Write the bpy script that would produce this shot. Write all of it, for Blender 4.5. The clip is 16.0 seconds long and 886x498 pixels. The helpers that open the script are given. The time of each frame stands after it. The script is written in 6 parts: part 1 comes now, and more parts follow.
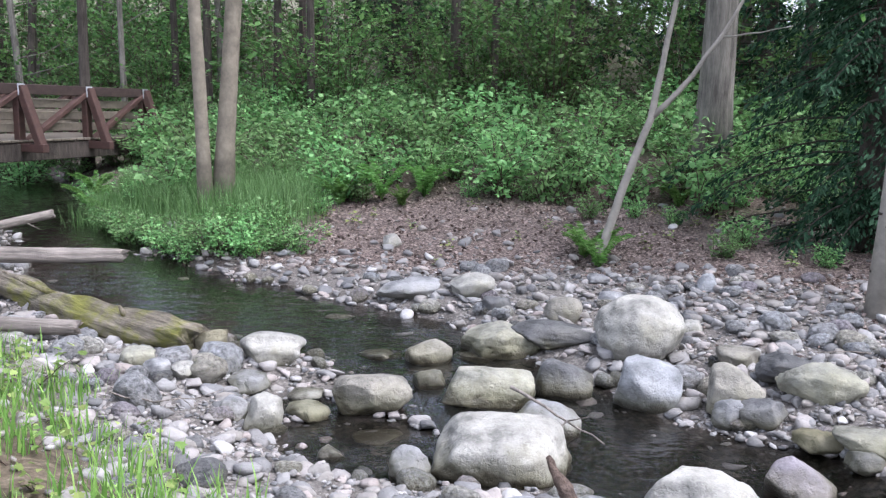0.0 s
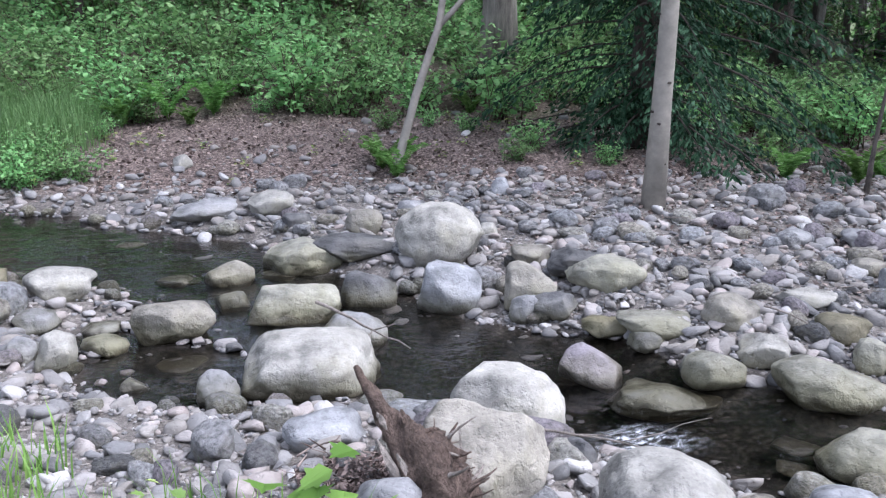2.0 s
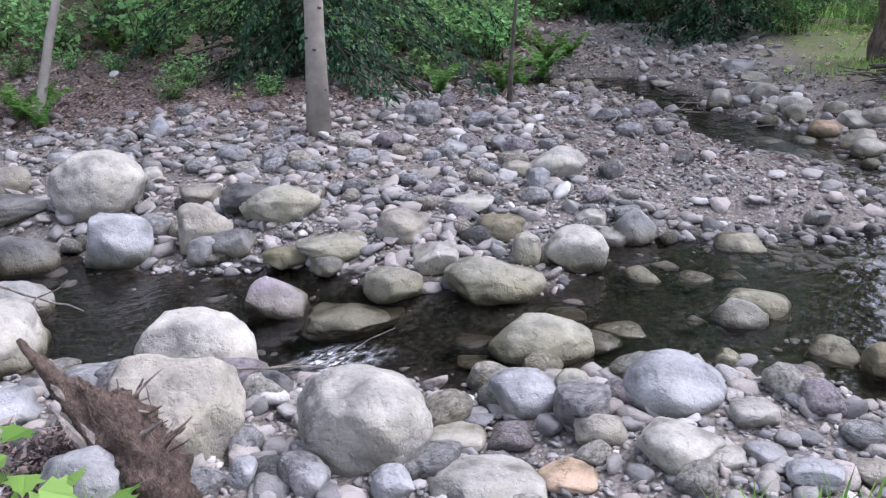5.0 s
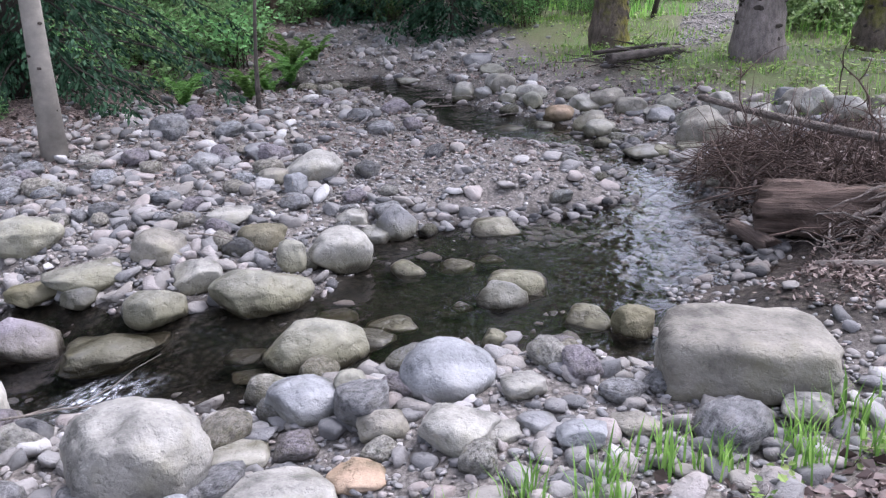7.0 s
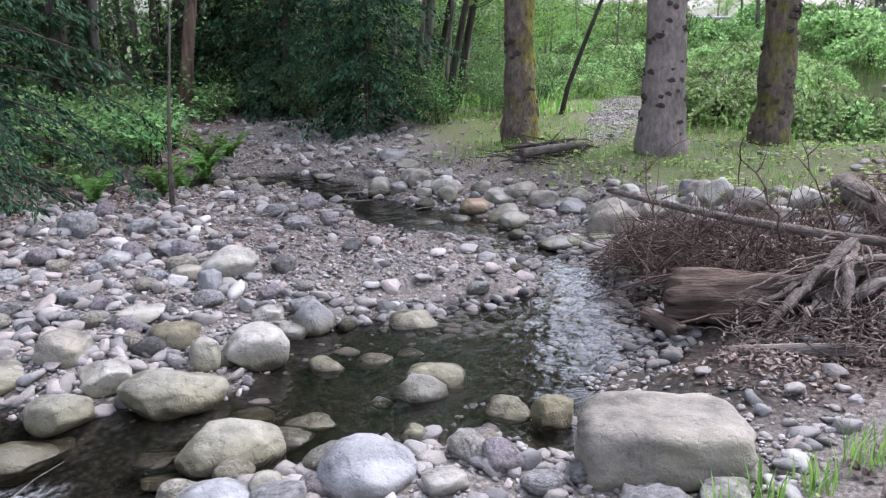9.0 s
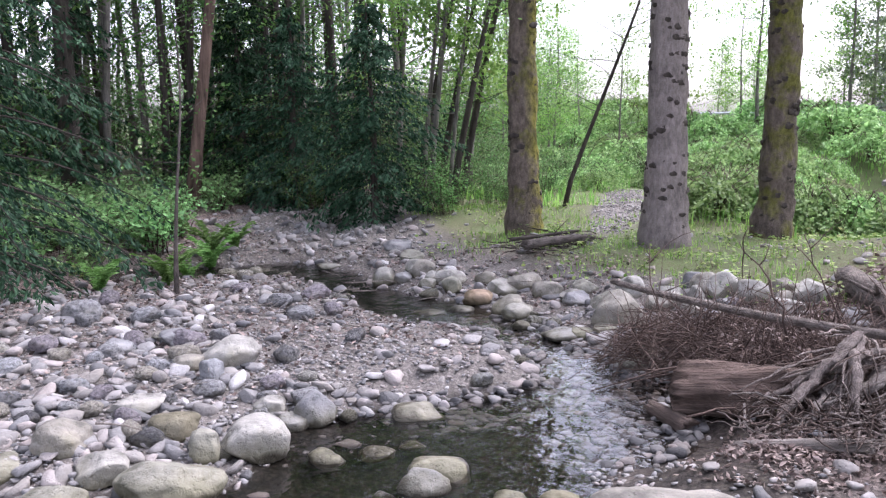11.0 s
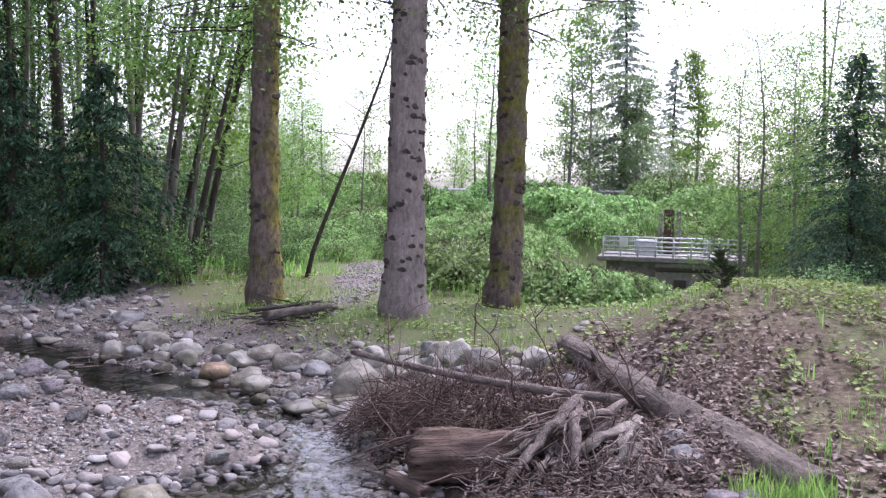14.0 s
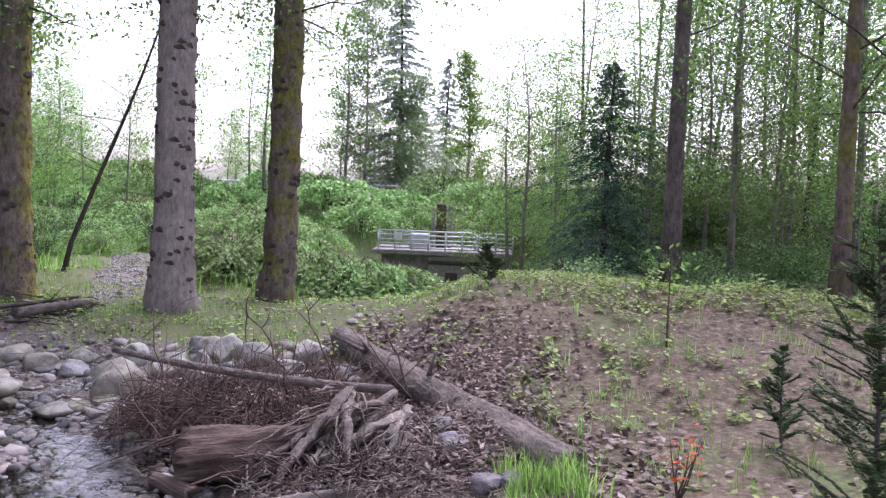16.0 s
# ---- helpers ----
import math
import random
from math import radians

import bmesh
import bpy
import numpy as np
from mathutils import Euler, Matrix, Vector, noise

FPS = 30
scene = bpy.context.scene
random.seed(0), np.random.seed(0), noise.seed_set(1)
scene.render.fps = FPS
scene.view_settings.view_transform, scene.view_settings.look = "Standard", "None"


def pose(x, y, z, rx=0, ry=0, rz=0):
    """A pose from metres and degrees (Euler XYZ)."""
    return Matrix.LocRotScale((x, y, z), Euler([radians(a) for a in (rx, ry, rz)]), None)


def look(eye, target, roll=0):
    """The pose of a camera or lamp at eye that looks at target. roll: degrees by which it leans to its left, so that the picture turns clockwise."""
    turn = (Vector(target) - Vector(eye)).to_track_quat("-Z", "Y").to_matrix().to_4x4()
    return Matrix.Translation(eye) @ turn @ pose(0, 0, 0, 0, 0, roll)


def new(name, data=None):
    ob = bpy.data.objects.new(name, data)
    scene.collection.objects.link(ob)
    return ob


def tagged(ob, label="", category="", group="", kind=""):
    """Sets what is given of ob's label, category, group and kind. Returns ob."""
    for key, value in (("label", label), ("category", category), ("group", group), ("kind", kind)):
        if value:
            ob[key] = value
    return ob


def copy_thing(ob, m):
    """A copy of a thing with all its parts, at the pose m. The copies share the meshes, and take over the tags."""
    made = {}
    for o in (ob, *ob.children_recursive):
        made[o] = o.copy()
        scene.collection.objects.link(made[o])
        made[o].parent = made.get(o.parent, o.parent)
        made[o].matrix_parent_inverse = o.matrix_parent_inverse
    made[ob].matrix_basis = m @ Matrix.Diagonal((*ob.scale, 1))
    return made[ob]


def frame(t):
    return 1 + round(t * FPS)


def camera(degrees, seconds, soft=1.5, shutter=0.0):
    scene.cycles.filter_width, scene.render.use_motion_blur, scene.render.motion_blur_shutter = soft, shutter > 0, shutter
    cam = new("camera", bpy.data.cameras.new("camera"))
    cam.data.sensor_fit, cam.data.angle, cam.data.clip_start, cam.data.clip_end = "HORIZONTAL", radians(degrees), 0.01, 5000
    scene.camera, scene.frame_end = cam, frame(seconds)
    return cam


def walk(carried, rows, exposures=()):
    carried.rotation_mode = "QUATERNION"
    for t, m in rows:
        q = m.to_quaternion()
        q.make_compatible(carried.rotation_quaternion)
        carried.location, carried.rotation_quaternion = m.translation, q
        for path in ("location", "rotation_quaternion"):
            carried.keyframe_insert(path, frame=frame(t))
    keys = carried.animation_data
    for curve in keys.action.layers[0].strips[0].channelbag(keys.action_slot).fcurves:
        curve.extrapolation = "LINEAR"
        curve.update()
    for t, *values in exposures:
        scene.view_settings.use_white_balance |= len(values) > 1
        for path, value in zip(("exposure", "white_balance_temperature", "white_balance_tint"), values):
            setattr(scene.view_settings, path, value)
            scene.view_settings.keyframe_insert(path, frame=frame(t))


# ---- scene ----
cam = camera(52.5, 16.0, 1.3)
PATH = [
    (0.0, pose(-0.000, -0.000, 2.100, 79.90, -1.54, 0.27)),
    (0.5, pose(0.006, -0.000, 2.100, 79.11, -1.41, -3.29)),
    (1.0, pose(0.011, -0.001, 2.100, 78.08, -1.18, -6.15)),
    (1.5, pose(0.017, -0.001, 2.100, 76.58, -0.89, -9.55)),
    (2.0, pose(0.022, -0.002, 2.100, 74.62, -0.59, -12.80)),
    (2.5, pose(0.029, -0.004, 2.100, 73.11, -0.19, -16.77)),
    (3.0, pose(0.033, -0.006, 2.100, 71.46, 0.07, -19.40)),
    (3.5, pose(0.039, -0.008, 2.100, 70.38, 0.41, -22.99)),
    (4.0, pose(0.046, -0.011, 2.100, 70.21, 0.65, -27.20)),
    (4.2, pose(0.048, -0.012, 2.100, 70.29, 0.60, -28.67)),
    (6.3, pose(0.070, -0.029, 2.100, 69.96, 1.47, -44.38)),
    (6.5, pose(0.072, -0.031, 2.100, 70.00, 1.67, -46.23)),
    (7.0, pose(0.077, -0.036, 2.100, 70.10, 1.73, -50.14)),
    (7.5, pose(0.080, -0.039, 2.100, 71.57, 1.66, -52.66)),
    (8.0, pose(0.081, -0.041, 2.100, 73.32, 1.55, -54.09)),
    (8.5, pose(0.082, -0.043, 2.100, 74.65, 1.38, -55.01)),
    (9.0, pose(0.082, -0.043, 2.100, 75.90, 1.28, -55.40)),
    (9.5, pose(0.082, -0.043, 2.100, 77.62, 1.11, -55.53)),
    (9.7, pose(0.082, -0.043, 2.100, 78.32, 0.96, -55.46)),
    (11.8, pose(0.084, -0.045, 2.100, 83.96, 0.22, -56.78)),
    (12.0, pose(0.085, -0.047, 2.100, 84.38, 0.07, -58.13)),
    (12.5, pose(0.088, -0.053, 2.100, 85.03, -0.22, -61.64)),
    (13.0, pose(0.090, -0.057, 2.100, 85.55, -0.45, -64.74)),
    (13.5, pose(0.093, -0.062, 2.100, 85.91, -0.71, -67.90)),
    (14.0, pose(0.095, -0.068, 2.100, 86.18, -0.99, -71.17)),
    (14.5, pose(0.096, -0.073, 2.100, 86.28, -1.29, -74.47)),
    (15.0, pose(0.098, -0.079, 2.100, 86.24, -1.53, -77.81)),
    (15.5, pose(0.099, -0.085, 2.100, 86.16, -1.82, -81.20)),
    (16.0, pose(0.100, -0.092, 2.100, 86.13, -2.17, -85.31)),
]
walk(cam, PATH, ((0, 1.84, 5800, 16), (2, 1.7, 5650, 17), (4, 1.64, 5750, 20), (7, 1.7, 5800, 21), (9, 1.82, 5900, 20), (12, 2.0, 5950, 28), (14, 1.8, 5900, 31), (16, 1.7, 5900, 33)))

# ---- daylight: a bright overcast sky ----
world = bpy.data.worlds.new("overcast")
scene.world = world
world.use_nodes = True
wn = world.node_tree.nodes
sky = wn.new("ShaderNodeTexSky")
sky.sky_type, sky.sun_disc, sky.sun_elevation, sky.sun_rotation = "NISHITA", False, radians(58), radians(113)
sky.air_density, sky.dust_density, sky.ozone_density = 1.0, 3.0, 1.0
pale = wn.new("ShaderNodeHueSaturation")
pale.inputs["Saturation"].default_value = 0.35
world.node_tree.links.new(sky.outputs[0], pale.inputs["Color"])
world.node_tree.links.new(pale.outputs[0], wn["Background"].inputs["Color"])
wn["Background"].inputs["Strength"].default_value = 0.15
sun = new("sun", bpy.data.lights.new("sun", "SUN"))
sun.data.energy, sun.data.angle, sun.data.color = 1.1, radians(36), (1.0, 0.98, 0.95)
sun.matrix_world = look((14, -6, 24.5), (0, 0, 0))


# ---- materials ----
def graph(name):
    m = bpy.data.materials.new(name)
    m.use_nodes = True
    t = m.node_tree
    return m, t, t.nodes["Principled BSDF"]


def link(t, a, b):
    t.links.new(a, b)


def noise_node(t, scale, detail=4, rough=0.55, coord=None, stretch=None, kind="noise"):
    src = coord or t.nodes.new("ShaderNodeTexCoord").outputs["Object"]
    if stretch:
        mp = t.nodes.new("ShaderNodeMapping")
        mp.inputs["Scale"].default_value = stretch
        link(t, src, mp.inputs["Vector"])
        src = mp.outputs[0]
    n = t.nodes.new("ShaderNodeTexVoronoi" if kind == "cells" else "ShaderNodeTexNoise")
    n.inputs["Scale"].default_value = scale
    if kind == "noise":
        n.inputs["Detail"].default_value, n.inputs["Roughness"].default_value = detail, rough
    link(t, src, n.inputs["Vector"])
    return n.outputs[0]


def ramp(t, fac, stops):
    r = t.nodes.new("ShaderNodeValToRGB")
    while len(r.color_ramp.elements) < len(stops):
        r.color_ramp.elements.new(0.5)
    for e, (p, c) in zip(r.color_ramp.elements, stops):
        e.position, e.color = p, (*c, 1)
    link(t, fac, r.inputs[0])
    return r.outputs[0]


def mix(t, fac, a, b, how="MIX"):
    n = t.nodes.new("ShaderNodeMix")
    n.data_type, n.blend_type = "RGBA", how
    for sock, v in ((n.inputs[0], fac), (n.inputs[6], a), (n.inputs[7], b)):
        if isinstance(v, (int, float)):
            sock.default_value = v
        elif isinstance(v, tuple):
            sock.default_value = (*v, 1)
        else:
            link(t, v, sock)
    return n.outputs[2]


def rerange(t, v, a, b, c=0.0, d=1.0):
    n = t.nodes.new("ShaderNodeMapRange")
    for i, q in zip((1, 2, 3, 4), (a, b, c, d)):
        n.inputs[i].default_value = q
    link(t, v, n.inputs[0])
    return n.outputs[0]


def bump(t, p, h, strength, dist):
    n = t.nodes.new("ShaderNodeBump")
    n.inputs["Strength"].default_value, n.inputs["Distance"].default_value = strength, dist
    link(t, h, n.inputs["Height"])
    link(t, n.outputs[0], p.inputs["Normal"])


def times(c, k):
    return tuple(v * k for v in c)


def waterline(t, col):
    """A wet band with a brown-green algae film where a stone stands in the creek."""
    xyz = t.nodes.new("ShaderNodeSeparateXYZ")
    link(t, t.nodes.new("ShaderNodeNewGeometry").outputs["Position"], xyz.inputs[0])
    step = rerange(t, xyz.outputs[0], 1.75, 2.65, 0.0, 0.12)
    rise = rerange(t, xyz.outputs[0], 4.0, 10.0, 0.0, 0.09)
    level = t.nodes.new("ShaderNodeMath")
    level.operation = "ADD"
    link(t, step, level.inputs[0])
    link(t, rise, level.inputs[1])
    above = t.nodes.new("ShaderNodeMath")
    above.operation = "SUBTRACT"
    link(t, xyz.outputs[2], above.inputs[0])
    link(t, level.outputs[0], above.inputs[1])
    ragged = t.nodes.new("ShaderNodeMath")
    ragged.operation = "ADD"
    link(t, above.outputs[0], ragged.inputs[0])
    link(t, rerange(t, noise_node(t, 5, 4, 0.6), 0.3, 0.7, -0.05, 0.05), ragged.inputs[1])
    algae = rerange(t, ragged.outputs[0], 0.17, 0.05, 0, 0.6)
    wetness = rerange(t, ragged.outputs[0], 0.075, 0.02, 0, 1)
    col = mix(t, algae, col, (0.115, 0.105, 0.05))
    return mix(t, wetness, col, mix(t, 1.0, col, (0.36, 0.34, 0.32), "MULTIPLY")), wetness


def stone_material(name, c, moss=0.0, per="object", wet=1.0):
    """Speckled stone with veins and stains, each stone a little different."""
    m, t, p = graph(name)
    if per == "object":
        rnd = t.nodes.new("ShaderNodeObjectInfo").outputs["Random"]
    else:
        rnd = t.nodes.new("ShaderNodeNewGeometry").outputs["Random Per Island"]
    big = noise_node(t, 3.2, 5, 0.6)
    col = ramp(t, big, ((0.36, times(c, 0.42)), (0.45, times(c, 0.8)), (0.53, c), (0.62, times(c, 1.3))))
    col = mix(t, rerange(t, noise_node(t, 16, 6, 0.75), 0.43, 0.33, 0, 0.6), col, times(c, 0.38))
    col = mix(t, rerange(t, noise_node(t, 1.4, 4, 0.6), 0.5, 0.7, 0, 0.5), col, (0.16, 0.145, 0.115))
    speck = noise_node(t, 70, 2, 0.7)
    col = mix(t, 0.18, col, ramp(t, speck, ((0.32, (0.28, 0.28, 0.27)), (0.5, (0.52, 0.52, 0.52)), (0.68, (0.85, 0.84, 0.8)))), "OVERLAY")
    if per != "object":
        col = mix(t, 0.75, col, ramp(t, rnd, ((0.0, (0.11, 0.105, 0.104)), (0.15, (0.24, 0.232, 0.234)), (0.3, (0.35, 0.31, 0.268)), (0.5, (0.195, 0.184, 0.178)),
                                             (0.65, (0.29, 0.273, 0.26)), (0.8, (0.30, 0.245, 0.215)), (0.93, (0.27, 0.248, 0.235)), (1.0, (0.44, 0.42, 0.40)))), "MIX")
    hs = t.nodes.new("ShaderNodeHueSaturation")
    link(t, rerange(t, rnd, 0, 1, wet * (0.85 if per == "object" else 0.56), wet * (1.15 if per == "object" else 1.0)), hs.inputs["Value"])
    link(t, col, hs.inputs["Color"])
    col = hs.outputs[0]
    if moss:
        col = mix(t, rerange(t, noise_node(t, 2.3, 6, 0.65), 0.62 - moss * 0.35, 0.8 - moss * 0.2, 0, 0.55), col, (0.15, 0.14, 0.065))
    p.inputs["Roughness"].default_value = 0.78
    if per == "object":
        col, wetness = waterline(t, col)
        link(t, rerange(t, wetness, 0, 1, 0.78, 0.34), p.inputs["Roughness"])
    link(t, col, p.inputs["Base Color"])
    p.inputs["Specular IOR Level"].default_value = 0.3
    crack = rerange(t, noise_node(t, 1.7, 2, 0.5, stretch=(1.0, 1.3, 2.4)), 0.47, 0.53, 0, 1)
    step = mix(t, 0.10, noise_node(t, 5, 7, 0.62), crack)
    pit = rerange(t, noise_node(t, 22, 3, 0.6), 0.36, 0.46, 0, 1)
    bump(t, p, mix(t, 0.07, mix(t, 0.09, step, pit), speck), 0.95, 0.038)
    return m


STONE = {"pale": (0.285, 0.272, 0.242),
         "tan": (0.235, 0.217, 0.182), "grey": (0.215, 0.212, 0.212), "blue": (0.245, 0.247, 0.252), "dark": (0.10, 0.098, 0.098),
         "purple": (0.20, 0.178, 0.19), "moss": (0.24, 0.231, 0.19), "olive": (0.16, 0.143, 0.095), "orange": (0.3, 0.215, 0.15)}
stone = {k: stone_material("stone_" + k, c, 0.5 if k == "moss" else 0.25 if k in ("pale", "tan") else 0) for k, c in STONE.items()}
cobble = stone_material("cobble", (0.36, 0.36, 0.35), 0, "island")
wet_cobble = stone_material("wet_cobble", (0.36, 0.36, 0.35), 0, "island", 0.55)


def ground_material():
    m, t, p = graph("ground")
    pos = t.nodes.new("ShaderNodeNewGeometry").outputs["Position"]
    zone = t.nodes.new("ShaderNodeSeparateColor")
    at = t.nodes.new("ShaderNodeAttribute")
    at.attribute_name = "zone"
    link(t, at.outputs["Color"], zone.inputs[0])
    cells = noise_node(t, 24, coord=pos, kind="cells")
    grit = noise_node(t, 60, 5, 0.7, coord=pos)
    patch = noise_node(t, 1.3, 5, 0.6, coord=pos)
    gravel = mix(t, 0.6, ramp(t, grit, ((0.38, (0.045, 0.040, 0.035)), (0.5, (0.155, 0.138, 0.122)), (0.62, (0.31, 0.28, 0.255)))), ramp(t, cells, ((0, (0.28, 0.255, 0.23)), (0.5, (0.095, 0.085, 0.076)))))
    litter = ramp(t, noise_node(t, 30, 6, 0.75, coord=pos), ((0.37, (0.016, 0.012, 0.010)), (0.45, (0.075, 0.056, 0.048)), (0.53, (0.155, 0.118, 0.102)), (0.62, (0.32, 0.258, 0.228))))
    soil = ramp(t, noise_node(t, 18, 6, 0.7, coord=pos), ((0.34, (0.038, 0.029, 0.02)), (0.46, (0.085, 0.066, 0.044)), (0.56, (0.122, 0.096, 0.066)), (0.66, (0.20, 0.165, 0.12))))
    green = ramp(t, noise_node(t, 40, 5, 0.7, coord=pos), ((0.3, (0.045, 0.05, 0.022)), (0.45, (0.10, 0.10, 0.05)), (0.55, (0.085, 0.13, 0.04)), (0.75, (0.16, 0.215, 0.08))))
    soil = mix(t, rerange(t, patch, 0.53, 0.68), soil, green)
    far = t.nodes.new("ShaderNodeAttribute")
    far.attribute_name = "meadow"
    soil = mix(t, far.outputs["Fac"], soil, green)
    bed = ramp(t, cells, ((0.0, (0.05, 0.042, 0.03)), (0.6, (0.008, 0.007, 0.005))))
    col = mix(t, zone.outputs[0], gravel, litter)
    col = mix(t, zone.outputs[1], col, soil)
    col = mix(t, zone.outputs[2], col, bed)
    link(t, col, p.inputs["Base Color"])
    p.inputs["Roughness"].default_value = 0.9
    p.inputs["Specular IOR Level"].default_value = 0.2
    bump(t, p, mix(t, 0.5, grit, cells), 0.6, 0.03)
    return m


def water_material():
    m, t, p = graph("creek_water")
    pos = t.nodes.new("ShaderNodeNewGeometry").outputs["Position"]
    p.inputs["Base Color"].default_value = (0.37, 0.345, 0.325, 1)
    p.inputs["Roughness"].default_value = 0.03
    p.inputs["IOR"].default_value = 1.36
    p.inputs["Transmission Weight"].default_value = 1.0
    a = noise_node(t, 4.5, 3, 0.5, coord=pos, stretch=(1.0, 1.5, 1.0))
    b = noise_node(t, 17, 2, 0.5, coord=pos)
    bump(t, p, mix(t, 0.2, a, b), 0.75, 0.08)
    east = t.nodes.new("ShaderNodeSeparateXYZ")
    link(t, pos, east.inputs[0])
    riffle = rerange(t, east.outputs[0], 2.4, 4.4, 0.21, 0.36)
    link(t, riffle, p.inputs["Normal"].links[0].from_node.inputs["Strength"])
    return m


def leaf_material(name, dark, mid, light, through_light=0.35, gloss=0.3):
    m, t, p = graph(name)
    rnd = t.nodes.new("ShaderNodeNewGeometry").outputs["Random Per Island"]
    who = t.nodes.new("ShaderNodeObjectInfo").outputs["Random"]
    col = ramp(t, rnd, ((0.0, dark), (0.5, mid), (1.0, light)))
    hs = t.nodes.new("ShaderNodeHueSaturation")
    link(t, rerange(t, who, 0, 1, 0.485, 0.515), hs.inputs["Hue"])
    link(t, rerange(t, who, 0, 1, 0.70, 1.38), hs.inputs["Value"])
    link(t, col, hs.inputs["Color"])
    link(t, hs.outputs[0], p.inputs["Base Color"])
    p.inputs["Roughness"].default_value = 0.55
    p.inputs["Specular IOR Level"].default_value = gloss
    tr = t.nodes.new("ShaderNodeBsdfTranslucent")
    link(t, hs.outputs[0], tr.inputs["Color"])
    mx = t.nodes.new("ShaderNodeMixShader")
    mx.inputs[0].default_value = through_light
    link(t, p.outputs[0], mx.inputs[1])
    link(t, tr.outputs[0], mx.inputs[2])
    link(t, mx.outputs[0], t.nodes["Material Output"].inputs["Surface"])
    return m


def bark_material(name, c, moss=0.0, stretch=(1, 1, 0.12), scale=14, relief=0.03, contrast=1.0, moss_side=None):
    m, t, p = graph(name)
    grain = noise_node(t, scale, 7, 0.7, stretch=stretch)
    blot = noise_node(t, 2.1, 5, 0.6)
    col = ramp(t, grain, ((0.36, times(c, 1 - 0.82 * contrast)), (0.46, times(c, 1 - 0.25 * contrast)), (0.54, times(c, 1 + 0.15 * contrast)), (0.63, times(c, 1 + 0.8 * contrast))))
    col = mix(t, 0.5, col, ramp(t, blot, ((0.38, times(c, 1 - 0.45 * contrast)), (0.62, times(c, 1 + 0.4 * contrast)))))
    if moss:
        col = mix(t, rerange(t, noise_node(t, 1.7, 7, 0.7), 0.66 - moss * 0.3, 0.76 - moss * 0.26), col, ramp(t, grain, ((0.3, (0.05, 0.055, 0.012)), (0.7, (0.20, 0.19, 0.05)))))
    if moss_side:
        face = t.nodes.new("ShaderNodeVectorMath")
        face.operation = "DOT_PRODUCT"
        face.inputs[1].default_value = moss_side
        link(t, t.nodes.new("ShaderNodeNewGeometry").outputs["Normal"], face.inputs[0])
        side = rerange(t, face.outputs["Value"], 0.1, 0.75)
        clump = rerange(t, noise_node(t, 3.0, 7, 0.7), 0.38, 0.52)
        both = t.nodes.new("ShaderNodeMath")
        both.operation = "MULTIPLY"
        link(t, side, both.inputs[0])
        link(t, clump, both.inputs[1])
        col = mix(t, both.outputs[0], col, ramp(t, grain, ((0.38, (0.06, 0.06, 0.01)), (0.62, (0.26, 0.23, 0.05)))))
    link(t, col, p.inputs["Base Color"])
    p.inputs["Roughness"].default_value = 0.9
    p.inputs["Specular IOR Level"].default_value = 0.2
    bump(t, p, grain, 1.0, relief)
    return m


def plain_material(name, c, rough=0.7, metal=0.0, vary=0.25, scale=8):
    m, t, p = graph(name)
    col = ramp(t, noise_node(t, scale, 6, 0.65), ((0.3, times(c, 1 - vary)), (0.7, times(c, 1 + vary))))
    link(t, col, p.inputs["Base Color"])
    p.inputs["Roughness"].default_value, p.inputs["Metallic"].default_value = rough, metal
    bump(t, p, noise_node(t, scale * 6, 4, 0.6), 0.3, 0.01)
    return m


M_ground, M_water = ground_material(), water_material()
M_shrub = leaf_material("shrub_leaf", (0.085, 0.18, 0.06), (0.165, 0.315, 0.11), (0.29, 0.475, 0.19), 0.45)
# Copy of the shrub leaf with the wood's shade put into darker greens.
M_shrub_shade = leaf_material("painted_shade_shrub_leaf", (0.035, 0.08, 0.022), (0.08, 0.165, 0.046), (0.17, 0.29, 0.09), 0.42)
M_horsetail = leaf_material("horsetail", (0.09, 0.195, 0.06), (0.16, 0.31, 0.105), (0.26, 0.43, 0.18), 0.48)
M_bright = leaf_material("sunlit_leaf", (0.10, 0.21, 0.035), (0.17, 0.33, 0.06), (0.27, 0.45, 0.11), 0.5)
M_bramble = leaf_material("bramble_leaf", (0.10, 0.19, 0.06), (0.21, 0.35, 0.115), (0.36, 0.51, 0.21), 0.48)
M_tree = leaf_material("alder_leaf", (0.04, 0.095, 0.022), (0.085, 0.175, 0.042), (0.155, 0.28, 0.075), 0.5)
M_tree_light = leaf_material("light_alder_leaf", (0.08, 0.16, 0.03), (0.16, 0.28, 0.06), (0.27, 0.40, 0.11), 0.55)
M_tree_fresh = leaf_material("fresh_alder_leaf", (0.06, 0.125, 0.028), (0.125, 0.23, 0.055), (0.22, 0.345, 0.10), 0.52)
M_cedar = leaf_material("cedar_spray", (0.008, 0.024, 0.011), (0.021, 0.052, 0.026), (0.06, 0.118, 0.062), 0.2, 0.1)
M_spruce = leaf_material("spruce_needle", (0.020, 0.046, 0.027), (0.038, 0.078, 0.044), (0.07, 0.125, 0.068), 0.25, 0.12)
M_yew = leaf_material("yew_needle", (0.02, 0.04, 0.014), (0.04, 0.072, 0.024), (0.085, 0.125, 0.045), 0.25, 0.2)
M_grass = leaf_material("grass_blade", (0.09, 0.18, 0.035), (0.18, 0.32, 0.068), (0.31, 0.45, 0.12), 0.48)
M_fern = leaf_material("fern_frond", (0.07, 0.145, 0.03), (0.125, 0.245, 0.055), (0.2, 0.345, 0.1), 0.45)
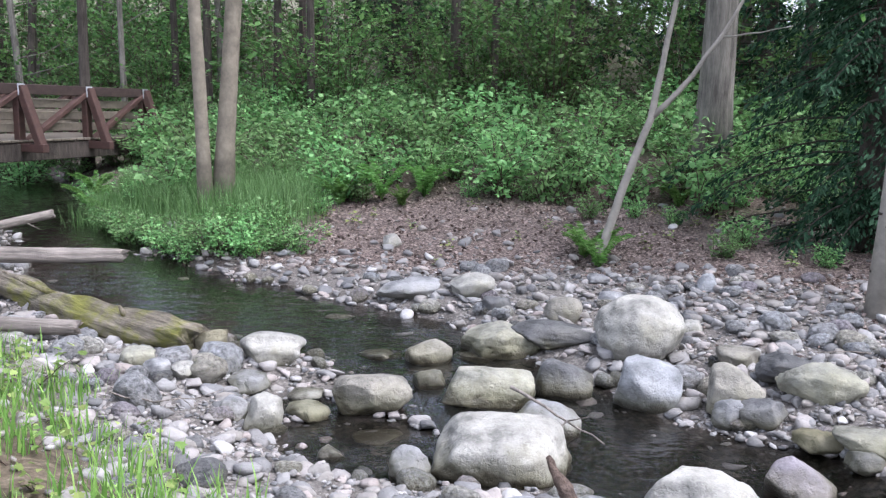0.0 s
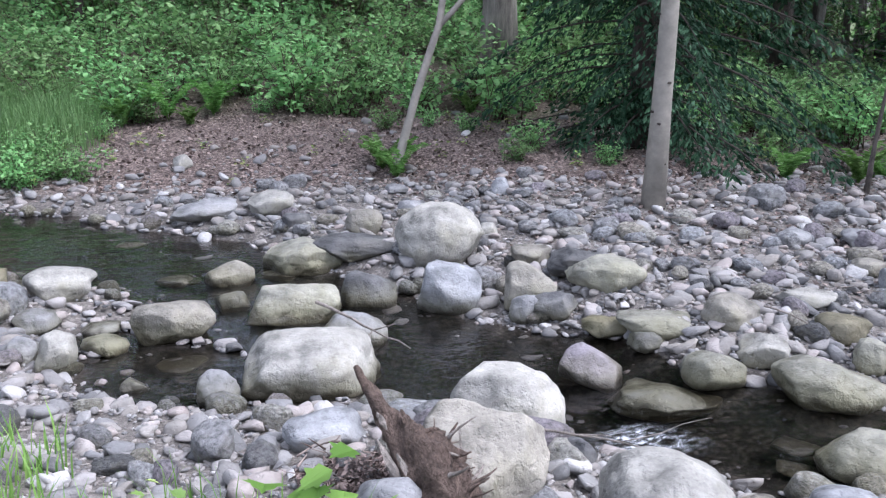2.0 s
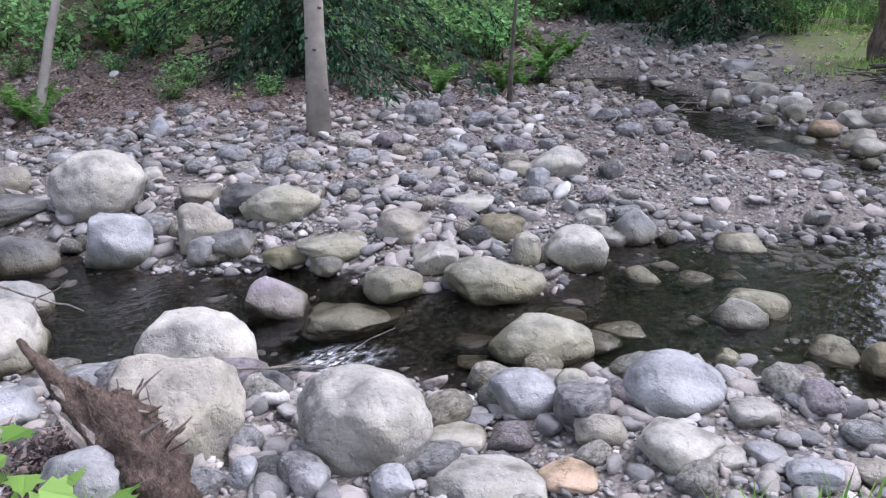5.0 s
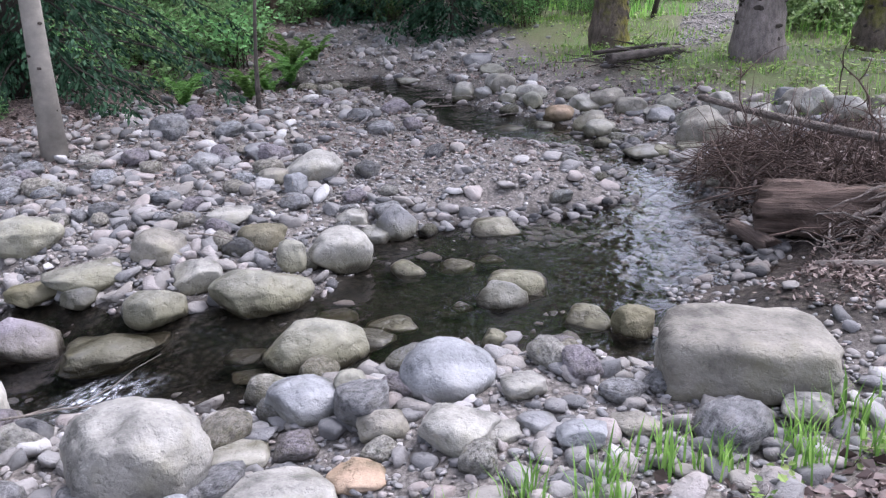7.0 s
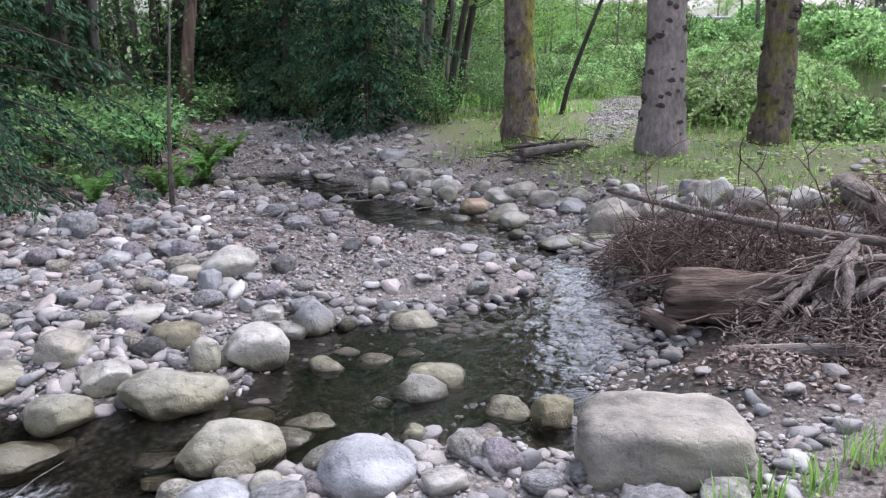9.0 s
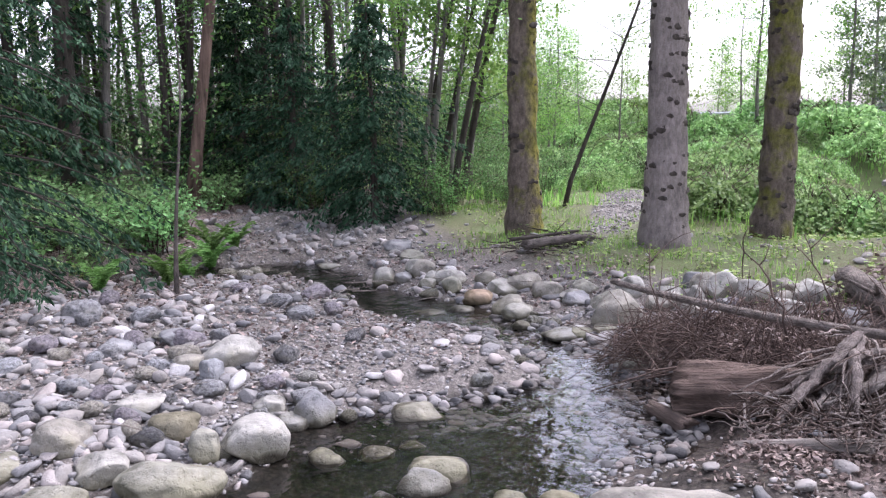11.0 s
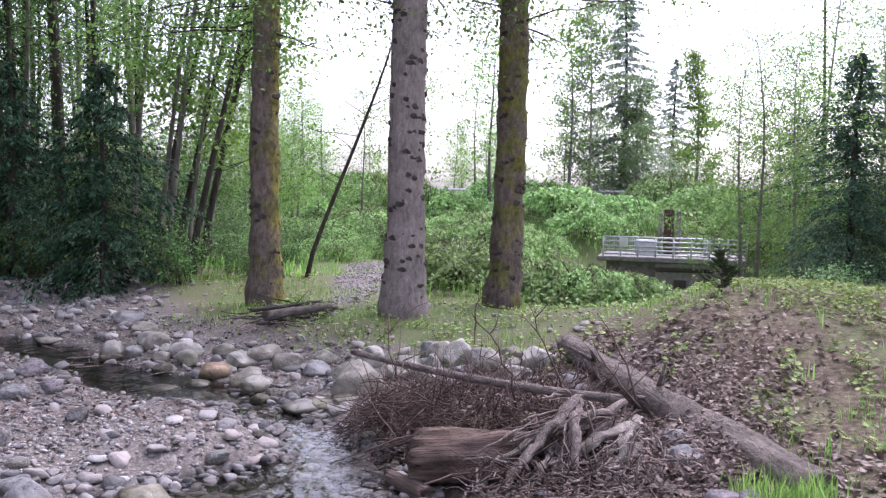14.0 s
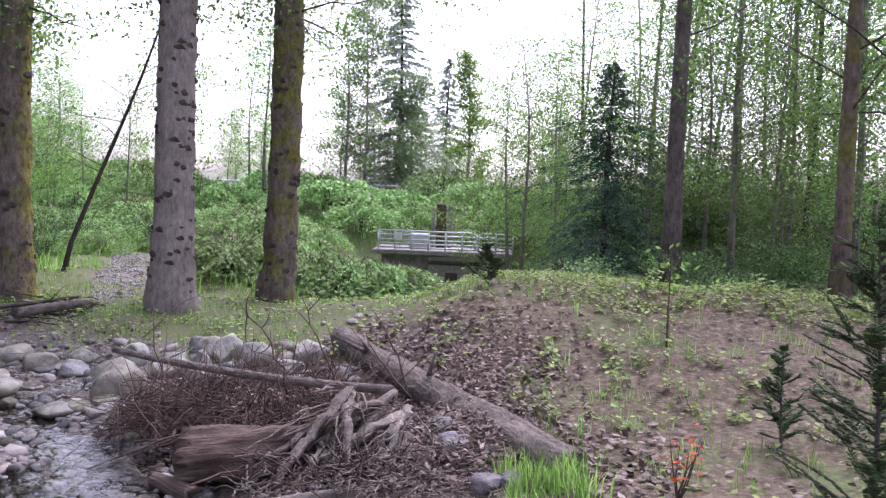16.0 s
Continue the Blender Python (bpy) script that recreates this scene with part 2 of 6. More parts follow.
M_litter = leaf_material("dead_leaf", (0.035, 0.025, 0.02), (0.12, 0.086, 0.072), (0.36, 0.285, 0.245), 0.15)
M_litter_pale = leaf_material("pale_dead_leaf", (0.085, 0.062, 0.047), (0.175, 0.133, 0.105), (0.34, 0.272, 0.222), 0.15)
M_olive = leaf_material("ground_plant_leaf", (0.10, 0.165, 0.038), (0.18, 0.255, 0.065), (0.31, 0.37, 0.12), 0.4)
M_needle_red = leaf_material("red_leaf", (0.16, 0.015, 0.012), (0.26, 0.025, 0.018), (0.34, 0.05, 0.025), 0.3)
M_bark = bark_material("alder_bark", (0.165, 0.15, 0.13))
M_bark_pale = bark_material("pale_bark", (0.235, 0.215, 0.185), stretch=(0.6, 0.6, 0.8), scale=9, relief=0.006, contrast=0.45)
M_bark_big = bark_material("cottonwood_bark", (0.205, 0.175, 0.16), 0.0, (1, 1, 0.45), 22, 0.03, 0.75)
M_bark_moss = bark_material("mossy_bark", (0.125, 0.10, 0.082), 0.66, (1, 1, 0.6), 16, 0.04)
M_bark_moss_side = bark_material("moss_sided_bark", (0.14, 0.112, 0.09), 0.5, (1, 1, 0.6), 16, 0.04, 1.0, (0.55, -0.83, 0))
M_bark_red = bark_material("cedar_bark", (0.135, 0.09, 0.07))
M_bark_umber = bark_material("umber_bark", (0.10, 0.085, 0.074), 0.2, (1, 1, 0.4), 18, 0.03)
M_bark_dark = bark_material("dark_bark", (0.06, 0.05, 0.042))
M_drift = bark_material("driftwood", (0.205, 0.178, 0.155), 0, (1, 1, 0.08), 22)
M_drift_dark = bark_material("wet_wood", (0.098, 0.073, 0.06), 0, (1, 1, 0.1), 26)
M_snag = bark_material("rotten_wood", (0.125, 0.09, 0.072), 0, (1.4, 0.5, 1.2), 40, 0.05, 1.2)
M_rot = bark_material("rotten_log_wood", (0.125, 0.09, 0.072), 0, (1, 1, 0.07), 24, 0.05, 1.2)
M_fibre = bark_material("splintered_wood", (0.19, 0.158, 0.138), 0, (1, 1, 0.05), 60, 0.02)
M_log_bark = bark_material("scaly_log_bark", (0.155, 0.13, 0.112), 0, (1, 1, 0.4), 32, 0.04)
M_moss_log = bark_material("mossy_log", (0.15, 0.128, 0.098), 0.66, (1, 1, 0.14), 20, 0.04, 1.1)
M_twig = bark_material("dead_twig", (0.088, 0.062, 0.05), 0, (1, 1, 0.3), 30, 0.005)
# Far crowns: the haze of distance is put into these paler colours.
M_spruce_haze = leaf_material("hazed_spruce_needle", (0.20, 0.25, 0.21), (0.29, 0.345, 0.285), (0.38, 0.44, 0.36), 0.55)
M_leaf_haze = leaf_material("hazed_far_leaf", (0.15, 0.22, 0.11), (0.23, 0.32, 0.16), (0.33, 0.42, 0.22), 0.5)
M_bark_tan = bark_material("tan_alder_bark", (0.185, 0.158, 0.122), stretch=(0.7, 0.7, 0.6), scale=10, relief=0.008, contrast=0.6)
M_rust = plain_material("weathered_red_brown_timber", (0.062, 0.03, 0.023), 0.8)
M_rail = plain_material("dark_brown_timber", (0.04, 0.024, 0.02), 0.8)
M_plank = plain_material("grey_brown_plank", (0.12, 0.10, 0.075), 0.85)
M_bolt = plain_material("galvanised_plate", (0.42, 0.43, 0.44), 0.5, 0.7)
M_concrete = plain_material("weathered_concrete", (0.19, 0.18, 0.17), 0.9, 0, 0.4)
M_white = plain_material("weathered_white_board", (0.62, 0.62, 0.6), 0.8, 0, 0.15)
M_steel = plain_material("galvanised_steel", (0.45, 0.47, 0.48), 0.45, 0.6)


def foam_material():
    m, t, p = graph("white_water")
    p.inputs["Base Color"].default_value = (0.75, 0.77, 0.8, 1)
    p.inputs["Roughness"].default_value = 0.9
    p.inputs["Specular IOR Level"].default_value = 0.1
    clear = t.nodes.new("ShaderNodeBsdfTransparent")
    mx = t.nodes.new("ShaderNodeMixShader")
    thick = t.nodes.new("ShaderNodeAttribute")
    thick.attribute_name = "thick"
    both = t.nodes.new("ShaderNodeMath")
    both.operation = "MULTIPLY"
    link(t, rerange(t, noise_node(t, 16, 5, 0.65, stretch=(1.0, 1.8, 1.0)), 0.44, 0.70, 0, 0.75), both.inputs[0])
    link(t, thick.outputs["Fac"], both.inputs[1])
    link(t, both.outputs[0], mx.inputs[0])
    link(t, clear.outputs[0], mx.inputs[1])
    link(t, p.outputs[0], mx.inputs[2])
    link(t, mx.outputs[0], t.nodes["Material Output"].inputs["Surface"])
    return m


M_foam = foam_material()


# ---- builders ----


def mesh_of(name, verts, faces, smooth=False, material=None):
    me = bpy.data.meshes.new(name)
    v = np.asarray(verts, np.float32).reshape(-1, 3)
    me.vertices.add(len(v))
    me.vertices.foreach_set("co", v.ravel())
    if isinstance(faces, np.ndarray):
        k = faces.shape[1]
        sizes = np.full(len(faces), k, np.int32)
        flat = faces.astype(np.int32).ravel()
    else:
        sizes = np.array([len(f) for f in faces], np.int32)
        flat = np.array([i for f in faces for i in f], np.int32)
    me.loops.add(len(flat))
    me.loops.foreach_set("vertex_index", flat)
    me.polygons.add(len(sizes))
    me.polygons.foreach_set("loop_start", np.concatenate(([0], np.cumsum(sizes)[:-1])).astype(np.int32))
    me.polygons.foreach_set("loop_total", sizes)
    me.polygons.foreach_set("use_smooth", np.full(len(sizes), smooth))
    me.update(calc_edges=True)
    me.validate()
    if material:
        me.materials.append(material)
    return me


def part(name, me, parent, label=""):
    ob = new(name, me)
    ob.parent = parent
    return tagged(ob, label)


def fine_part(name, me, parent):
    """Twigs or stems too fine to tell apart."""
    return tagged(part(name, me, parent), kind="stuff")


def thing(name, label, category, at=(0, 0, 0), turn=0, me=None, group="", kind=""):
    ob = new(name, me)
    ob.matrix_basis = pose(*at, 0, 0, turn)
    return tagged(ob, label, category, group, kind)


def ball(level):
    bm = bmesh.new()
    bmesh.ops.create_icosphere(bm, subdivisions=level, radius=1)
    v = np.array([q.co for q in bm.verts])
    f = np.array([[q.index for q in p.verts] for p in bm.faces])
    bm.free()
    return v, f


BALL = {k: ball(k) for k in (1, 2, 3, 4, 5)}


def rough_noise(v, scale, octaves=3):
    out = np.zeros(len(v))
    for k in range(octaves):
        out += [noise.noise(Vector(q)) / 2 ** k for q in (v * scale * 2 ** k + 7.3 * k)]
    return out


def turn_about(r):
    return np.array(Euler((r.uniform(-0.3, 0.3), r.uniform(-0.3, 0.3), r.uniform(-0.4, 0.4))).to_matrix())


def stone_shape(level, r, cuts=9, lump=0.10, block=0, deep=0.62):
    """A boulder of unit half size: a ball worn flat on a few sides, then roughened."""
    v, f = BALL[level]
    v = v.copy()
    off = r.rand(3) * 50
    pw = block or r.uniform(2.3, 4.2)
    v /= (np.sum(np.abs(v @ turn_about(r)) ** pw, 1) ** (1 / pw))[:, None]
    v /= np.abs(v).max()
    for _ in range(cuts):
        n = r.randn(3)
        n[2] *= 0.8
        n /= np.linalg.norm(n)
        d = r.uniform(deep, 0.95)
        over = np.clip(v @ n - d, 0, None)
        v -= np.outer(over * r.uniform(0.75, 1.0), n)
    if level >= 3:
        v *= (1 + lump * rough_noise(v + off, 1.1, 2) + 0.05 * rough_noise(v + off, 3.0, 4))[:, None]
    else:
        v *= (1 + lump * (r.rand(len(v)) - 0.5))[:, None]
    v /= (v.max(0) - v.min(0)) / 2
    return v - (v.max(0) + v.min(0)) / 2, f


def leaf_quads(c, size, r, up=0.6, aspect=0.55, direction=None):
    """Folded pointed leaves, one for each centre."""
    n = len(c)
    a = r.randn(n, 3) if direction is None else direction + 0.35 * r.randn(n, 3)
    a /= np.linalg.norm(a, axis=1)[:, None]
    b = r.randn(n, 3)
    b[:, 2] *= 1 - up
    b -= a * np.sum(a * b, 1)[:, None]
    b /= np.linalg.norm(b, axis=1)[:, None] + 1e-9
    s = size * (0.6 + 0.8 * r.rand(n))[:, None]
    nn = np.cross(a, b)
    v = np.stack([c - a * s * 0.5, c + b * s * aspect * 0.5 + nn * s * 0.08, c + a * s * 0.5, c - b * s * aspect * 0.5 + nn * s * 0.08], 1)
    return v.reshape(-1, 3), np.arange(4 * n).reshape(-1, 4)


LOBES = ((0, -0.5), (0.16, -0.42), (0.40, -0.30), (0.34, -0.12), (0.52, 0.06), (0.28, 0.10), (0.22, 0.30), (0.08, 0.34), (0, 0.55))


def lobed_leaves(c, size, r):
    """Broad lobed leaves with toothed outlines, lying nearly level and cupped along the middle rib."""
    half = np.array(LOBES)
    out = np.concatenate([half, half[-2:0:-1] * np.array((-1, 1))])
    vs, fs = [], []
    for q in c:
        m = np.array(Euler((r.uniform(-0.5, 0.5), r.uniform(-0.5, 0.5), r.uniform(0, 6.28))).to_matrix())
        k = size * r.uniform(0.65, 1.2)
        flat = np.stack([out[:, 0], out[:, 1], 0.22 * np.abs(out[:, 0]) - 0.12 * out[:, 1] ** 2], 1) * k
        n = len(vs) * len(out)
        vs.append(flat @ m.T + q)
        fs.append([n + i for i in range(len(half))])
        fs.append([n + i for i in (0, *range(len(out) - 1, len(half) - 2, -1))][::-1])
    return np.concatenate(vs), fs


def tube(points, radii, sides=8, wobble=0.0, r=None):
    p = np.asarray(points, float)
    q = np.gradient(p, axis=0)
    q /= np.linalg.norm(q, axis=1)[:, None] + 1e-9
    ref = np.array((1.0, 0, 0)) if abs(q[0][0]) < 0.8 else np.array((0, 1.0, 0))
    v = []
    for i in range(len(p)):
        a = np.cross(q[i], ref)
        a /= np.linalg.norm(a)
        b = np.cross(q[i], a)
        for k in range(sides):
            w = 2 * math.pi * k / sides
            rad = radii[i] * (1 + (wobble * (r.rand() - 0.5) if wobble else 0))
            v.append(p[i] + rad * (math.cos(w) * a + math.sin(w) * b))
    f = [[i * sides + k, i * sides + (k + 1) % sides, (i + 1) * sides + (k + 1) % sides, (i + 1) * sides + k] for i in range(len(p) - 1) for k in range(sides)]
    f.append([k for k in range(sides)][::-1])
    f.append([(len(p) - 1) * sides + k for k in range(sides)])
    return np.array(v), f


def join(pieces):
    vs, fs, n = [], [], 0
    for v, f in pieces:
        vs.append(np.asarray(v))
        fs.extend([[i + n for i in q] for q in (f.tolist() if isinstance(f, np.ndarray) else f)])
        n += len(v)
    return np.concatenate(vs), fs


def bent(a, b, r, bow=0.1, n=6):
    """A crooked line from a to b."""
    a, b = np.asarray(a, float), np.asarray(b, float)
    k = np.linspace(0, 1, n)[:, None]
    length = np.linalg.norm(b - a)
    side = r.randn(3) * bow * length
    p = a + (b - a) * k + side * (k * (1 - k)) * 2
    p[1:-1] += r.randn(n - 2, 3) * bow * length * 0.12 * min(1.0, (7 / n) ** 2)
    return p


def box_bm(x0, x1, y0, y1, z0, z1, edge=0.01):
    bm = bmesh.new()
    bmesh.ops.create_cube(bm, size=1)
    for v in bm.verts:
        v.co = Vector(((x0 + x1) / 2 + v.co.x * (x1 - x0), (y0 + y1) / 2 + v.co.y * (y1 - y0), (z0 + z1) / 2 + v.co.z * (z1 - z0)))
    if edge:
        bmesh.ops.bevel(bm, geom=bm.edges[:], offset=edge, segments=1, affect="EDGES")
    return bm


def bm_mesh(name, bm, material):
    me = bpy.data.meshes.new(name)
    bm.to_mesh(me)
    bm.free()
    me.materials.append(material)
    return me


# ---- the lie of the land: one height function for ground, water and everything that stands on them ----
CREEK = ((-12, 22, 1.6), (-8.6, 17.2, 1.3), (-6.3, 14.0, 0.75), (-4.9, 11.6, 0.7), (-3.4, 9.3, 0.95), (-1.9, 8.2, 1.0), (-0.5, 7.3, 0.8),
         (0.2, 6.3, 0.75), (0.9, 5.2, 0.75), (1.6, 4.7, 0.7), (2.2, 3.75, 0.5), (3.1, 3.1, 0.6), (4.1, 2.95, 0.95), (5.1, 2.55, 0.8), (5.9, 2.6, 0.5),
         (6.5, 3.3, 0.3), (7.0, 4.1, 0.35), (7.25, 5.2, 0.5), (7.6, 6.2, 0.32), (8.2, 7.3, 0.35), (8.3, 8.3, 0.45), (7.4, 9.2, 0.4), (6.2, 10.6, 0.4))
INLET = ((3.62, 1.72, 0.16), (3.95, 2.05, 0.3), (4.3, 2.3, 0.4))
ARM = ((-0.9, 5.75, 0.25), (-0.55, 5.15, 0.42), (0.3, 4.75, 0.35), (0.9, 5.2, 0.4))


def ease(v):
    v = np.clip(v, 0, 1)
    return v * v * (3 - 2 * v)


def to_line(x, y, line):
    """Distance from a wandering line, less its half width."""
    best = np.full(np.shape(x), 1e9)
    for (x0, y0, w0), (x1, y1, w1) in zip(line, line[1:]):
        k = np.clip(((x - x0) * (x1 - x0) + (y - y0) * (y1 - y0)) / ((x1 - x0) ** 2 + (y1 - y0) ** 2), 0, 1)
        best = np.minimum(best, np.hypot(x - x0 - k * (x1 - x0), y - y0 - k * (y1 - y0)) - w0 - k * (w1 - w0))
    return best


def waves(x, y, scale):
    return (np.sin(x * 1.7 / scale + 1.3 * np.sin(y * 1.1 / scale)) + np.sin(y * 2.1 / scale + 1.7 * np.sin(x * 0.9 / scale + 2))) * 0.5


def from_creek(x, y):
    return np.minimum(np.minimum(to_line(x, y, CREEK), to_line(x, y, INLET)), to_line(x, y, ARM)) + 0.10 * waves(x, y, 0.35) + 0.05 * waves(x, y, 0.13)


def water_level(x, y):
    return 0.12 * ease((x - 1.75) / 0.9) + 0.015 * np.clip(x - 4, 0, 6)


def north_of(x, y):
    edge = np.interp(x, (-14, -7, -5.2, -3.6, -2.2, 0, 1.9, 3.2, 4.6, 6.4, 8.0, 9.8, 12, 14, 20, 40),
                     (22, 15.4, 12.6, 11.0, 10.0, 9.5, 9.4, 8.3, 8.2, 8.7, 9.6, 11.4, 11.6, 9.5, 10, 16))
    return (y - edge) * 0.85 + 0.15 * waves(x, y, 0.8)


def south_of(x, y):
    edge = np.interp(x, (-12, -4, -2.6, -1.7, -1.0, -0.4, 0.8, 2.2, 3.2, 4.0, 5.0, 6.0, 7.2, 9.0, 12), (10, 7.0, 5.7, 4.6, 3.8, 3.0, 2.2, 1.45, 0.8, 0.5, 0.4, 0.8, 1.2, 1.6, 1.0))
    return (edge - y) * 0.85 + 0.08 * waves(x, y, 0.5)


def east_of(x, y):
    edge = np.interp(y, (-5, 1.5, 3, 4.5, 6, 7, 9, 12), (7.0, 7.3, 7.8, 8.2, 8.8, 9.4, 11.5, 16))
    return x - edge + 0.1 * waves(x, y, 0.6)


def on_path(x, y):
    return to_line(x, y, ((11.2, 5.05, 0.14), (13.5, 5.9, 0.3), (16.4, 7.0, 0.34)))


MOUND = ((10.9, 0.0, 0), (8.6, -0.9, 0), (8.0, -3.0, 0), (6.5, -5.5, 0))
HOLLOW = ((13.5, 1.5, 0.2), (20, 1.6, 1.6), (29, 1.6, 3.0))


def height(x, y):
    x, y = np.asarray(x, float), np.asarray(y, float)
    c = from_creek(x, y)
    z = np.where(c < 0, -(0.2 - 0.11 * ease((x - 4.2) / 0.9)) * ease(-c / 0.45), 0.10 * ease(c / 0.4) + 0.10 * ease((c - 0.3) / 1.6) + 0.08 * ease((c - 1.5) / 3))
    n, s, e = north_of(x, y), south_of(x, y), east_of(x, y)
    dry = ease(c / 0.5)
    hill = 0.15 * ease(n / 1.2) + 0.12 * ease((n - 1.2) / 3) + 0.20 * np.clip(n - 3.2, 0, 40) * ease((22 - x) / 16)
    z += dry * (hill + 0.25 * ease(s / 1.1) + 0.07 * ease(e / 0.8))
    ridge = np.clip(1 - to_line(x, y, MOUND) / 3.0, 0, 1)
    z += dry * (0.30 * ease(ridge) + 0.17 * ridge) * (0.6 + 0.4 * ease((11.5 - x) / 3)) * (0.72 + 0.28 * ease((y + 4.6) / 2.6))
    z -= 0.28 * ease((x - 10.5) / 2.0) * ease((0.4 - y) / 1.5)
    z += 0.75 * ease((x - 32) / 10) * ease((40 - y) / 20)
    z -= np.clip(0.2 + 0.1 * (x - 13), 0.2, 1.7) * (1 - ease(to_line(x, y, HOLLOW) / 3.0))
    z += (0.02 * waves(x, y, 0.28) + 0.05 * waves(x, y, 1.1) * dry + 0.03 * waves(x, y, 0.45) * ease((x - 4.5) / 1.5) * ease((1.2 - y) / 1.0)) * ease((np.abs(c) + 0.05) / 0.3)
    return z + water_level(x, y)

def ground_at(x, y):
    return float(height(x, y))


# ---- ground and water ----
def ground_sheet():
    u = np.linspace(-1, 1, 351)
    gx, gy = np.meshgrid(3.0 + 4.2 * np.sinh(6.5 * u), 4.5 + 4.2 * np.sinh(6.5 * u), indexing="ij")
    gz = height(gx, gy)
    far = np.hypot(gx, gy) > 90
    gz[far] = np.minimum(gz[far], 8)
    n = len(u)
    i = np.arange(n * n).reshape(n, n)
    faces = np.stack([i[:-1, :-1], i[1:, :-1], i[1:, 1:], i[:-1, 1:]], -1).reshape(-1, 4)
    me = mesh_of("ground", np.stack([gx, gy, gz], -1), faces, True, M_ground)
    c, nn, s, e = from_creek(gx, gy), north_of(gx, gy), south_of(gx, gy), east_of(gx, gy)
    mound = ease((3.4 - to_line(gx, gy, MOUND)) / 0.8)
    litter = ease((nn + 0.3) / 0.5) * ease(c / 0.3)
    jam = ease((1.7 - np.hypot((gx - 6.2) / 1.3, gy - 1.3)) / 0.5)
    litter = np.maximum(litter * (1 - mound), jam)
    soil = np.maximum(np.maximum(ease((s - 0.15) / 0.5), ease((e - 0.5) / 0.7)), ease((nn - 2.6) / 1.0) * 0.5)
    soil = np.maximum(soil * (1 - jam), mound * (1 - jam))
    soil[far] = 1
    trail = ease((0.25 - on_path(gx, gy)) / 0.3)
    soil, litter = soil * (1 - trail), litter * (1 - trail)
    # Creek bed; the second term paints wet mud and shade under the roots.
    bed = np.maximum(ease((0.06 - c) / 0.12), 0.85 * ease((0.85 - np.hypot((gx - 5.0) / 1.6, gy - 1.3)) / 0.35))
    col = np.stack([litter, soil * (1 - bed), bed, np.ones_like(bed)], -1).reshape(-1, 4).astype(np.float32)
    at = me.attributes.new("zone", "FLOAT_COLOR", "POINT")
    at.data.foreach_set("color", col.ravel())
    meadow = np.maximum(ease((gx - 12.5) / 3), 0.9 * ease((e - 0.3) / 1.0) * ease((gy - 1.0) / 1.2) * (0.55 + 0.45 * ease(0.6 + 0.7 * waves(gx, gy, 0.5))))
    meadow = np.maximum(meadow, ease((np.hypot(gx, gy) - 16) / 6)) * (1 - trail)
    at = me.attributes.new("meadow", "FLOAT", "POINT")
    at.data.foreach_set("value", meadow.ravel().astype(np.float32))
    tagged(new("ground", me), "pebbly creek bed, leaf-strewn banks and grassy soil", "ground", kind="structure")


def water_sheet():
    xs, ys = np.arange(-13, 12.5, 0.11), np.arange(0.5, 23, 0.11)
    gx, gy = np.meshgrid(xs, ys, indexing="ij")
    keep = from_creek(gx, gy) < 0.35
    gz = water_level(gx, gy) + 0.008 * waves(gx, gy, 0.09) + 0.006 * waves(gy, gx, 0.05)
    i = np.arange(gx.size).reshape(gx.shape)
    f = np.stack([i[:-1, :-1], i[1:, :-1], i[1:, 1:], i[:-1, 1:]], -1)
    ok = keep[:-1, :-1] | keep[1:, 1:]
    f = f[ok].reshape(-1, 4)
    used, inv = np.unique(f, return_inverse=True)
    v = np.stack([gx, gy, gz], -1).reshape(-1, 3)[used]
    ob = new("water", mesh_of("water", v, inv.reshape(-1, 4), True, M_water))
    ob.visible_shadow = False
    tagged(ob, "clear shallow creek water, dark and gently rippled", "water", kind="structure")


ground_sheet()
water_sheet()

# ---- boulders ----
LOOK = {"pale": "pale grey-cream weathered granite boulder", "tan": "tan weathered rounded boulder", "grey": "mid-grey rounded river boulder", "blue": "bluish-white smooth river boulder",
        "dark": "dark wet grey boulder in the creek", "purple": "purplish grey angular boulder", "moss": "pale boulder with a greenish algae film", "olive": "olive-brown algae-covered creek boulder",
        "orange": "orange-tan rusty rounded boulder"}
made_boulders = 0


def boulder(x, y, z, w, d, h, turn, kind, block=0, cuts=0, deep=0.62):
    """A boulder with its middle at (x, y, z): width, depth, height, turned about the upright."""
    global made_boulders
    made_boulders += 1
    r = np.random.RandomState(100 + made_boulders)
    v, f = stone_shape(5 if w > 0.5 else 4, r, cuts or (9 if block else 13 if w > 0.34 else 9), 0.05 if block else 0.10, block, deep)
    v = v * np.array((w / 2, d / 2, h / 2)) * 1.02
    me = mesh_of("boulder", v, f, True, stone[kind])
    ob = thing("boulder", LOOK[kind] + (", large" if w > 0.5 else ", small" if w < 0.22 else ""), "boulder", (x, y, z), turn + r.uniform(-12, 12) * (not block), me, "boulders of the creek")
    return ob


boulder(-1.23, 6.39, 0.17, 0.47, 0.35, 0.25, 11, "pale")
boulder(-0.44, 5.68, 0.09, 0.52, 0.39, 0.32, 4, "tan", 3.2)
boulder(0.34, 5.99, 0.03, 0.66, 0.50, 0.39, -3, "moss", 3.2)
boulder(-0.49, 6.95, -0.04, 0.35, 0.30, 0.13, 4, "dark")
boulder(-0.09, 6.84, 0.01, 0.37, 0.28, 0.30, 1, "tan")
boulder(0.49, 7.11, 0.07, 0.65, 0.49, 0.31, -4, "moss", 3.2)
boulder(0.29, 6.99, -0.05, 0.35, 0.29, 0.12, -2, "dark")
boulder(0.89, 6.16, 0.03, 0.41, 0.31, 0.40, -8, "dark", 3.2)
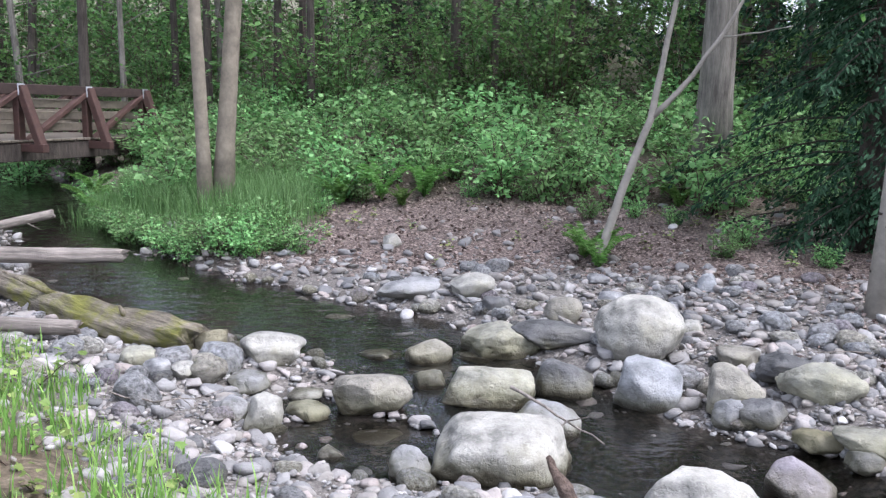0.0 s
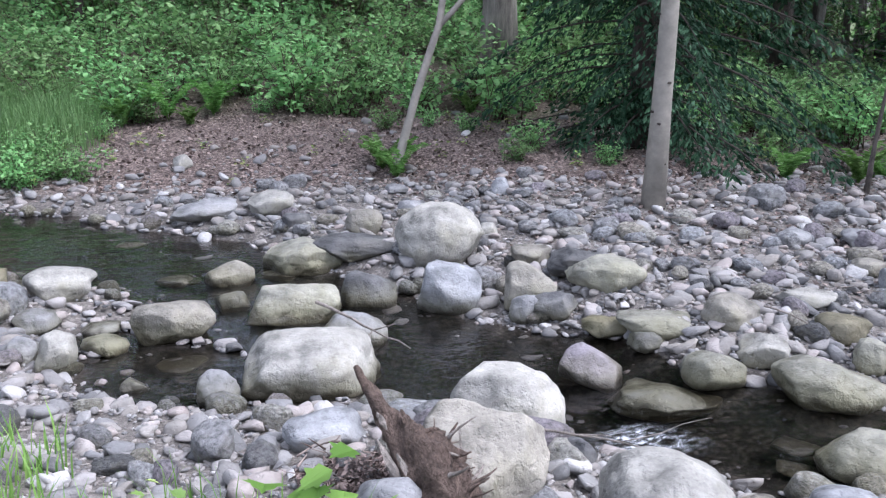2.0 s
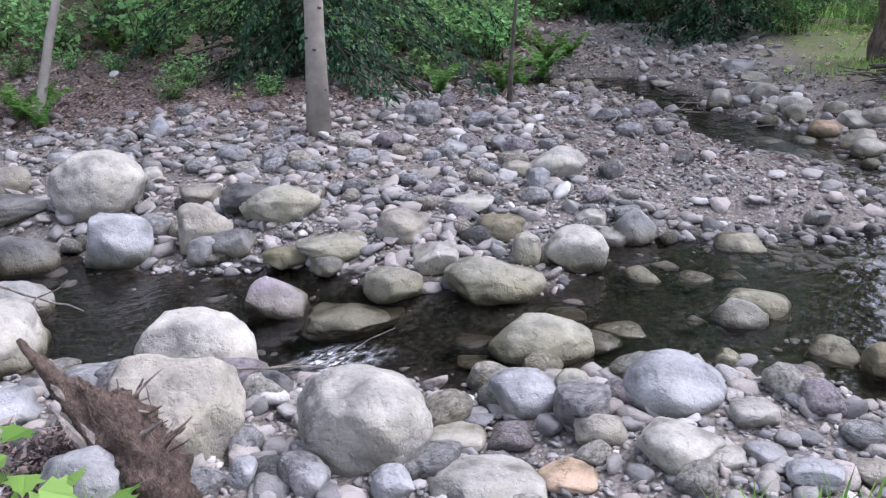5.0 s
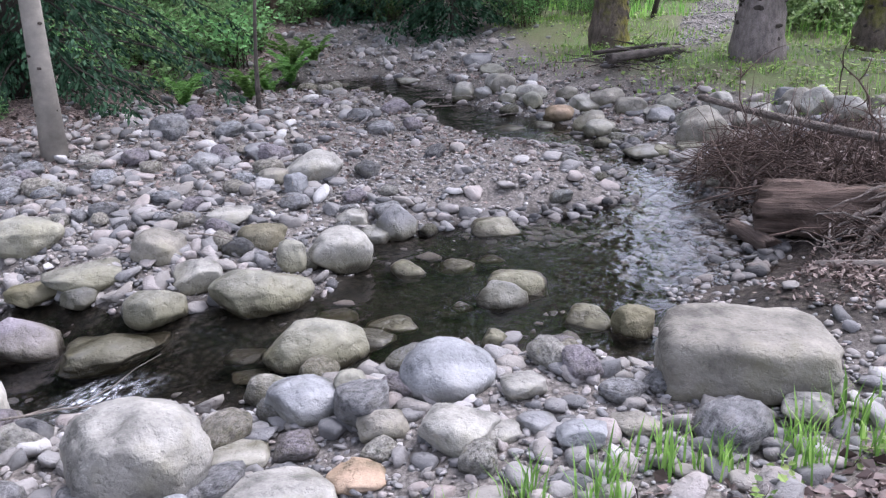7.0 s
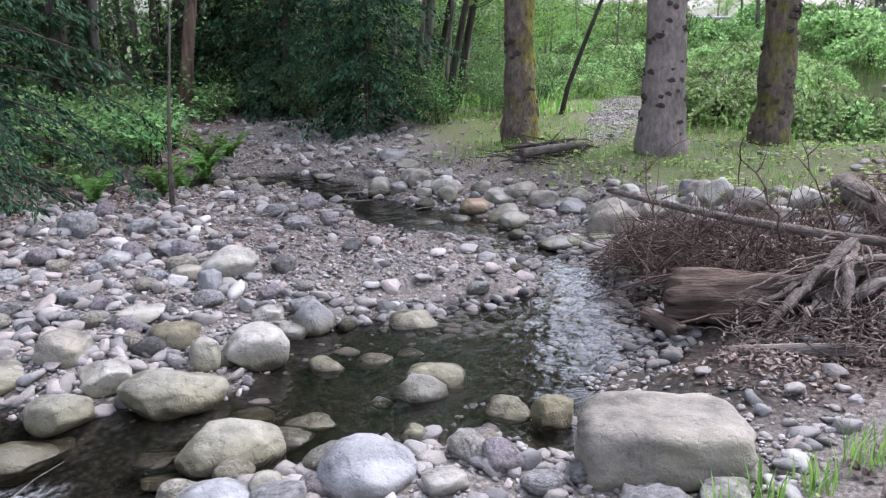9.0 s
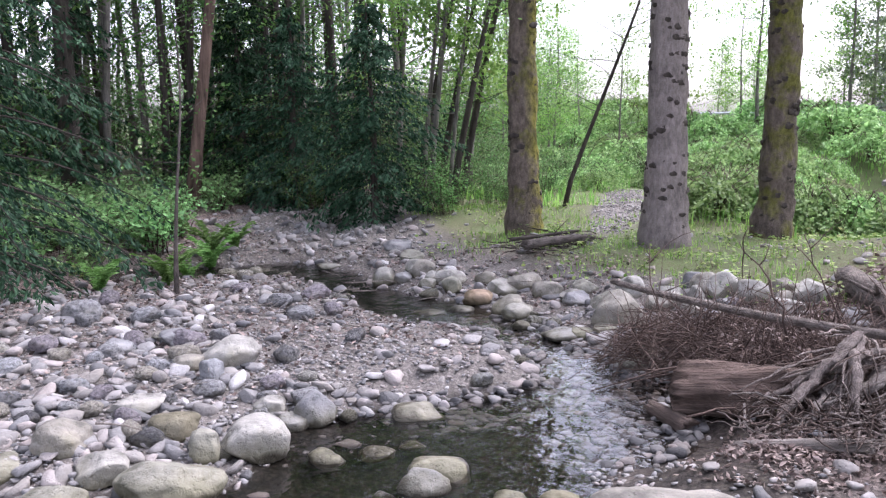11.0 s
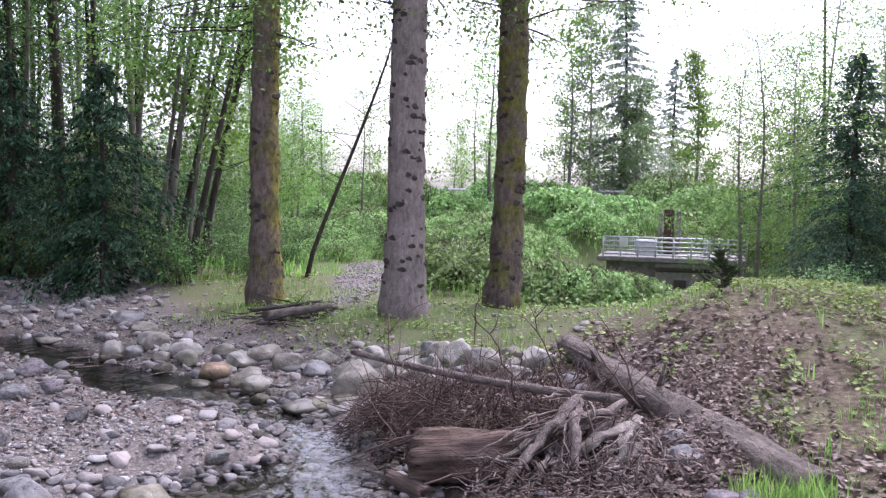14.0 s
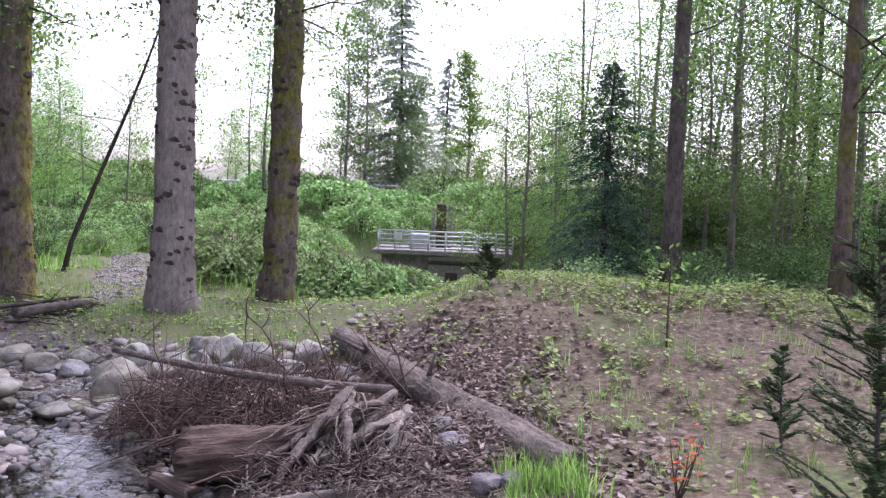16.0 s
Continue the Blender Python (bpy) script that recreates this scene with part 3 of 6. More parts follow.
boulder(1.53, 6.72, 0.29, 0.69, 0.56, 0.58, -13, "pale", 2.1, 3, 0.75)
boulder(1.42, 5.86, 0.12, 0.46, 0.34, 0.42, -14, "blue")
boulder(0.37, 4.80, 0.03, 0.79, 0.59, 0.50, -4, "pale", 4.5, 5)
boulder(0.67, 5.43, 0.01, 0.46, 0.35, 0.31, -7, "grey")
boulder(-0.07, 6.27, -0.02, 0.25, 0.21, 0.22, 1, "dark")
boulder(0.29, 8.51, 0.21, 0.44, 0.33, 0.28, -2, "pale")
boulder(-0.33, 8.68, 0.14, 0.65, 0.49, 0.22, 2, "grey")
boulder(-0.94, 8.10, -0.04, 0.29, 0.25, 0.13, 7, "dark")
boulder(-1.28, 5.36, 0.08, 0.20, 0.17, 0.20, 13, "grey")
boulder(-1.07, 5.22, 0.09, 0.25, 0.21, 0.30, 12, "pale")
boulder(-1.30, 5.90, 0.08, 0.30, 0.26, 0.15, 12, "grey")
boulder(-0.84, 5.51, 0.02, 0.28, 0.24, 0.14, 9, "moss")
boulder(-0.91, 5.88, 0.01, 0.26, 0.22, 0.09, 9, "grey")
boulder(-1.70, 6.45, 0.17, 0.24, 0.20, 0.26, 15, "olive")
boulder(-2.12, 6.06, 0.18, 0.25, 0.21, 0.18, 19, "moss")
boulder(-1.93, 5.93, 0.16, 0.21, 0.17, 0.13, 18, "grey")
boulder(-1.73, 5.88, 0.16, 0.20, 0.17, 0.14, 16, "pale")
boulder(-0.37, 5.23, -0.05, 0.31, 0.26, 0.10, 4, "dark")
boulder(-0.62, 4.92, -0.03, 0.16, 0.14, 0.16, 7, "grey")
boulder(-0.15, 4.63, 0.04, 0.23, 0.20, 0.27, 2, "grey")
boulder(1.95, 5.65, 0.19, 0.36, 0.27, 0.38, -19, "tan")
boulder(1.86, 5.47, 0.10, 0.22, 0.19, 0.22, -19, "grey")
boulder(2.05, 5.41, 0.14, 0.29, 0.25, 0.22, -21, "dark")
boulder(2.18, 6.36, 0.21, 0.31, 0.26, 0.16, -19, "tan")
boulder(2.43, 5.90, 0.27, 0.52, 0.39, 0.23, -22, "dark")
boulder(2.45, 5.54, 0.30, 0.54, 0.41, 0.27, -24, "moss")
boulder(2.46, 8.16, 0.37, 0.18, 0.15, 0.22, -17, "blue")
boulder(1.07, 7.66, 0.20, 0.33, 0.28, 0.29, -8, "tan")
boulder(1.60, 9.01, 0.22, 0.24, 0.20, 0.12, -10, "grey")
boulder(0.50, 7.92, 0.18, 0.26, 0.22, 0.19, -4, "dark")
boulder(2.07, 7.19, 0.22, 0.19, 0.17, 0.13, -16, "pale")
boulder(1.60, 8.17, 0.21, 0.27, 0.23, 0.16, -11, "grey")
boulder(0.91, 7.13, 0.14, 0.68, 0.51, 0.23, -7, "dark")
boulder(-0.60, 10.47, 0.32, 0.21, 0.18, 0.18, 3, "pale")
boulder(1.24, 3.94, 0.12, 0.62, 0.5, 0.51, -17, "pale", 2.3, 5)
boulder(0.93, 3.18, 0.27, 0.54, 0.46, 0.54, -10, "tan", 2.6, 6, 0.5)
boulder(1.94, 4.49, 0.04, 0.37, 0.3, 0.36, -23, "purple", 2.2, 10, 0.45)
boulder(2.20, 4.07, 0.03, 0.58, 0.44, 0.20, -28, "dark")
boulder(1.53, 2.74, 0.24, 0.53, 0.44, 0.46, -29, "pale", 2.2, 5, 0.6)
boulder(2.49, 4.10, 0.17, 0.34, 0.29, 0.25, -31, "moss")
boulder(2.98, 3.79, 0.17, 0.58, 0.44, 0.3, -37, "moss", 1.9, 6)
boulder(3.62, 3.85, 0.21, 0.44, 0.33, 0.30, -43, "pale")
boulder(3.35, 3.96, 0.24, 0.18, 0.15, 0.22, -40, "moss")
boulder(3.42, 4.31, 0.28, 0.31, 0.26, 0.18, -38, "olive")
boulder(2.87, 4.61, 0.31, 0.34, 0.29, 0.22, -32, "tan")
boulder(2.84, 4.20, 0.22, 0.29, 0.24, 0.18, -34, "pale")
boulder(2.48, 4.80, 0.20, 0.47, 0.35, 0.16, -27, "moss")
boulder(2.24, 5.02, 0.11, 0.30, 0.25, 0.15, -24, "olive")
boulder(2.37, 4.69, 0.13, 0.23, 0.20, 0.15, -27, "dark")
boulder(2.71, 3.06, 0.13, 0.52, 0.4, 0.34, -42, "moss", 1.8, 7, 0.5)
boulder(2.99, 2.97, 0.08, 0.28, 0.24, 0.14, -45, "grey")
boulder(2.28, 2.66, 0.18, 0.34, 0.29, 0.21, -41, "blue", 2.3, 5)
boulder(2.73, 2.22, 0.26, 0.42, 0.36, 0.31, -51, "blue", 1.7, 5, 0.6)
boulder(4.07, 4.17, 0.24, 0.21, 0.18, 0.14, -44, "pale")
boulder(4.09, 3.98, 0.16, 0.21, 0.18, 0.13, -46, "grey")
boulder(4.26, 3.94, 0.21, 0.30, 0.25, 0.27, -47, "grey")
boulder(3.51, 4.80, 0.30, 0.37, 0.28, 0.12, -36, "pale")
boulder(4.53, 5.04, 0.37, 0.44, 0.33, 0.28, -42, "pale")
boulder(4.21, 6.00, 0.36, 0.26, 0.22, 0.15, -35, "grey")
boulder(4.67, 5.81, 0.37, 0.31, 0.27, 0.15, -39, "grey")
boulder(4.25, 5.17, 0.35, 0.24, 0.20, 0.13, -39, "tan")
boulder(4.24, 4.91, 0.32, 0.17, 0.14, 0.20, -41, "blue")
boulder(4.73, 3.45, 0.11, 0.37, 0.28, 0.20, -54, "pale")
boulder(4.06, 3.26, 0.08, 0.23, 0.19, 0.14, -51, "moss")
boulder(3.83, 3.45, 0.09, 0.23, 0.19, 0.17, -48, "moss")
boulder(2.31, 2.22, 0.21, 0.21, 0.18, 0.15, -46, "tan")
boulder(2.39, 1.89, 0.27, 0.32, 0.27, 0.17, -52, "pale")
boulder(2.44, 2.54, 0.21, 0.15, 0.13, 0.18, -44, "moss")
boulder(1.78, 2.25, 0.14, 0.44, 0.33, 0.15, -38, "pale")
boulder(2.05, 2.11, 0.16, 0.23, 0.20, 0.08, -44, "orange")
boulder(1.46, 2.41, 0.18, 0.16, 0.14, 0.15, -31, "blue")
boulder(1.22, 2.60, 0.19, 0.15, 0.13, 0.14, -25, "grey")
boulder(0.49, 2.83, 0.31, 0.29, 0.24, 0.29, -10, "grey")
boulder(0.35, 3.82, 0.17, 0.39, 0.29, 0.18, -5, "blue")
boulder(3.33, 2.42, 0.14, 0.14, 0.12, 0.10, -54, "moss")
boulder(1.91, 2.65, 0.10, 0.25, 0.21, 0.08, -36, "pale")
boulder(1.03, 2.78, 0.19, 0.12, 0.10, 0.14, -20, "blue")
boulder(2.52, 3.37, 0.06, 0.21, 0.17, 0.09, -37, "grey")
boulder(2.40, 3.18, 0.06, 0.18, 0.15, 0.06, -37, "moss")
boulder(1.44, 3.40, 0.15, 0.16, 0.13, 0.17, -23, "dark")
boulder(3.47, 1.21, 0.345, 0.74, 0.52, 0.33, -71, "tan", 6.0, 2)
boulder(3.84, 2.19, 0.10, 0.26, 0.22, 0.17, -60, "moss")
boulder(3.85, 1.93, 0.17, 0.22, 0.19, 0.18, -63, "olive")
boulder(4.00, 2.76, 0.10, 0.37, 0.28, 0.22, -55, "moss")
boulder(3.79, 2.71, 0.11, 0.29, 0.25, 0.24, -54, "grey")
boulder(3.61, 2.85, 0.07, 0.13, 0.11, 0.12, -52, "grey")
boulder(4.30, 3.17, 0.07, 0.17, 0.14, 0.10, -54, "pale")
boulder(2.63, 1.49, 0.29, 0.19, 0.16, 0.10, -60, "blue")
boulder(2.83, 1.89, 0.26, 0.19, 0.16, 0.11, -56, "pale")
boulder(2.64, 1.70, 0.25, 0.16, 0.13, 0.09, -57, "grey")
boulder(3.29, 0.88, 0.31, 0.19, 0.16, 0.09, -75, "pale")
boulder(2.81, 1.36, 0.30, 0.20, 0.17, 0.07, -64, "tan")
boulder(2.49, 1.77, 0.25, 0.18, 0.15, 0.08, -55, "pale")
boulder(3.11, 3.32, 0.07, 0.22, 0.19, 0.10, -43, "olive")
boulder(3.19, 3.00, 0.08, 0.26, 0.22, 0.13, -47, "moss")
boulder(7.31, 3.14, 0.37, 0.49, 0.4, 0.42, -67, "tan", 2.4, 7)
boulder(7.78, 4.93, 0.24, 0.31, 0.26, 0.18, -58, "orange")
boulder(7.54, 4.42, 0.25, 0.32, 0.28, 0.23, -60, "tan")
boulder(7.44, 4.26, 0.23, 0.31, 0.27, 0.17, -60, "pale")
boulder(7.98, 2.93, 0.41, 0.27, 0.23, 0.21, -70, "pale")
boulder(8.38, 2.84, 0.51, 0.25, 0.21, 0.19, -71, "grey")
boulder(8.24, 2.54, 0.51, 0.30, 0.26, 0.29, -73, "pale")
boulder(8.13, 2.20, 0.50, 0.31, 0.26, 0.25, -75, "pale")
boulder(8.34, 2.03, 0.54, 0.22, 0.19, 0.17, -76, "tan")
boulder(8.11, 6.44, 0.25, 0.28, 0.24, 0.28, -52, "pale")
boulder(8.19, 6.22, 0.27, 0.21, 0.18, 0.15, -53, "grey")
boulder(8.23, 5.84, 0.30, 0.19, 0.16, 0.17, -55, "pale")
boulder(8.28, 5.66, 0.28, 0.17, 0.14, 0.10, -56, "pale")
boulder(9.51, 7.32, 0.41, 0.38, 0.28, 0.16, -52, "grey")
boulder(6.94, 3.53, 0.20, 0.34, 0.29, 0.14, -63, "grey")
boulder(7.01, 3.37, 0.21, 0.22, 0.19, 0.13, -64, "moss")
boulder(7.15, 4.05, 0.16, 0.18, 0.16, 0.15, -60, "dark")
boulder(7.29, 9.35, 0.18, 0.22, 0.19, 0.25, -38, "pale")
boulder(7.95, 3.88, 0.31, 0.28, 0.24, 0.16, -64, "grey")
boulder(7.05, 3.16, 0.27, 0.21, 0.18, 0.11, -66, "moss")
boulder(7.24, 5.16, 0.13, 0.34, 0.29, 0.12, -55, "grey")
boulder(7.46, 4.91, 0.16, 0.27, 0.23, 0.12, -57, "grey")
boulder(8.19, 8.46, 0.14, 0.34, 0.29, 0.11, -44, "grey")
boulder(8.60, 7.74, 0.22, 0.31, 0.26, 0.10, -48, "grey")
boulder(6.00, 0.33, 0.49, 0.17, 0.15, 0.18, -87, "grey")
boulder(5.66, 0.24, 0.49, 0.22, 0.19, 0.16, -88, "grey")
boulder(5.12, 0.01, 0.43, 0.20, 0.17, 0.13, -90, "purple")
boulder(5.11, -0.14, 0.45, 0.15, 0.13, 0.13, -92, "grey")

# ---- cobbles and gravel ----
def scatter(n, x0, x1, y0, y1, chance, r):
    x, y = r.uniform(x0, x1, n * 12), r.uniform(y0, y1, n * 12)
    ok = r.rand(n * 12) < chance(x, y)
    return x[ok][:n], y[ok][:n]


def gravel_chance(x, y):
    c, n, s, e = from_creek(x, y), north_of(x, y), south_of(x, y), east_of(x, y)
    p = np.where(c > -0.05, 1.0, (0.10 + 0.12 * ease((x - 4.6) / 0.6) * ease((5 - y) / 2)) * ease((c + 0.5) / 0.3))
    p = p * (1 - 0.93 * ease((n + 0.2) / 0.9)) * (1 - 0.9 * ease(s / 0.5)) * (1 - 0.95 * ease((e - 0.1) / 0.7))
    p = p * (1 - 0.88 * ease((1.35 - np.hypot((x - 5.9) / 1.25, y - 1.0)) / 0.5))
    return p * (1 - 0.75 * ease((0.8 - np.hypot((x - 4.75) / 1.4, y - 1.2)) / 0.35))


def fine_patch(x, y):
    """Finer gravel on the crown of the bar."""
    crown = ease((1.7 - np.hypot((x - 6.1) / 1.2, y - 4.5)) / 0.8)
    landing = ease((0.75 - np.hypot((x - 4.75) / 1.5, y - 1.5)) / 0.3)
    return 1 - 0.8 * np.maximum(crown, landing)


def near(x, y):
    return np.clip(5.5 / (np.hypot(x, y) + 0.5), 0.26, 1)


def stone_field(name, label, n, s0, s1, level, chance, seed, power=2.0, region=(-7, 12, 0.6, 12.5), mat=None):
    r = np.random.RandomState(seed)
    x, y = scatter(n, *region, chance, r)
    n = len(x)
    shapes = [stone_shape(level, r, 11, 0.2, 0, 0.42) for _ in range(24)]
    s = s0 + (s1 - s0) * r.rand(n) ** power
    s *= 1 + 0.015 * np.clip(np.hypot(x, y) - 5, 0, 8)
    z = height(x, y)
    turn, tilt = r.uniform(0, 6.28, n), r.normal(0, 0.2, (n, 2))
    k = r.randint(0, 24, n)
    vs, fs, m = [], [], 0
    nv = len(BALL[level][0])
    for i in range(24):
        j = np.where(k == i)[0]
        v = shapes[i][0][None] * (s[j][:, None, None] * 0.5 * np.stack([np.ones(len(j)), r.uniform(0.6, 0.95, len(j)), r.uniform(0.34, 0.66, len(j))], -1)[:, None, :])
        ca, sa = np.cos(turn[j])[:, None], np.sin(turn[j])[:, None]
        vx, vy, vz = v[..., 0], v[..., 1], v[..., 2] + v[..., 0] * tilt[j, 0][:, None] + v[..., 1] * tilt[j, 1][:, None]
        w = np.stack([ca * vx - sa * vy + x[j][:, None], sa * vx + ca * vy + y[j][:, None], vz + (z[j] + s[j] * 0.12)[:, None]], -1)
        vs.append(w.reshape(-1, 3))
        fs.append((shapes[i][1][None] + (np.arange(len(j)) * nv)[:, None, None] + m).reshape(-1, 3))
        m += len(j) * nv
    ob = new(name, mesh_of(name, np.concatenate(vs), np.concatenate(fs), True, mat or cobble))
    tagged(ob, label, "stones", kind="stuff")


stone_field("gravel", "grey and tan gravel of the creek bar", 17000, 0.018, 0.06, 1, lambda x, y: gravel_chance(x, y) * near(x, y), 11, 1.5)
stone_field("cobblestones", "rounded grey, tan and white cobbles of the creek bar", 6600, 0.042, 0.17, 2, lambda x, y: fine_patch(x, y) * gravel_chance(x, y) * near(x, y) ** 0.6 * (1 - 0.55 * ease((x + y - 10) / 3)), 12, 1.8)

stone_field("gravel", "fine mixed gravel between the near boulders", 7500, 0.014, 0.042, 1, lambda x, y: gravel_chance(x, y) * (from_creek(x, y) > 0.02), 15, 1.3, (-3.2, 5.6, 0.8, 5.6))
stone_field("cobblestones", "wet cobbles breaking the shallow riffle", 1300, 0.035, 0.13, 2, lambda x, y: ease((from_creek(x, y) + 0.9) / 0.5) * (from_creek(x, y) < 0.05) * ease((x - 4.4) / 0.5) * near(x, y), 16, 1.6, (4.3, 7.4, 1.7, 4.8), wet_cobble)


def loose_cobbles():
    """The larger cobbles, each a stone of its own."""
    r = np.random.RandomState(13)
    kinds = ("grey", "grey", "pale", "tan", "blue", "dark", "grey", "purple")
    shapes = {k: [mesh_of("cobble", *stone_shape(3, r, 7, 0.12), True, stone[k]) for _ in range(3)] for k in set(kinds)}
    x, y = scatter(290, -5, 8, 1.0, 9.5, lambda a, b: fine_patch(a, b) * gravel_chance(a, b) * near(a, b) ** 0.3 * (1 - 0.6 * ease((a + b - 10) / 3)) * (from_creek(a, b) > -0.1) * (to_line(a, b, ((-4.6, 8.4, 0.16), (-1.85, 6.4, 0.16))) > 0), r)
    for a, b in zip(x, y):
        k = kinds[r.randint(len(kinds))]
        s = r.uniform(0.07, 0.12) * (1 + (r.rand() < 0.15) * 0.5)
        ob = new("cobble", shapes[k][r.randint(3)])
        m = pose(a, b, ground_at(a, b) + s * 0.3, r.uniform(-12, 12), r.uniform(-12, 12), r.uniform(0, 360))
        ob.matrix_basis = m @ Matrix.Diagonal((s, s * r.uniform(0.65, 0.95), s * r.uniform(0.45, 0.8), 1))
        tagged(ob, {"grey": "smooth grey river cobble", "pale": "pale cream rounded river cobble", "tan": "tan rounded river cobble", "blue": "smooth bluish-white river cobble", "dark": "dark grey river cobble",
                    "purple": "smooth purplish river cobble"}[k], "cobble", "cobbles of the creek bar")


loose_cobbles()
stone_field("gravel", "pale grey crushed stone of the footpath", 1300, 0.02, 0.05, 1, lambda x, y: (on_path(x, y) < 0.12) * 1.0, 18, 1.2, (11, 17, 4.7, 7.6))


def riprap():
    """Rounded boulders set along the foot of the far bank."""
    r = np.random.RandomState(14)
    for i in range(22):
        y = 1.7 + 5.2 * (i + r.uniform(-0.9, 0.9)) / 22
        x = np.interp(y, (1.5, 3, 4.5, 6, 7), (8.1, 8.2, 8.25, 8.6, 9.1)) + r.uniform(-0.6, 0.2)
        w = r.uniform(0.2, 0.42)
        boulder(x, y, ground_at(x, y) + w * 0.12, w, w * r.uniform(0.7, 0.95), w * r.uniform(0.55, 0.8), r.uniform(0, 180), ("pale", "pale", "tan", "pale", "moss", "tan")[r.randint(6)], 2.6, 8, 0.5)


riprap()

# ---- trees ----
def trunk_line(h, lean, bow, r, n=14):
    k = np.linspace(0, 1, n)
    return np.stack([lean[0] * h * k + bow * h * 0.04 * np.sin(k * 5 + r.rand() * 6) * k, lean[1] * h * k + bow * h * 0.04 * np.sin(k * 4 + r.rand() * 6) * k, h * k - 0.25 * (k == 0)], 1)


def broadleaf(name, label, at, h, rad, lean=(0, 0), crown0=0.35, spread=1.8, leaves=4500, leaf=0.11, bark=None, leafmat=None, seed=0, bow=1.0, limbs=26, category="tree", group="", flare=1.35):
    """A tapered trunk with limbs and a loose crown of single leaves in clumps."""
    r = np.random.RandomState(seed)
    ob = thing(name, label, category, at, group=group)
    p = trunk_line(h, lean, bow, r)
    k = np.linspace(0, 1, len(p))
    rr = rad * (1 - 0.85 * k) * (1 + (flare - 1) * np.exp(-k * h / 0.35))
    part("trunk", mesh_of("trunk", *tube(p, rr, 12, 0.10, r), True, bark or M_bark), ob)
    tubes, c = [], []
    for i in range(limbs):
        q = crown0 + (1 - crown0) * (i + r.rand()) / limbs
        o = np.array([np.interp(q, k, p[:, a]) for a in range(3)])
        w = r.rand() * 6.28
        reach = spread * (0.45 + 0.7 * r.rand()) * (1.15 - 0.75 * ((q - crown0) / (1 - crown0)) ** 1.5)
        e = o + np.array((math.cos(w) * reach, math.sin(w) * reach, reach * r.uniform(0.1, 0.7)))
        line = bent(o, e, r, 0.10, 5)
        tubes.append(tube(line, np.linspace(min(rad * 0.2, 0.017), rad * 0.03, 5), 4))
        m = max(4, leaves // limbs)
        g = r.randint(5, 9)
        for j in range(g):
            a = line[0] + (line[-1] - line[0]) * r.uniform(0.3, 1.1) + r.randn(3) * np.array((0.2, 0.2, 0.12)) * spread * 0.5
            c.append(a + r.randn(max(1, m // g), 3) * np.array((0.24, 0.24, 0.13)) * (0.5 + 0.3 * spread))
    if limbs <= 20 and not group:
        for q in tubes:
            part("branch", mesh_of("branch", *q, True, bark or M_bark), ob)
    else:
        fine_part("branchwork", mesh_of("branchwork", *join(tubes), True, bark or M_bark), ob)
    part("crown", mesh_of("crown", *leaf_quads(np.concatenate(c), leaf, r), False, leafmat or M_tree), ob)
    return ob


def conifer(name, label, at, h, spread, leafmat, seed=0, sprays=150, per=60, leaf=0.10, droop=0.35, low=0.02, rad=0.18, bark=None, group="", hang=0.6):
    """An evergreen: whorls of drooping limbs that carry flat hanging sprays."""
    r = np.random.RandomState(seed)
    ob = thing(name, label, "conifer", at, group=group)
    p = trunk_line(h, (0, 0), 0.3, r)
    part("trunk", mesh_of("trunk", *tube(p, np.linspace(rad, 0.015, len(p)), 10, 0.1, r), True, bark or M_bark_dark), ob)
    tubes, c, dirs = [], [], []
    for i in range(sprays):
        q = low + (1 - low) * ((i + r.rand()) / sprays) ** 1.1
        w = r.rand() * 6.28
        if math.sin(3 * w + 17 * q + seed) > 0.72:
            continue
        reach = spread * (1 - q) ** 0.7 * r.uniform(0.4, 1.15) * (0.85 + 0.3 * math.sin(2 * w + 9 * q + seed)) + 0.08
        d = np.array((math.cos(w), math.sin(w), 0))
        o = np.array((0, 0, q * h))
        n = 7
        k = np.linspace(0, 1, n)[:, None]
        line = o + d * reach * k + np.array((0, 0, 1)) * reach * (0.18 * k - droop * k * k * (1.2 - 0.9 * q))
        tubes.append(tube(line, np.linspace(rad * 0.08, 0.003, n), 3))
        many = int(per * (0.3 + 0.7 * (1 - q)))
        t = r.rand(many) ** 0.7
        side = np.cross(d, (0, 0, 1))
        base = np.stack([np.interp(t, k[:, 0], line[:, a]) for a in range(3)], 1)
        off = r.uniform(-1, 1, many)[:, None] * side * (0.17 * reach + 0.05) * (1.15 - t)[:, None]
        c.append(base + off + np.array((0, 0, -1)) * (np.abs(r.randn(many)) * 0.09 * hang)[:, None])
        dirs.append(d * 0.7 + side * np.sign(off @ side)[:, None] * 0.7 + np.array((0, 0, -hang)))
    fine_part("branchwork", mesh_of("branchwork", *join(tubes), True, M_bark_dark), ob)
    part("crown", mesh_of("crown", *leaf_quads(np.concatenate(c), leaf, r, 0.3, 0.42, np.concatenate(dirs)), False, leafmat), ob)
    return ob


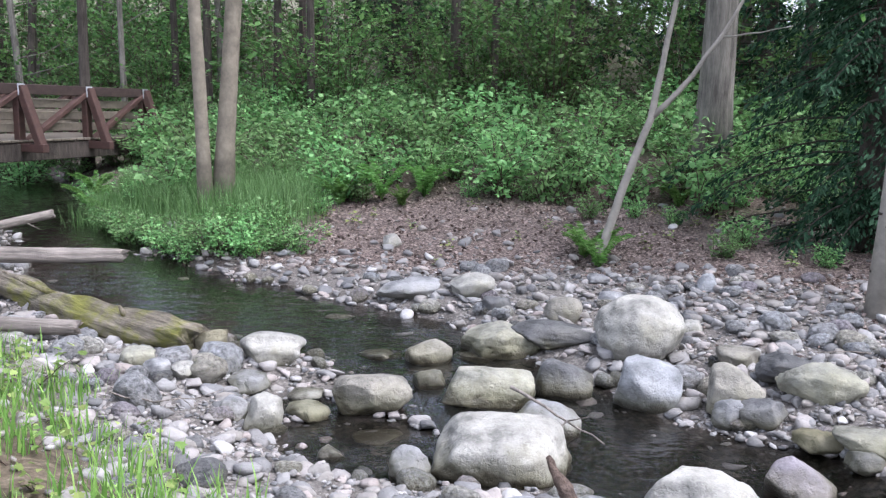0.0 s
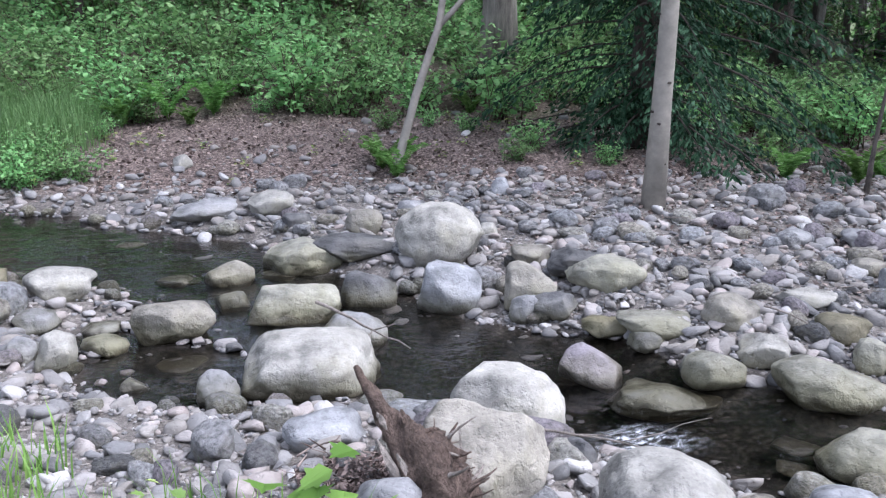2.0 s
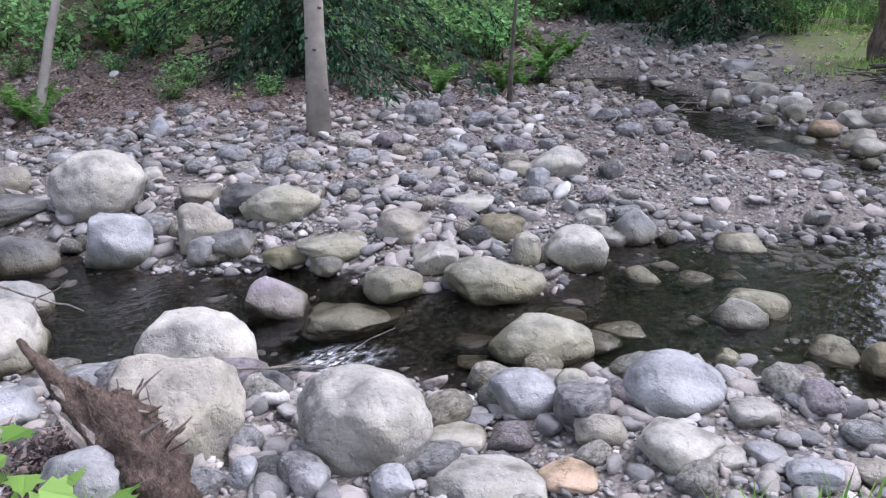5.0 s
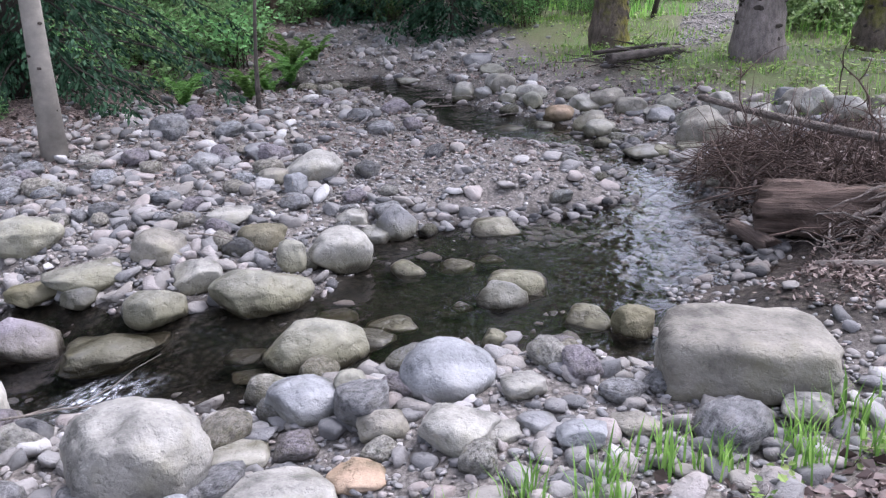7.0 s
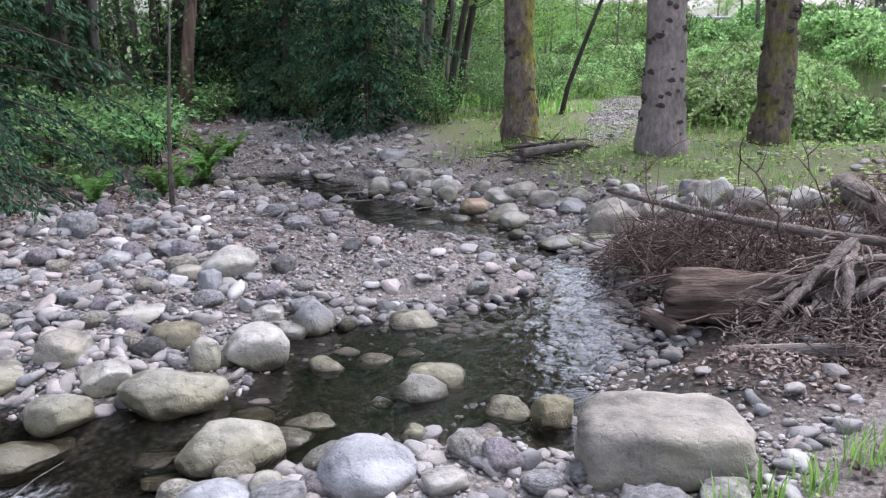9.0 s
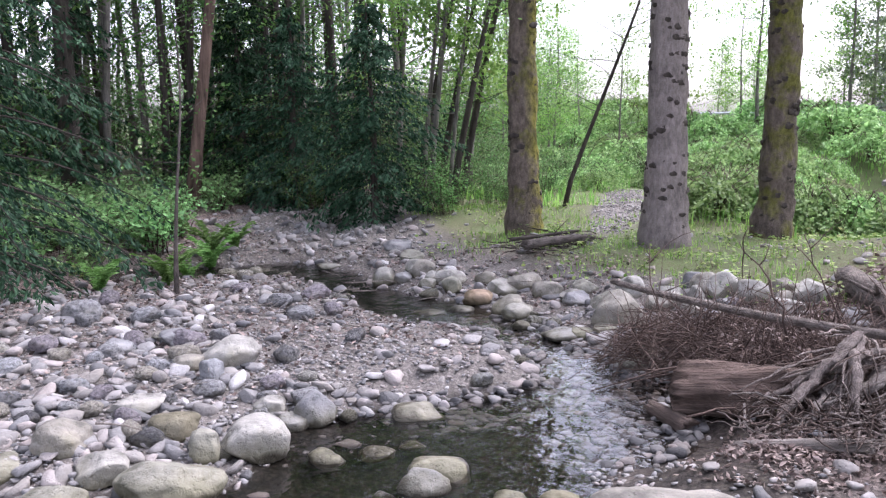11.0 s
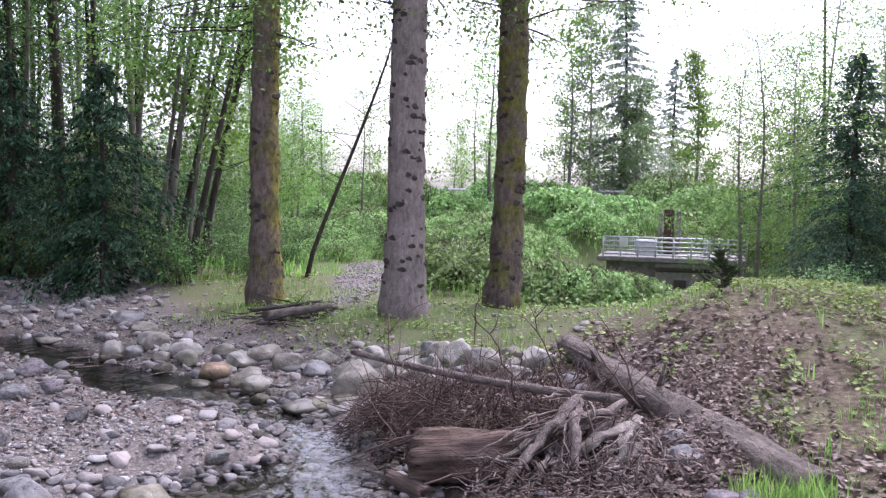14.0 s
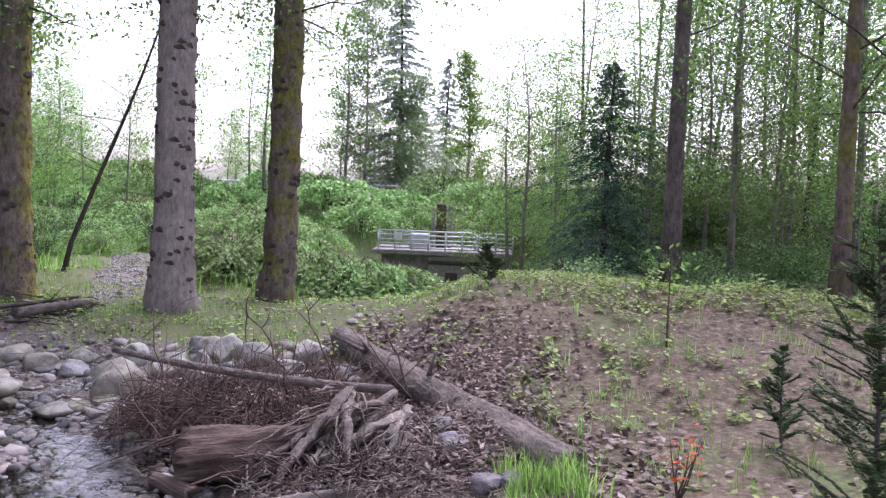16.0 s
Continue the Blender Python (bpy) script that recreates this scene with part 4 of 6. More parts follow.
def knotty_tree(label, at, h, rad, lean, bark, seed, knots=34, shaggy=0.10, bow=0.5):
    """A tall bare trunk with dark branch scars, leafy only high up."""
    r = np.random.RandomState(seed)
    ob = thing("tall_tree", label, "tree", at, group="tall trees by the creek")
    p = trunk_line(h, lean, bow, r, 150)
    k = np.linspace(0, 1, 150)
    rr = rad * (1 - 0.62 * k) * (1 + 0.38 * np.exp(-k * h / 0.45))
    v, f = tube(p, rr, 20, 0.05, r)
    v = v + (v - np.repeat(p, 20, 0)) * (shaggy * rough_noise(v * np.array((1, 1, 0.6)), 4.5, 4))[:, None]
    part("trunk", mesh_of("trunk", v, f, True, bark), ob)
    scar = [mesh_of("knot", *[(q[0] * np.array((0.045, 0.045, 0.032)), q[1]) for q in [stone_shape(2, r, 4, 0.5)]][0], True, M_bark_dark) for _ in range(3)]
    for i in range(knots):
        z = 0.25 + 6.2 * (i + r.rand()) / knots
        w = r.rand() * 6.28
        c = np.array([np.interp(z / h, k, p[:, a]) for a in range(3)])
        q = np.interp(z / h, k, rr)
        for s in range(1 + (r.rand() < 0.4)):
            ww = w + s * r.uniform(0.3, 0.7)
            kn = part("knot", scar[r.randint(3)], ob)
            m = pose(c[0] + math.cos(ww) * q * 0.97, c[1] + math.sin(ww) * q * 0.97, c[2] + r.uniform(-0.04, 0.04), 0, r.uniform(-15, 25), math.degrees(ww))
            g = r.uniform(0.7, 1.5)
            kn.matrix_basis = m @ Matrix.Diagonal((g * 0.42, g * r.uniform(0.7, 1.35), g * 0.9, 1))
    tubes, c = [], []
    for i in range(20):
        q = 0.215 + 0.5 * ((i + r.rand()) / 20) ** 2.0
        o = np.array([np.interp(q, k, p[:, a]) for a in range(3)])
        w = r.rand() * 6.28
        reach = r.uniform(1.0, 2.4)
        e = o + np.array((math.cos(w) * reach, math.sin(w) * reach, r.uniform(-0.5, 0.4)))
        line = bent(o, e, r, 0.12, 6)
        part("limb", mesh_of("limb", *tube(line, np.linspace(0.018, 0.004, 6), 5), True, M_bark_dark), ob)
        for j in range(12):
            a = line[0] + (line[-1] - line[0]) * r.uniform(0.15, 1.08)
            e2 = a + r.randn(3) * np.array((0.35, 0.35, 0.3))
            tubes.append(tube(np.stack([a, e2]), (0.006, 0.002), 3))
            c.append(e2 + r.randn(44, 3) * np.array((0.24, 0.24, 0.18)))
    fine_part("branchwork", mesh_of("branchwork", *join(tubes), True, M_bark_dark), ob)
    part("crown", mesh_of("crown", *leaf_quads(np.concatenate(c), 0.06, r), False, M_tree_fresh), ob)
    return ob


knotty_tree("tall trunk with thick green-gold moss down one side", (11.0, 6.2, ground_at(11, 6.2)), 17, 0.21, (-0.004, 0.004), M_bark_moss_side, 21, 70, 0.17, bow=0.9)
knotty_tree("tall grey-brown cottonwood trunk covered in dark branch scars", (10.5, 3.97, ground_at(10.5, 3.97)), 18, 0.245, (0.0, 0.0), M_bark_big, 22, 150, bow=0.2)
knotty_tree("tall leaning trunk with mossy bark and branch scars", (12.2, 3.15, ground_at(12.2, 3.15)), 18, 0.22, (0.0, -0.033), M_bark_moss, 23, 110, 0.2, bow=0.6)

# pale young alder on the gravel bar
alder = broadleaf("alder_tree", "slim pale grey alder trunk standing in the gravel", (3.63, 7.28, ground_at(3.63, 7.28)), 11, 0.092, (0.012, 0.0), 0.45, 1.6, 2600, 0.09, M_bark_pale, M_tree, 31, 0.15, 18)
r31 = np.random.RandomState(31)
bud = mesh_of("bud", *[(q[0] * np.array((0.016, 0.02, 0.012)), q[1]) for q in [stone_shape(2, r31, 3, 0.3)]][0], True, M_bark_dark)
for i in range(26):
    w, z = r31.rand() * 6.28, 0.25 + 3.6 * (i + r31.rand()) / 26
    b = part("bud", bud, alder)
    b.matrix_basis = pose(0.012 * z + math.cos(w) * 0.091 * (1 - z / 13), math.sin(w) * 0.091 * (1 - z / 13), z, 0, 0, math.degrees(w))

# twin trunks on the grassy point
for n, (dx, dy, lx, ly, rad) in enumerate(((-0.06, -0.05, -0.05, 0.02, 0.10), (0.12, 0.05, 0.05, 0.05, 0.135))):
    broadleaf("alder_tree", "tall pale brown trunk, one of a pair on the grassy bank", (-3.16 + dx, 12.14 + dy, ground_at(-3.16 + dx, 12.14 + dy)), 13, rad, (lx, ly), 0.5, 2.2, 3000, 0.11, M_bark_tan, M_tree, 33 + n, 0.25, 20)


# forked leaning sapling
def forked_sapling():
    r = np.random.RandomState(35)
    x, y = 1.68, 9.8
    ob = thing("sapling", "leaning pale forked sapling with bare limbs", "sapling", (x, y, ground_at(x, y)))
    a, b, c, d = (0, 0, -0.15), (0.55, 0.1, 1.62), (0.83, 0.2, 3.3), (1.5, 0.1, 3.0)
    line = np.concatenate([bent(a, b, r, 0.02, 8), bent(b, c, r, 0.02, 7)[1:]])
    part("trunk", mesh_of("trunk", *tube(line, np.linspace(0.056, 0.024, len(line)), 10, 0.06, r), True, M_bark_pale), ob)
    part("limb", mesh_of("limb", *tube(bent(b, d, r, 0.06, 8), np.linspace(0.036, 0.018, 8), 8), True, M_bark_pale), ob)
    cc = []
    for o in (c, d):
        for i in range(7):
            e = np.array(o) + r.randn(3) * np.array((0.5, 0.5, 0.3)) + np.array((0.1, 0, 0.5))
            part("branch", mesh_of("branch", *tube(bent(o, e, r, 0.12, 5), np.linspace(0.015, 0.004, 5), 4), True, M_bark_pale), ob)
            cc.append(e + r.randn(50, 3) * 0.25)
    part("branch", mesh_of("branch", *tube(bent((1.25, 0.1, 2.5), (1.95, 0.0, 2.62), r, 0.1, 6), np.linspace(0.014, 0.005, 6), 5), True, M_bark_pale), ob)
    part("crown", mesh_of("crown", *leaf_quads(np.concatenate(cc), 0.08, r), False, M_tree), ob)


forked_sapling()
broadleaf("sapling", "thin bare sapling on the stony bar", (6.0, 7.5, ground_at(6, 7.5)), 3.2, 0.022, (0.04, -0.02), 0.25, 0.5, 340, 0.05, M_bark_umber, M_tree, 36, 0.9, 14, "sapling", flare=1.6)
broadleaf("sapling", "leaning dark slender trunk with bare side twigs", (13.3, 6.83, ground_at(13.3, 6.83)), 5.6, 0.04, (0.10, -0.34), 0.25, 1.2, 260, 0.06, M_bark_dark, M_tree, 37, 0.5, 18, "sapling", flare=1.2)
broadleaf("tree", "reddish-brown leaning trunk at the forest edge", (10.4, 12.6, ground_at(10.4, 12.6)), 15, 0.115, (0.12, -0.09), 0.35, 2.2, 3500, 0.10, M_bark_red, M_tree, 38, 0.3)
broadleaf("tree", "thick grey trunk among the hillside trees", (3.9, 13.3, ground_at(3.9, 13.3)), 16, 0.27, (0.01, 0), 0.4, 2.6, 4500, 0.13, M_bark, M_tree, 39, 0.3)

# evergreens
conifer("cedar_tree", "dark western cedar with drooping branches to the ground", (4.8, 9.95, ground_at(4.8, 9.95)), 13, 2.55, M_cedar, 41, 560, 200, 0.08, 0.45, 0.0, 0.26, M_bark_dark, hang=0.9)
conifer("cedar_tree", "small dark cedar above the creek bend", (11.36, 9.22, ground_at(11.36, 9.22)), 3.5, 1.9, M_cedar, 43, 250, 100, 0.085, 0.4, 0.0, 0.07, hang=0.8)
conifer("cedar_tree", "dark cedar in the shade of the forest edge", (12.23, 11.84, ground_at(12.23, 11.84)), 3.6, 1.9, M_cedar, 143, 190, 90, 0.095, 0.45, 0.0, 0.09, hang=0.8)
conifer("cedar_tree", "dark cedar in the shade of the forest edge", (12.6, 13.6, ground_at(12.6, 13.6)), 4.4, 2.0, M_cedar, 144, 220, 90, 0.11, 0.45, 0.0, 0.1, hang=0.8)
conifer("fir_tree", "young dark green fir beyond the mound", (18.5, -1.9, ground_at(18.5, -1.9)), 4.3, 2.5, M_spruce, 44, 380, 90, 0.075, 0.42, 0.0, 0.09, hang=0.6)
conifer("spruce_tree", "tall spruce by the road, greyed by haze put into its colour", (45.6, 6.0, ground_at(45.6, 6.0)), 11.6, 3.6, M_spruce_haze, 45, 380, 46, 0.24, 0.4, 0.05, 0.16, hang=0.6)
conifer("spruce_tree", "slim spruce behind the road, greyed by haze put into its colour", (52, 4.06, ground_at(52, 4.06)), 8.2, 2.6, M_spruce_haze, 145, 230, 40, 0.24, 0.4, 0.05, 0.13, hang=0.5)
broadleaf("birch_tree", "birch beside the far spruce, haze put into its pale grey-green", (43.4, 7.3, ground_at(43.4, 7.3)), 9.6, 0.09, (0, 0), 0.1, 2.0, 9000, 0.14, M_bark_pale, M_leaf_haze, 146, 0.4, 44)
broadleaf("birch_tree", "birch beside the far spruce, haze put into its pale grey-green", (44.5, 5.2, ground_at(44.5, 5.2)), 6.2, 0.08, (0, 0), 0.05, 1.9, 7000, 0.14, M_bark_pale, M_leaf_haze, 147, 0.4, 36)
broadleaf("poplar_tree", "slender bright green poplar by the road", (44, 2.35, ground_at(44, 2.35)), 7.4, 0.09, (0, 0), 0.06, 1.05, 5200, 0.15, M_bark, M_tree_light, 46, 0.4, 50)

# ---- forest: a few kinds, each stand grown from copies ----
FOREST = [broadleaf("alder_tree", "slender alder with a dark trunk and loose green crown", (11.5 + i * 0.9, 16.5 + 1.3 * i, ground_at(11.5 + i * 0.9, 16.5 + 1.3 * i)), 12 + 1.5 * i, 0.06 + 0.015 * i,
                    ((0.04, -0.05), (-0.02, 0.02), (0.05, 0.0), (0.0, -0.03))[i], (0.18, 0.3, 0.12, 0.25)[i], 2.0 + 0.2 * i, 3400, 0.10, M_bark_dark if i % 2 else M_bark, M_tree, 50 + i, 0.6, 30, group="forest trees") for i in range(4)]
LIGHT = [broadleaf("young_tree", "bright green young broadleaf tree in the open", (36 + 3 * i, 14 - 3 * i, ground_at(36 + 3 * i, 14 - 3 * i)), 6.5 + i, 0.09, (0.0, 0.0), 0.10, 2.3, 3000, 0.13, M_bark, M_tree_light, 60 + i, 0.5, 28, group="young trees") for i in range(3)]
fr = np.random.RandomState(70)


def stand(kinds, places, s0, s1):
    for x, y in places:
        k = fr.uniform(s0, s1)
        copy_thing(kinds[fr.randint(len(kinds))], pose(x, y, ground_at(x, y) - 0.05, 0, 0, fr.uniform(0, 360)) @ Matrix.Scale(k, 4))


def sector(n, a0, a1, d0, d1, gap=1.2):
    out = []
    for _ in range(n * 30):
        a, d = radians(fr.uniform(a0, a1)), fr.uniform(d0, d1)
        q = (d * math.sin(a), d * math.cos(a))
        if all(math.dist(q, o) > gap for o in out) and north_of(*q) > 2.2:
            out.append(q)
        if len(out) == n:
            break
    return out


stand(FOREST, sector(30, -32, 36, 18, 36, 2.0), 0.9, 1.3)
# Taller trees added behind the hill; crowns out of view darken the pool's reflection.
stand(FOREST, sector(24, -30, 33, 25, 40, 1.8), 1.35, 1.7)
stand(FOREST, sector(24, 38, 53, 15, 30, 1.4), 0.75, 1.15)
LEANERS = [broadleaf("alder_tree", "slender alder leaning out from the forest edge", (13.77 - 0.5 * i, 10.03 - 0.99 * i, ground_at(13.77 - 0.5 * i, 10.03 - 0.99 * i)), 11 - i, 0.05 + 0.012 * i, ((0.06, -0.09), (0.13, -0.18))[i], 0.16, 1.7, 2600, 0.10, M_bark_dark if i else M_bark,
                     M_tree_light, 150 + i, 0.3, 26, group="leaning alders") for i in range(2)]
for n, (x, y) in enumerate(((13.45, 9.61), (14.77, 10.36), (13.9, 9.5), (14.61, 9.71), (15.95, 10.4), (16.6, 11.0), (15.2, 10.9), (14.2, 10.5))):
    copy_thing(LEANERS[n % 2], pose(x, y, ground_at(x, y) - 0.05, 0, 0, fr.uniform(-22, 22)) @ Matrix.Scale(fr.uniform(0.85, 1.1), 4))
stand(FOREST, [(28, -8), (21, -11), (30, -4), (27, -5), (33, -9), (30, -11), (34, -6), (36, -12), (31, -14), (38, -8), (27, -12), (25, -14), (37, -2.6), (22.0, -6.9)], 0.8, 1.15)
GREENS = [broadleaf("young_alder", "leafy light green young alder beyond the mound", (24.08 - 3.5 * i, 0.08 - 4.4 * i, ground_at(24.08 - 3.5 * i, 0.08 - 4.4 * i)), 5.6 + 0.8 * i, 0.055, (0.01, 0.02), 0.04, 1.75, 7500, 0.06, M_bark, (M_tree_light, M_tree_fresh)[i], 155 + i, 0.6, 34, group="young alders") for i in range(2)]
stand(GREENS, [(22.07, -0.3), (27.03, -1.5), (27.9, -3.5), (24.4, -5.9), (17.46, -4.95), (16.6, -5.95), (14.6, -6.0), (26.9, -8.0), (21.8, -3.3), (25.5, -1.2), (19.2, -5.6), (13.4, -6.2), (23, -4.6), (19, -8)], 0.75, 1.2)
stand(GREENS, [(24.3, 13.9), (29.2, 15.4), (34.1, 16.8), (27.5, 12.1), (40.3, 12.1), (47.6, 15.5), (31, 18.5), (26, 15.6), (36.5, 19), (22, 13)], 0.7, 1.05)
stand(LIGHT, [(29, -1.6), (33, -1.0), (60, -3), (26, -9), (36, -4), (42, -2)], 0.7, 0.95)
stand(LIGHT, [(44, 8.6), (46, 7.4), (45, 6.4), (44, 19), (33, 17.5), (29, 15.5), (54, 17), (40, 22), (47, 3.8), (49, 14)], 0.4, 0.6)

stand(FOREST, sector(16, 33, 49, 16, 25, 1.3), 0.7, 1.0)
for n, (x, y) in enumerate(((6.4, 18.6), (8.8, 20.2), (3.2, 22.5), (-1.5, 24.5))):
    conifer("cedar_tree", "tall dark cedar on the wooded hillside", (x, y, ground_at(x, y)), 15, 3.2, M_cedar, 170 + n, 260, 60, 0.16, 0.45, 0.05, 0.2, hang=0.8)
conifer("cedar_tree", "tall dark cedar within the forest", (9.2, 14.2, ground_at(9.2, 14.2)), 12, 2.0, M_cedar, 47, 220, 60, 0.13, 0.45, 0.05, 0.2, hang=0.8)
conifer("cedar_tree", "tall dark cedar within the forest", (14.6, 15.0, ground_at(14.6, 15.0)), 11, 1.8, M_cedar, 48, 220, 60, 0.13, 0.45, 0.05, 0.2, hang=0.8)
DENSE = broadleaf("alder_tree", "leafy alder with a full green crown beyond the mound", (17.5, -4.2, ground_at(17.5, -4.2)), 11, 0.07, (0, 0), 0.1, 2.4, 7000, 0.07, M_bark, M_tree_light, 59, 0.5, 40, group="forest trees")
stand([DENSE], [(19.5, -5.8), (16, -5.9), (22, -5.2), (20, -8.4), (24, -7.6), (26, -4.6), (23, -3.4), (15, -7.4), (29, -2.2)], 0.8, 1.1)
# dark straight trunks on the hillside
POLE = broadleaf("alder_tree", "straight dark trunk on the wooded hillside", (0.13, 18.6, ground_at(0.13, 18.6)), 15, 0.12, (0, 0), 0.5, 2.2, 2200, 0.13, M_bark_dark, M_tree, 58, 0.3, 18, group="forest trees")
stand([POLE], [(-7.4, 18.6), (-3.55, 19.1), (-3.1, 19.6), (-2.75, 18.4), (0.95, 18.8), (2.6, 19.5), (-5.3, 20.2), (5.2, 19.0), (7.0, 18.0), (-0.9, 21), (-6.4, 21.5), (8.6, 16.6)], 0.7, 1.0)
# distant woods that close the view
stand(FOREST, sector(18, 34, 52.5, 22, 42, 1.8), 0.7, 1.0)
stand(LIGHT, [(75 + 9 * math.sin(i * 2.4), 52 - 3.4 * i) for i in range(18)], 0.5, 0.75)
strew_far = [(38 + 3 * math.sin(i * 1.7), 26 - 1.9 * i) for i in range(22)]
broadleaf("tree", "straight dark trunk beyond the mound", (15.45, -2.73, ground_at(15.45, -2.73)), 15, 0.165, (0, 0.004), 0.16, 2.2, 4200, 0.085, M_bark_umber, M_tree, 81, 0.2)
broadleaf("tree", "grey trunk at the wood's edge beyond the mound", (11.57, -4.14, ground_at(11.57, -4.14)), 14, 0.115, (0, 0.02), 0.16, 2.4, 4600, 0.08, M_bark_moss, M_tree, 82, 0.3)
broadleaf("tree", "dark trunk at the wood's edge beyond the mound", (11.2, -4.75, ground_at(11.2, -4.75)), 14, 0.13, (0, -0.01), 0.16, 2.4, 4600, 0.08, M_bark_dark, M_tree, 83, 0.3)


# ---- shrubs, ferns and grass ----
def shrub(name, label, at, size, stems, per, leaf, mat, seed, arch=0.9, group="undergrowth"):
    """Arching stems set with leaves along their whole length."""
    r = np.random.RandomState(seed)
    ob = thing(name, label, "shrub", at, group=group)
    tubes, c = [], []
    for i in range(stems):
        w = r.rand() * 6.28
        out, up = size * r.uniform(0.25, 1.0) * arch, size * r.uniform(0.45, 1.1)
        k = np.linspace(0, 1, 4)[:, None]
        d = np.array((math.cos(w), math.sin(w), 0))
        line = d * out * k ** 1.5 + np.array((0, 0, 1)) * up * (1.5 * k - 0.62 * k * k) + r.randn(1, 3) * np.array((0.12, 0.12, 0)) * size
        tubes.append(tube(line, np.linspace(0.009, 0.003, 4), 3))
        t = r.uniform(0.12, 1.0, per)
        c.append(np.stack([np.interp(t, k[:, 0], line[:, a]) for a in range(3)], 1) + r.randn(per, 3) * leaf * np.array((0.9, 0.9, 0.5)))
    fine_part("stemwork", mesh_of("stemwork", *join(tubes), True, M_twig), ob)
    part("foliage", mesh_of("foliage", *leaf_quads(np.concatenate(c), leaf, r, 0.85, 0.66, r.randn(stems * per, 3) * np.array((2, 2, 0.7))), False, mat), ob)
    return ob


SHRUB = [shrub("shrub", "leafy green woodland shrub", (-1.4 + 1.1 * i, 13.6 + 0.2 * i, ground_at(-1.4 + 1.1 * i, 13.6 + 0.2 * i)), 0.8, 21, 25, 0.086, M_shrub, 90 + i) for i in range(4)]


def bramble_mound(at, size, seed):
    """A rounded thicket: canes arching over one another, with leaves thick on the outside."""
    r = np.random.RandomState(seed)
    ob = thing("bramble_bush", "dense bright green bramble thicket", "shrub", at, group="brambles")
    n = 2600
    a, q = r.rand(n) * 6.28, r.rand(n) ** 0.6
    lump = 1 + 0.28 * np.sin(3 * a + r.rand() * 6) * q + 0.18 * np.sin(7 * a + 9 * q + r.rand() * 6)
    out = size * q * lump
    top = size * 0.72 * np.sqrt(np.clip(1 - q ** 2.2, 0, 1)) * (0.8 + 0.35 * np.sin(5 * a + 4 * q + r.rand() * 6) * q)
    c = np.stack([out * np.cos(a), out * np.sin(a), np.maximum(top - np.abs(r.randn(n)) * 0.09 * size, 0.02)], 1)
    d = np.stack([np.cos(a), np.sin(a), -0.3 * np.ones(n)], 1) + 0.7 * r.randn(n, 3)
    part("foliage", mesh_of("foliage", *leaf_quads(c, 0.075, r, 0.75, 0.7, d * 2), False, M_bramble), ob)
    tubes = []
    for i in range(16):
        w, k = r.rand() * 6.28, np.linspace(0, 1, 5)[:, None]
        reach, up = size * r.uniform(0.5, 1.15), size * r.uniform(0.8, 1.1)
        tubes.append(tube(np.array((math.cos(w), math.sin(w), 0)) * reach * k + np.array((0, 0, 1)) * up * (2.6 * k - 2.5 * k * k), np.linspace(0.008, 0.003, 5), 3))
    fine_part("stemwork", mesh_of("stemwork", *join(tubes), True, M_twig), ob)
    return ob


BRAMBLE = [bramble_mound((13.75 + 0.15 * i, 3.0 - 0.6 * i, ground_at(13.75 + 0.15 * i, 3.0 - 0.6 * i)), 1.0, 96 + i) for i in range(3)]


def strew(kinds, places, s0, s1, seed=3, sink=0.03):
    r = np.random.RandomState(seed)
    for x, y in places:
        k = r.uniform(s0, s1)
        copy_thing(kinds[r.randint(len(kinds))], pose(x, y, ground_at(x, y) - sink, 0, 0, r.uniform(0, 360)) @ Matrix.Scale(k, 4))


def patch(n, x0, x1, y0, y1, ok, seed, gap=0.3):
    r, out = np.random.RandomState(seed), []
    for _ in range(n * 40):
        q = (r.uniform(x0, x1), r.uniform(y0, y1))
        if ok(*q) and all(math.dist(q, o) > gap for o in out):
            out.append(q)
        if len(out) == n:
            break
    return out


strew(SHRUB, patch(130, -6, 9, 11.5, 22, lambda x, y: 2.7 < north_of(x, y) < 9, 101, 0.42), 0.7, 1.35)
UNDER = [shrub("large_shrub", "tall leafy hillside shrub", (-2 + 3 * i, 18 + i, ground_at(-2 + 3 * i, 18 + i)), 2.4, 32, 52, 0.095, M_shrub_shade, 93 + i, 0.8) for i in range(2)]
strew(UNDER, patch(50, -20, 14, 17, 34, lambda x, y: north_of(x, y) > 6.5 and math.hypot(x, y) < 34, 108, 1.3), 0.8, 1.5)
strew(SHRUB, patch(40, -14, -3.5, 12, 24, lambda x, y: north_of(x, y) > 0.9 and math.hypot(x + 5, y - 15.4) > 1.6, 102, 0.5), 0.6, 1.3)
strew(SHRUB, patch(60, 4, 13, 8.5, 15, lambda x, y: 0.5 < north_of(x, y) < 5 and math.hypot(x - 5.1, y - 9.75) > 2.2, 103, 0.4), 0.4, 0.95)
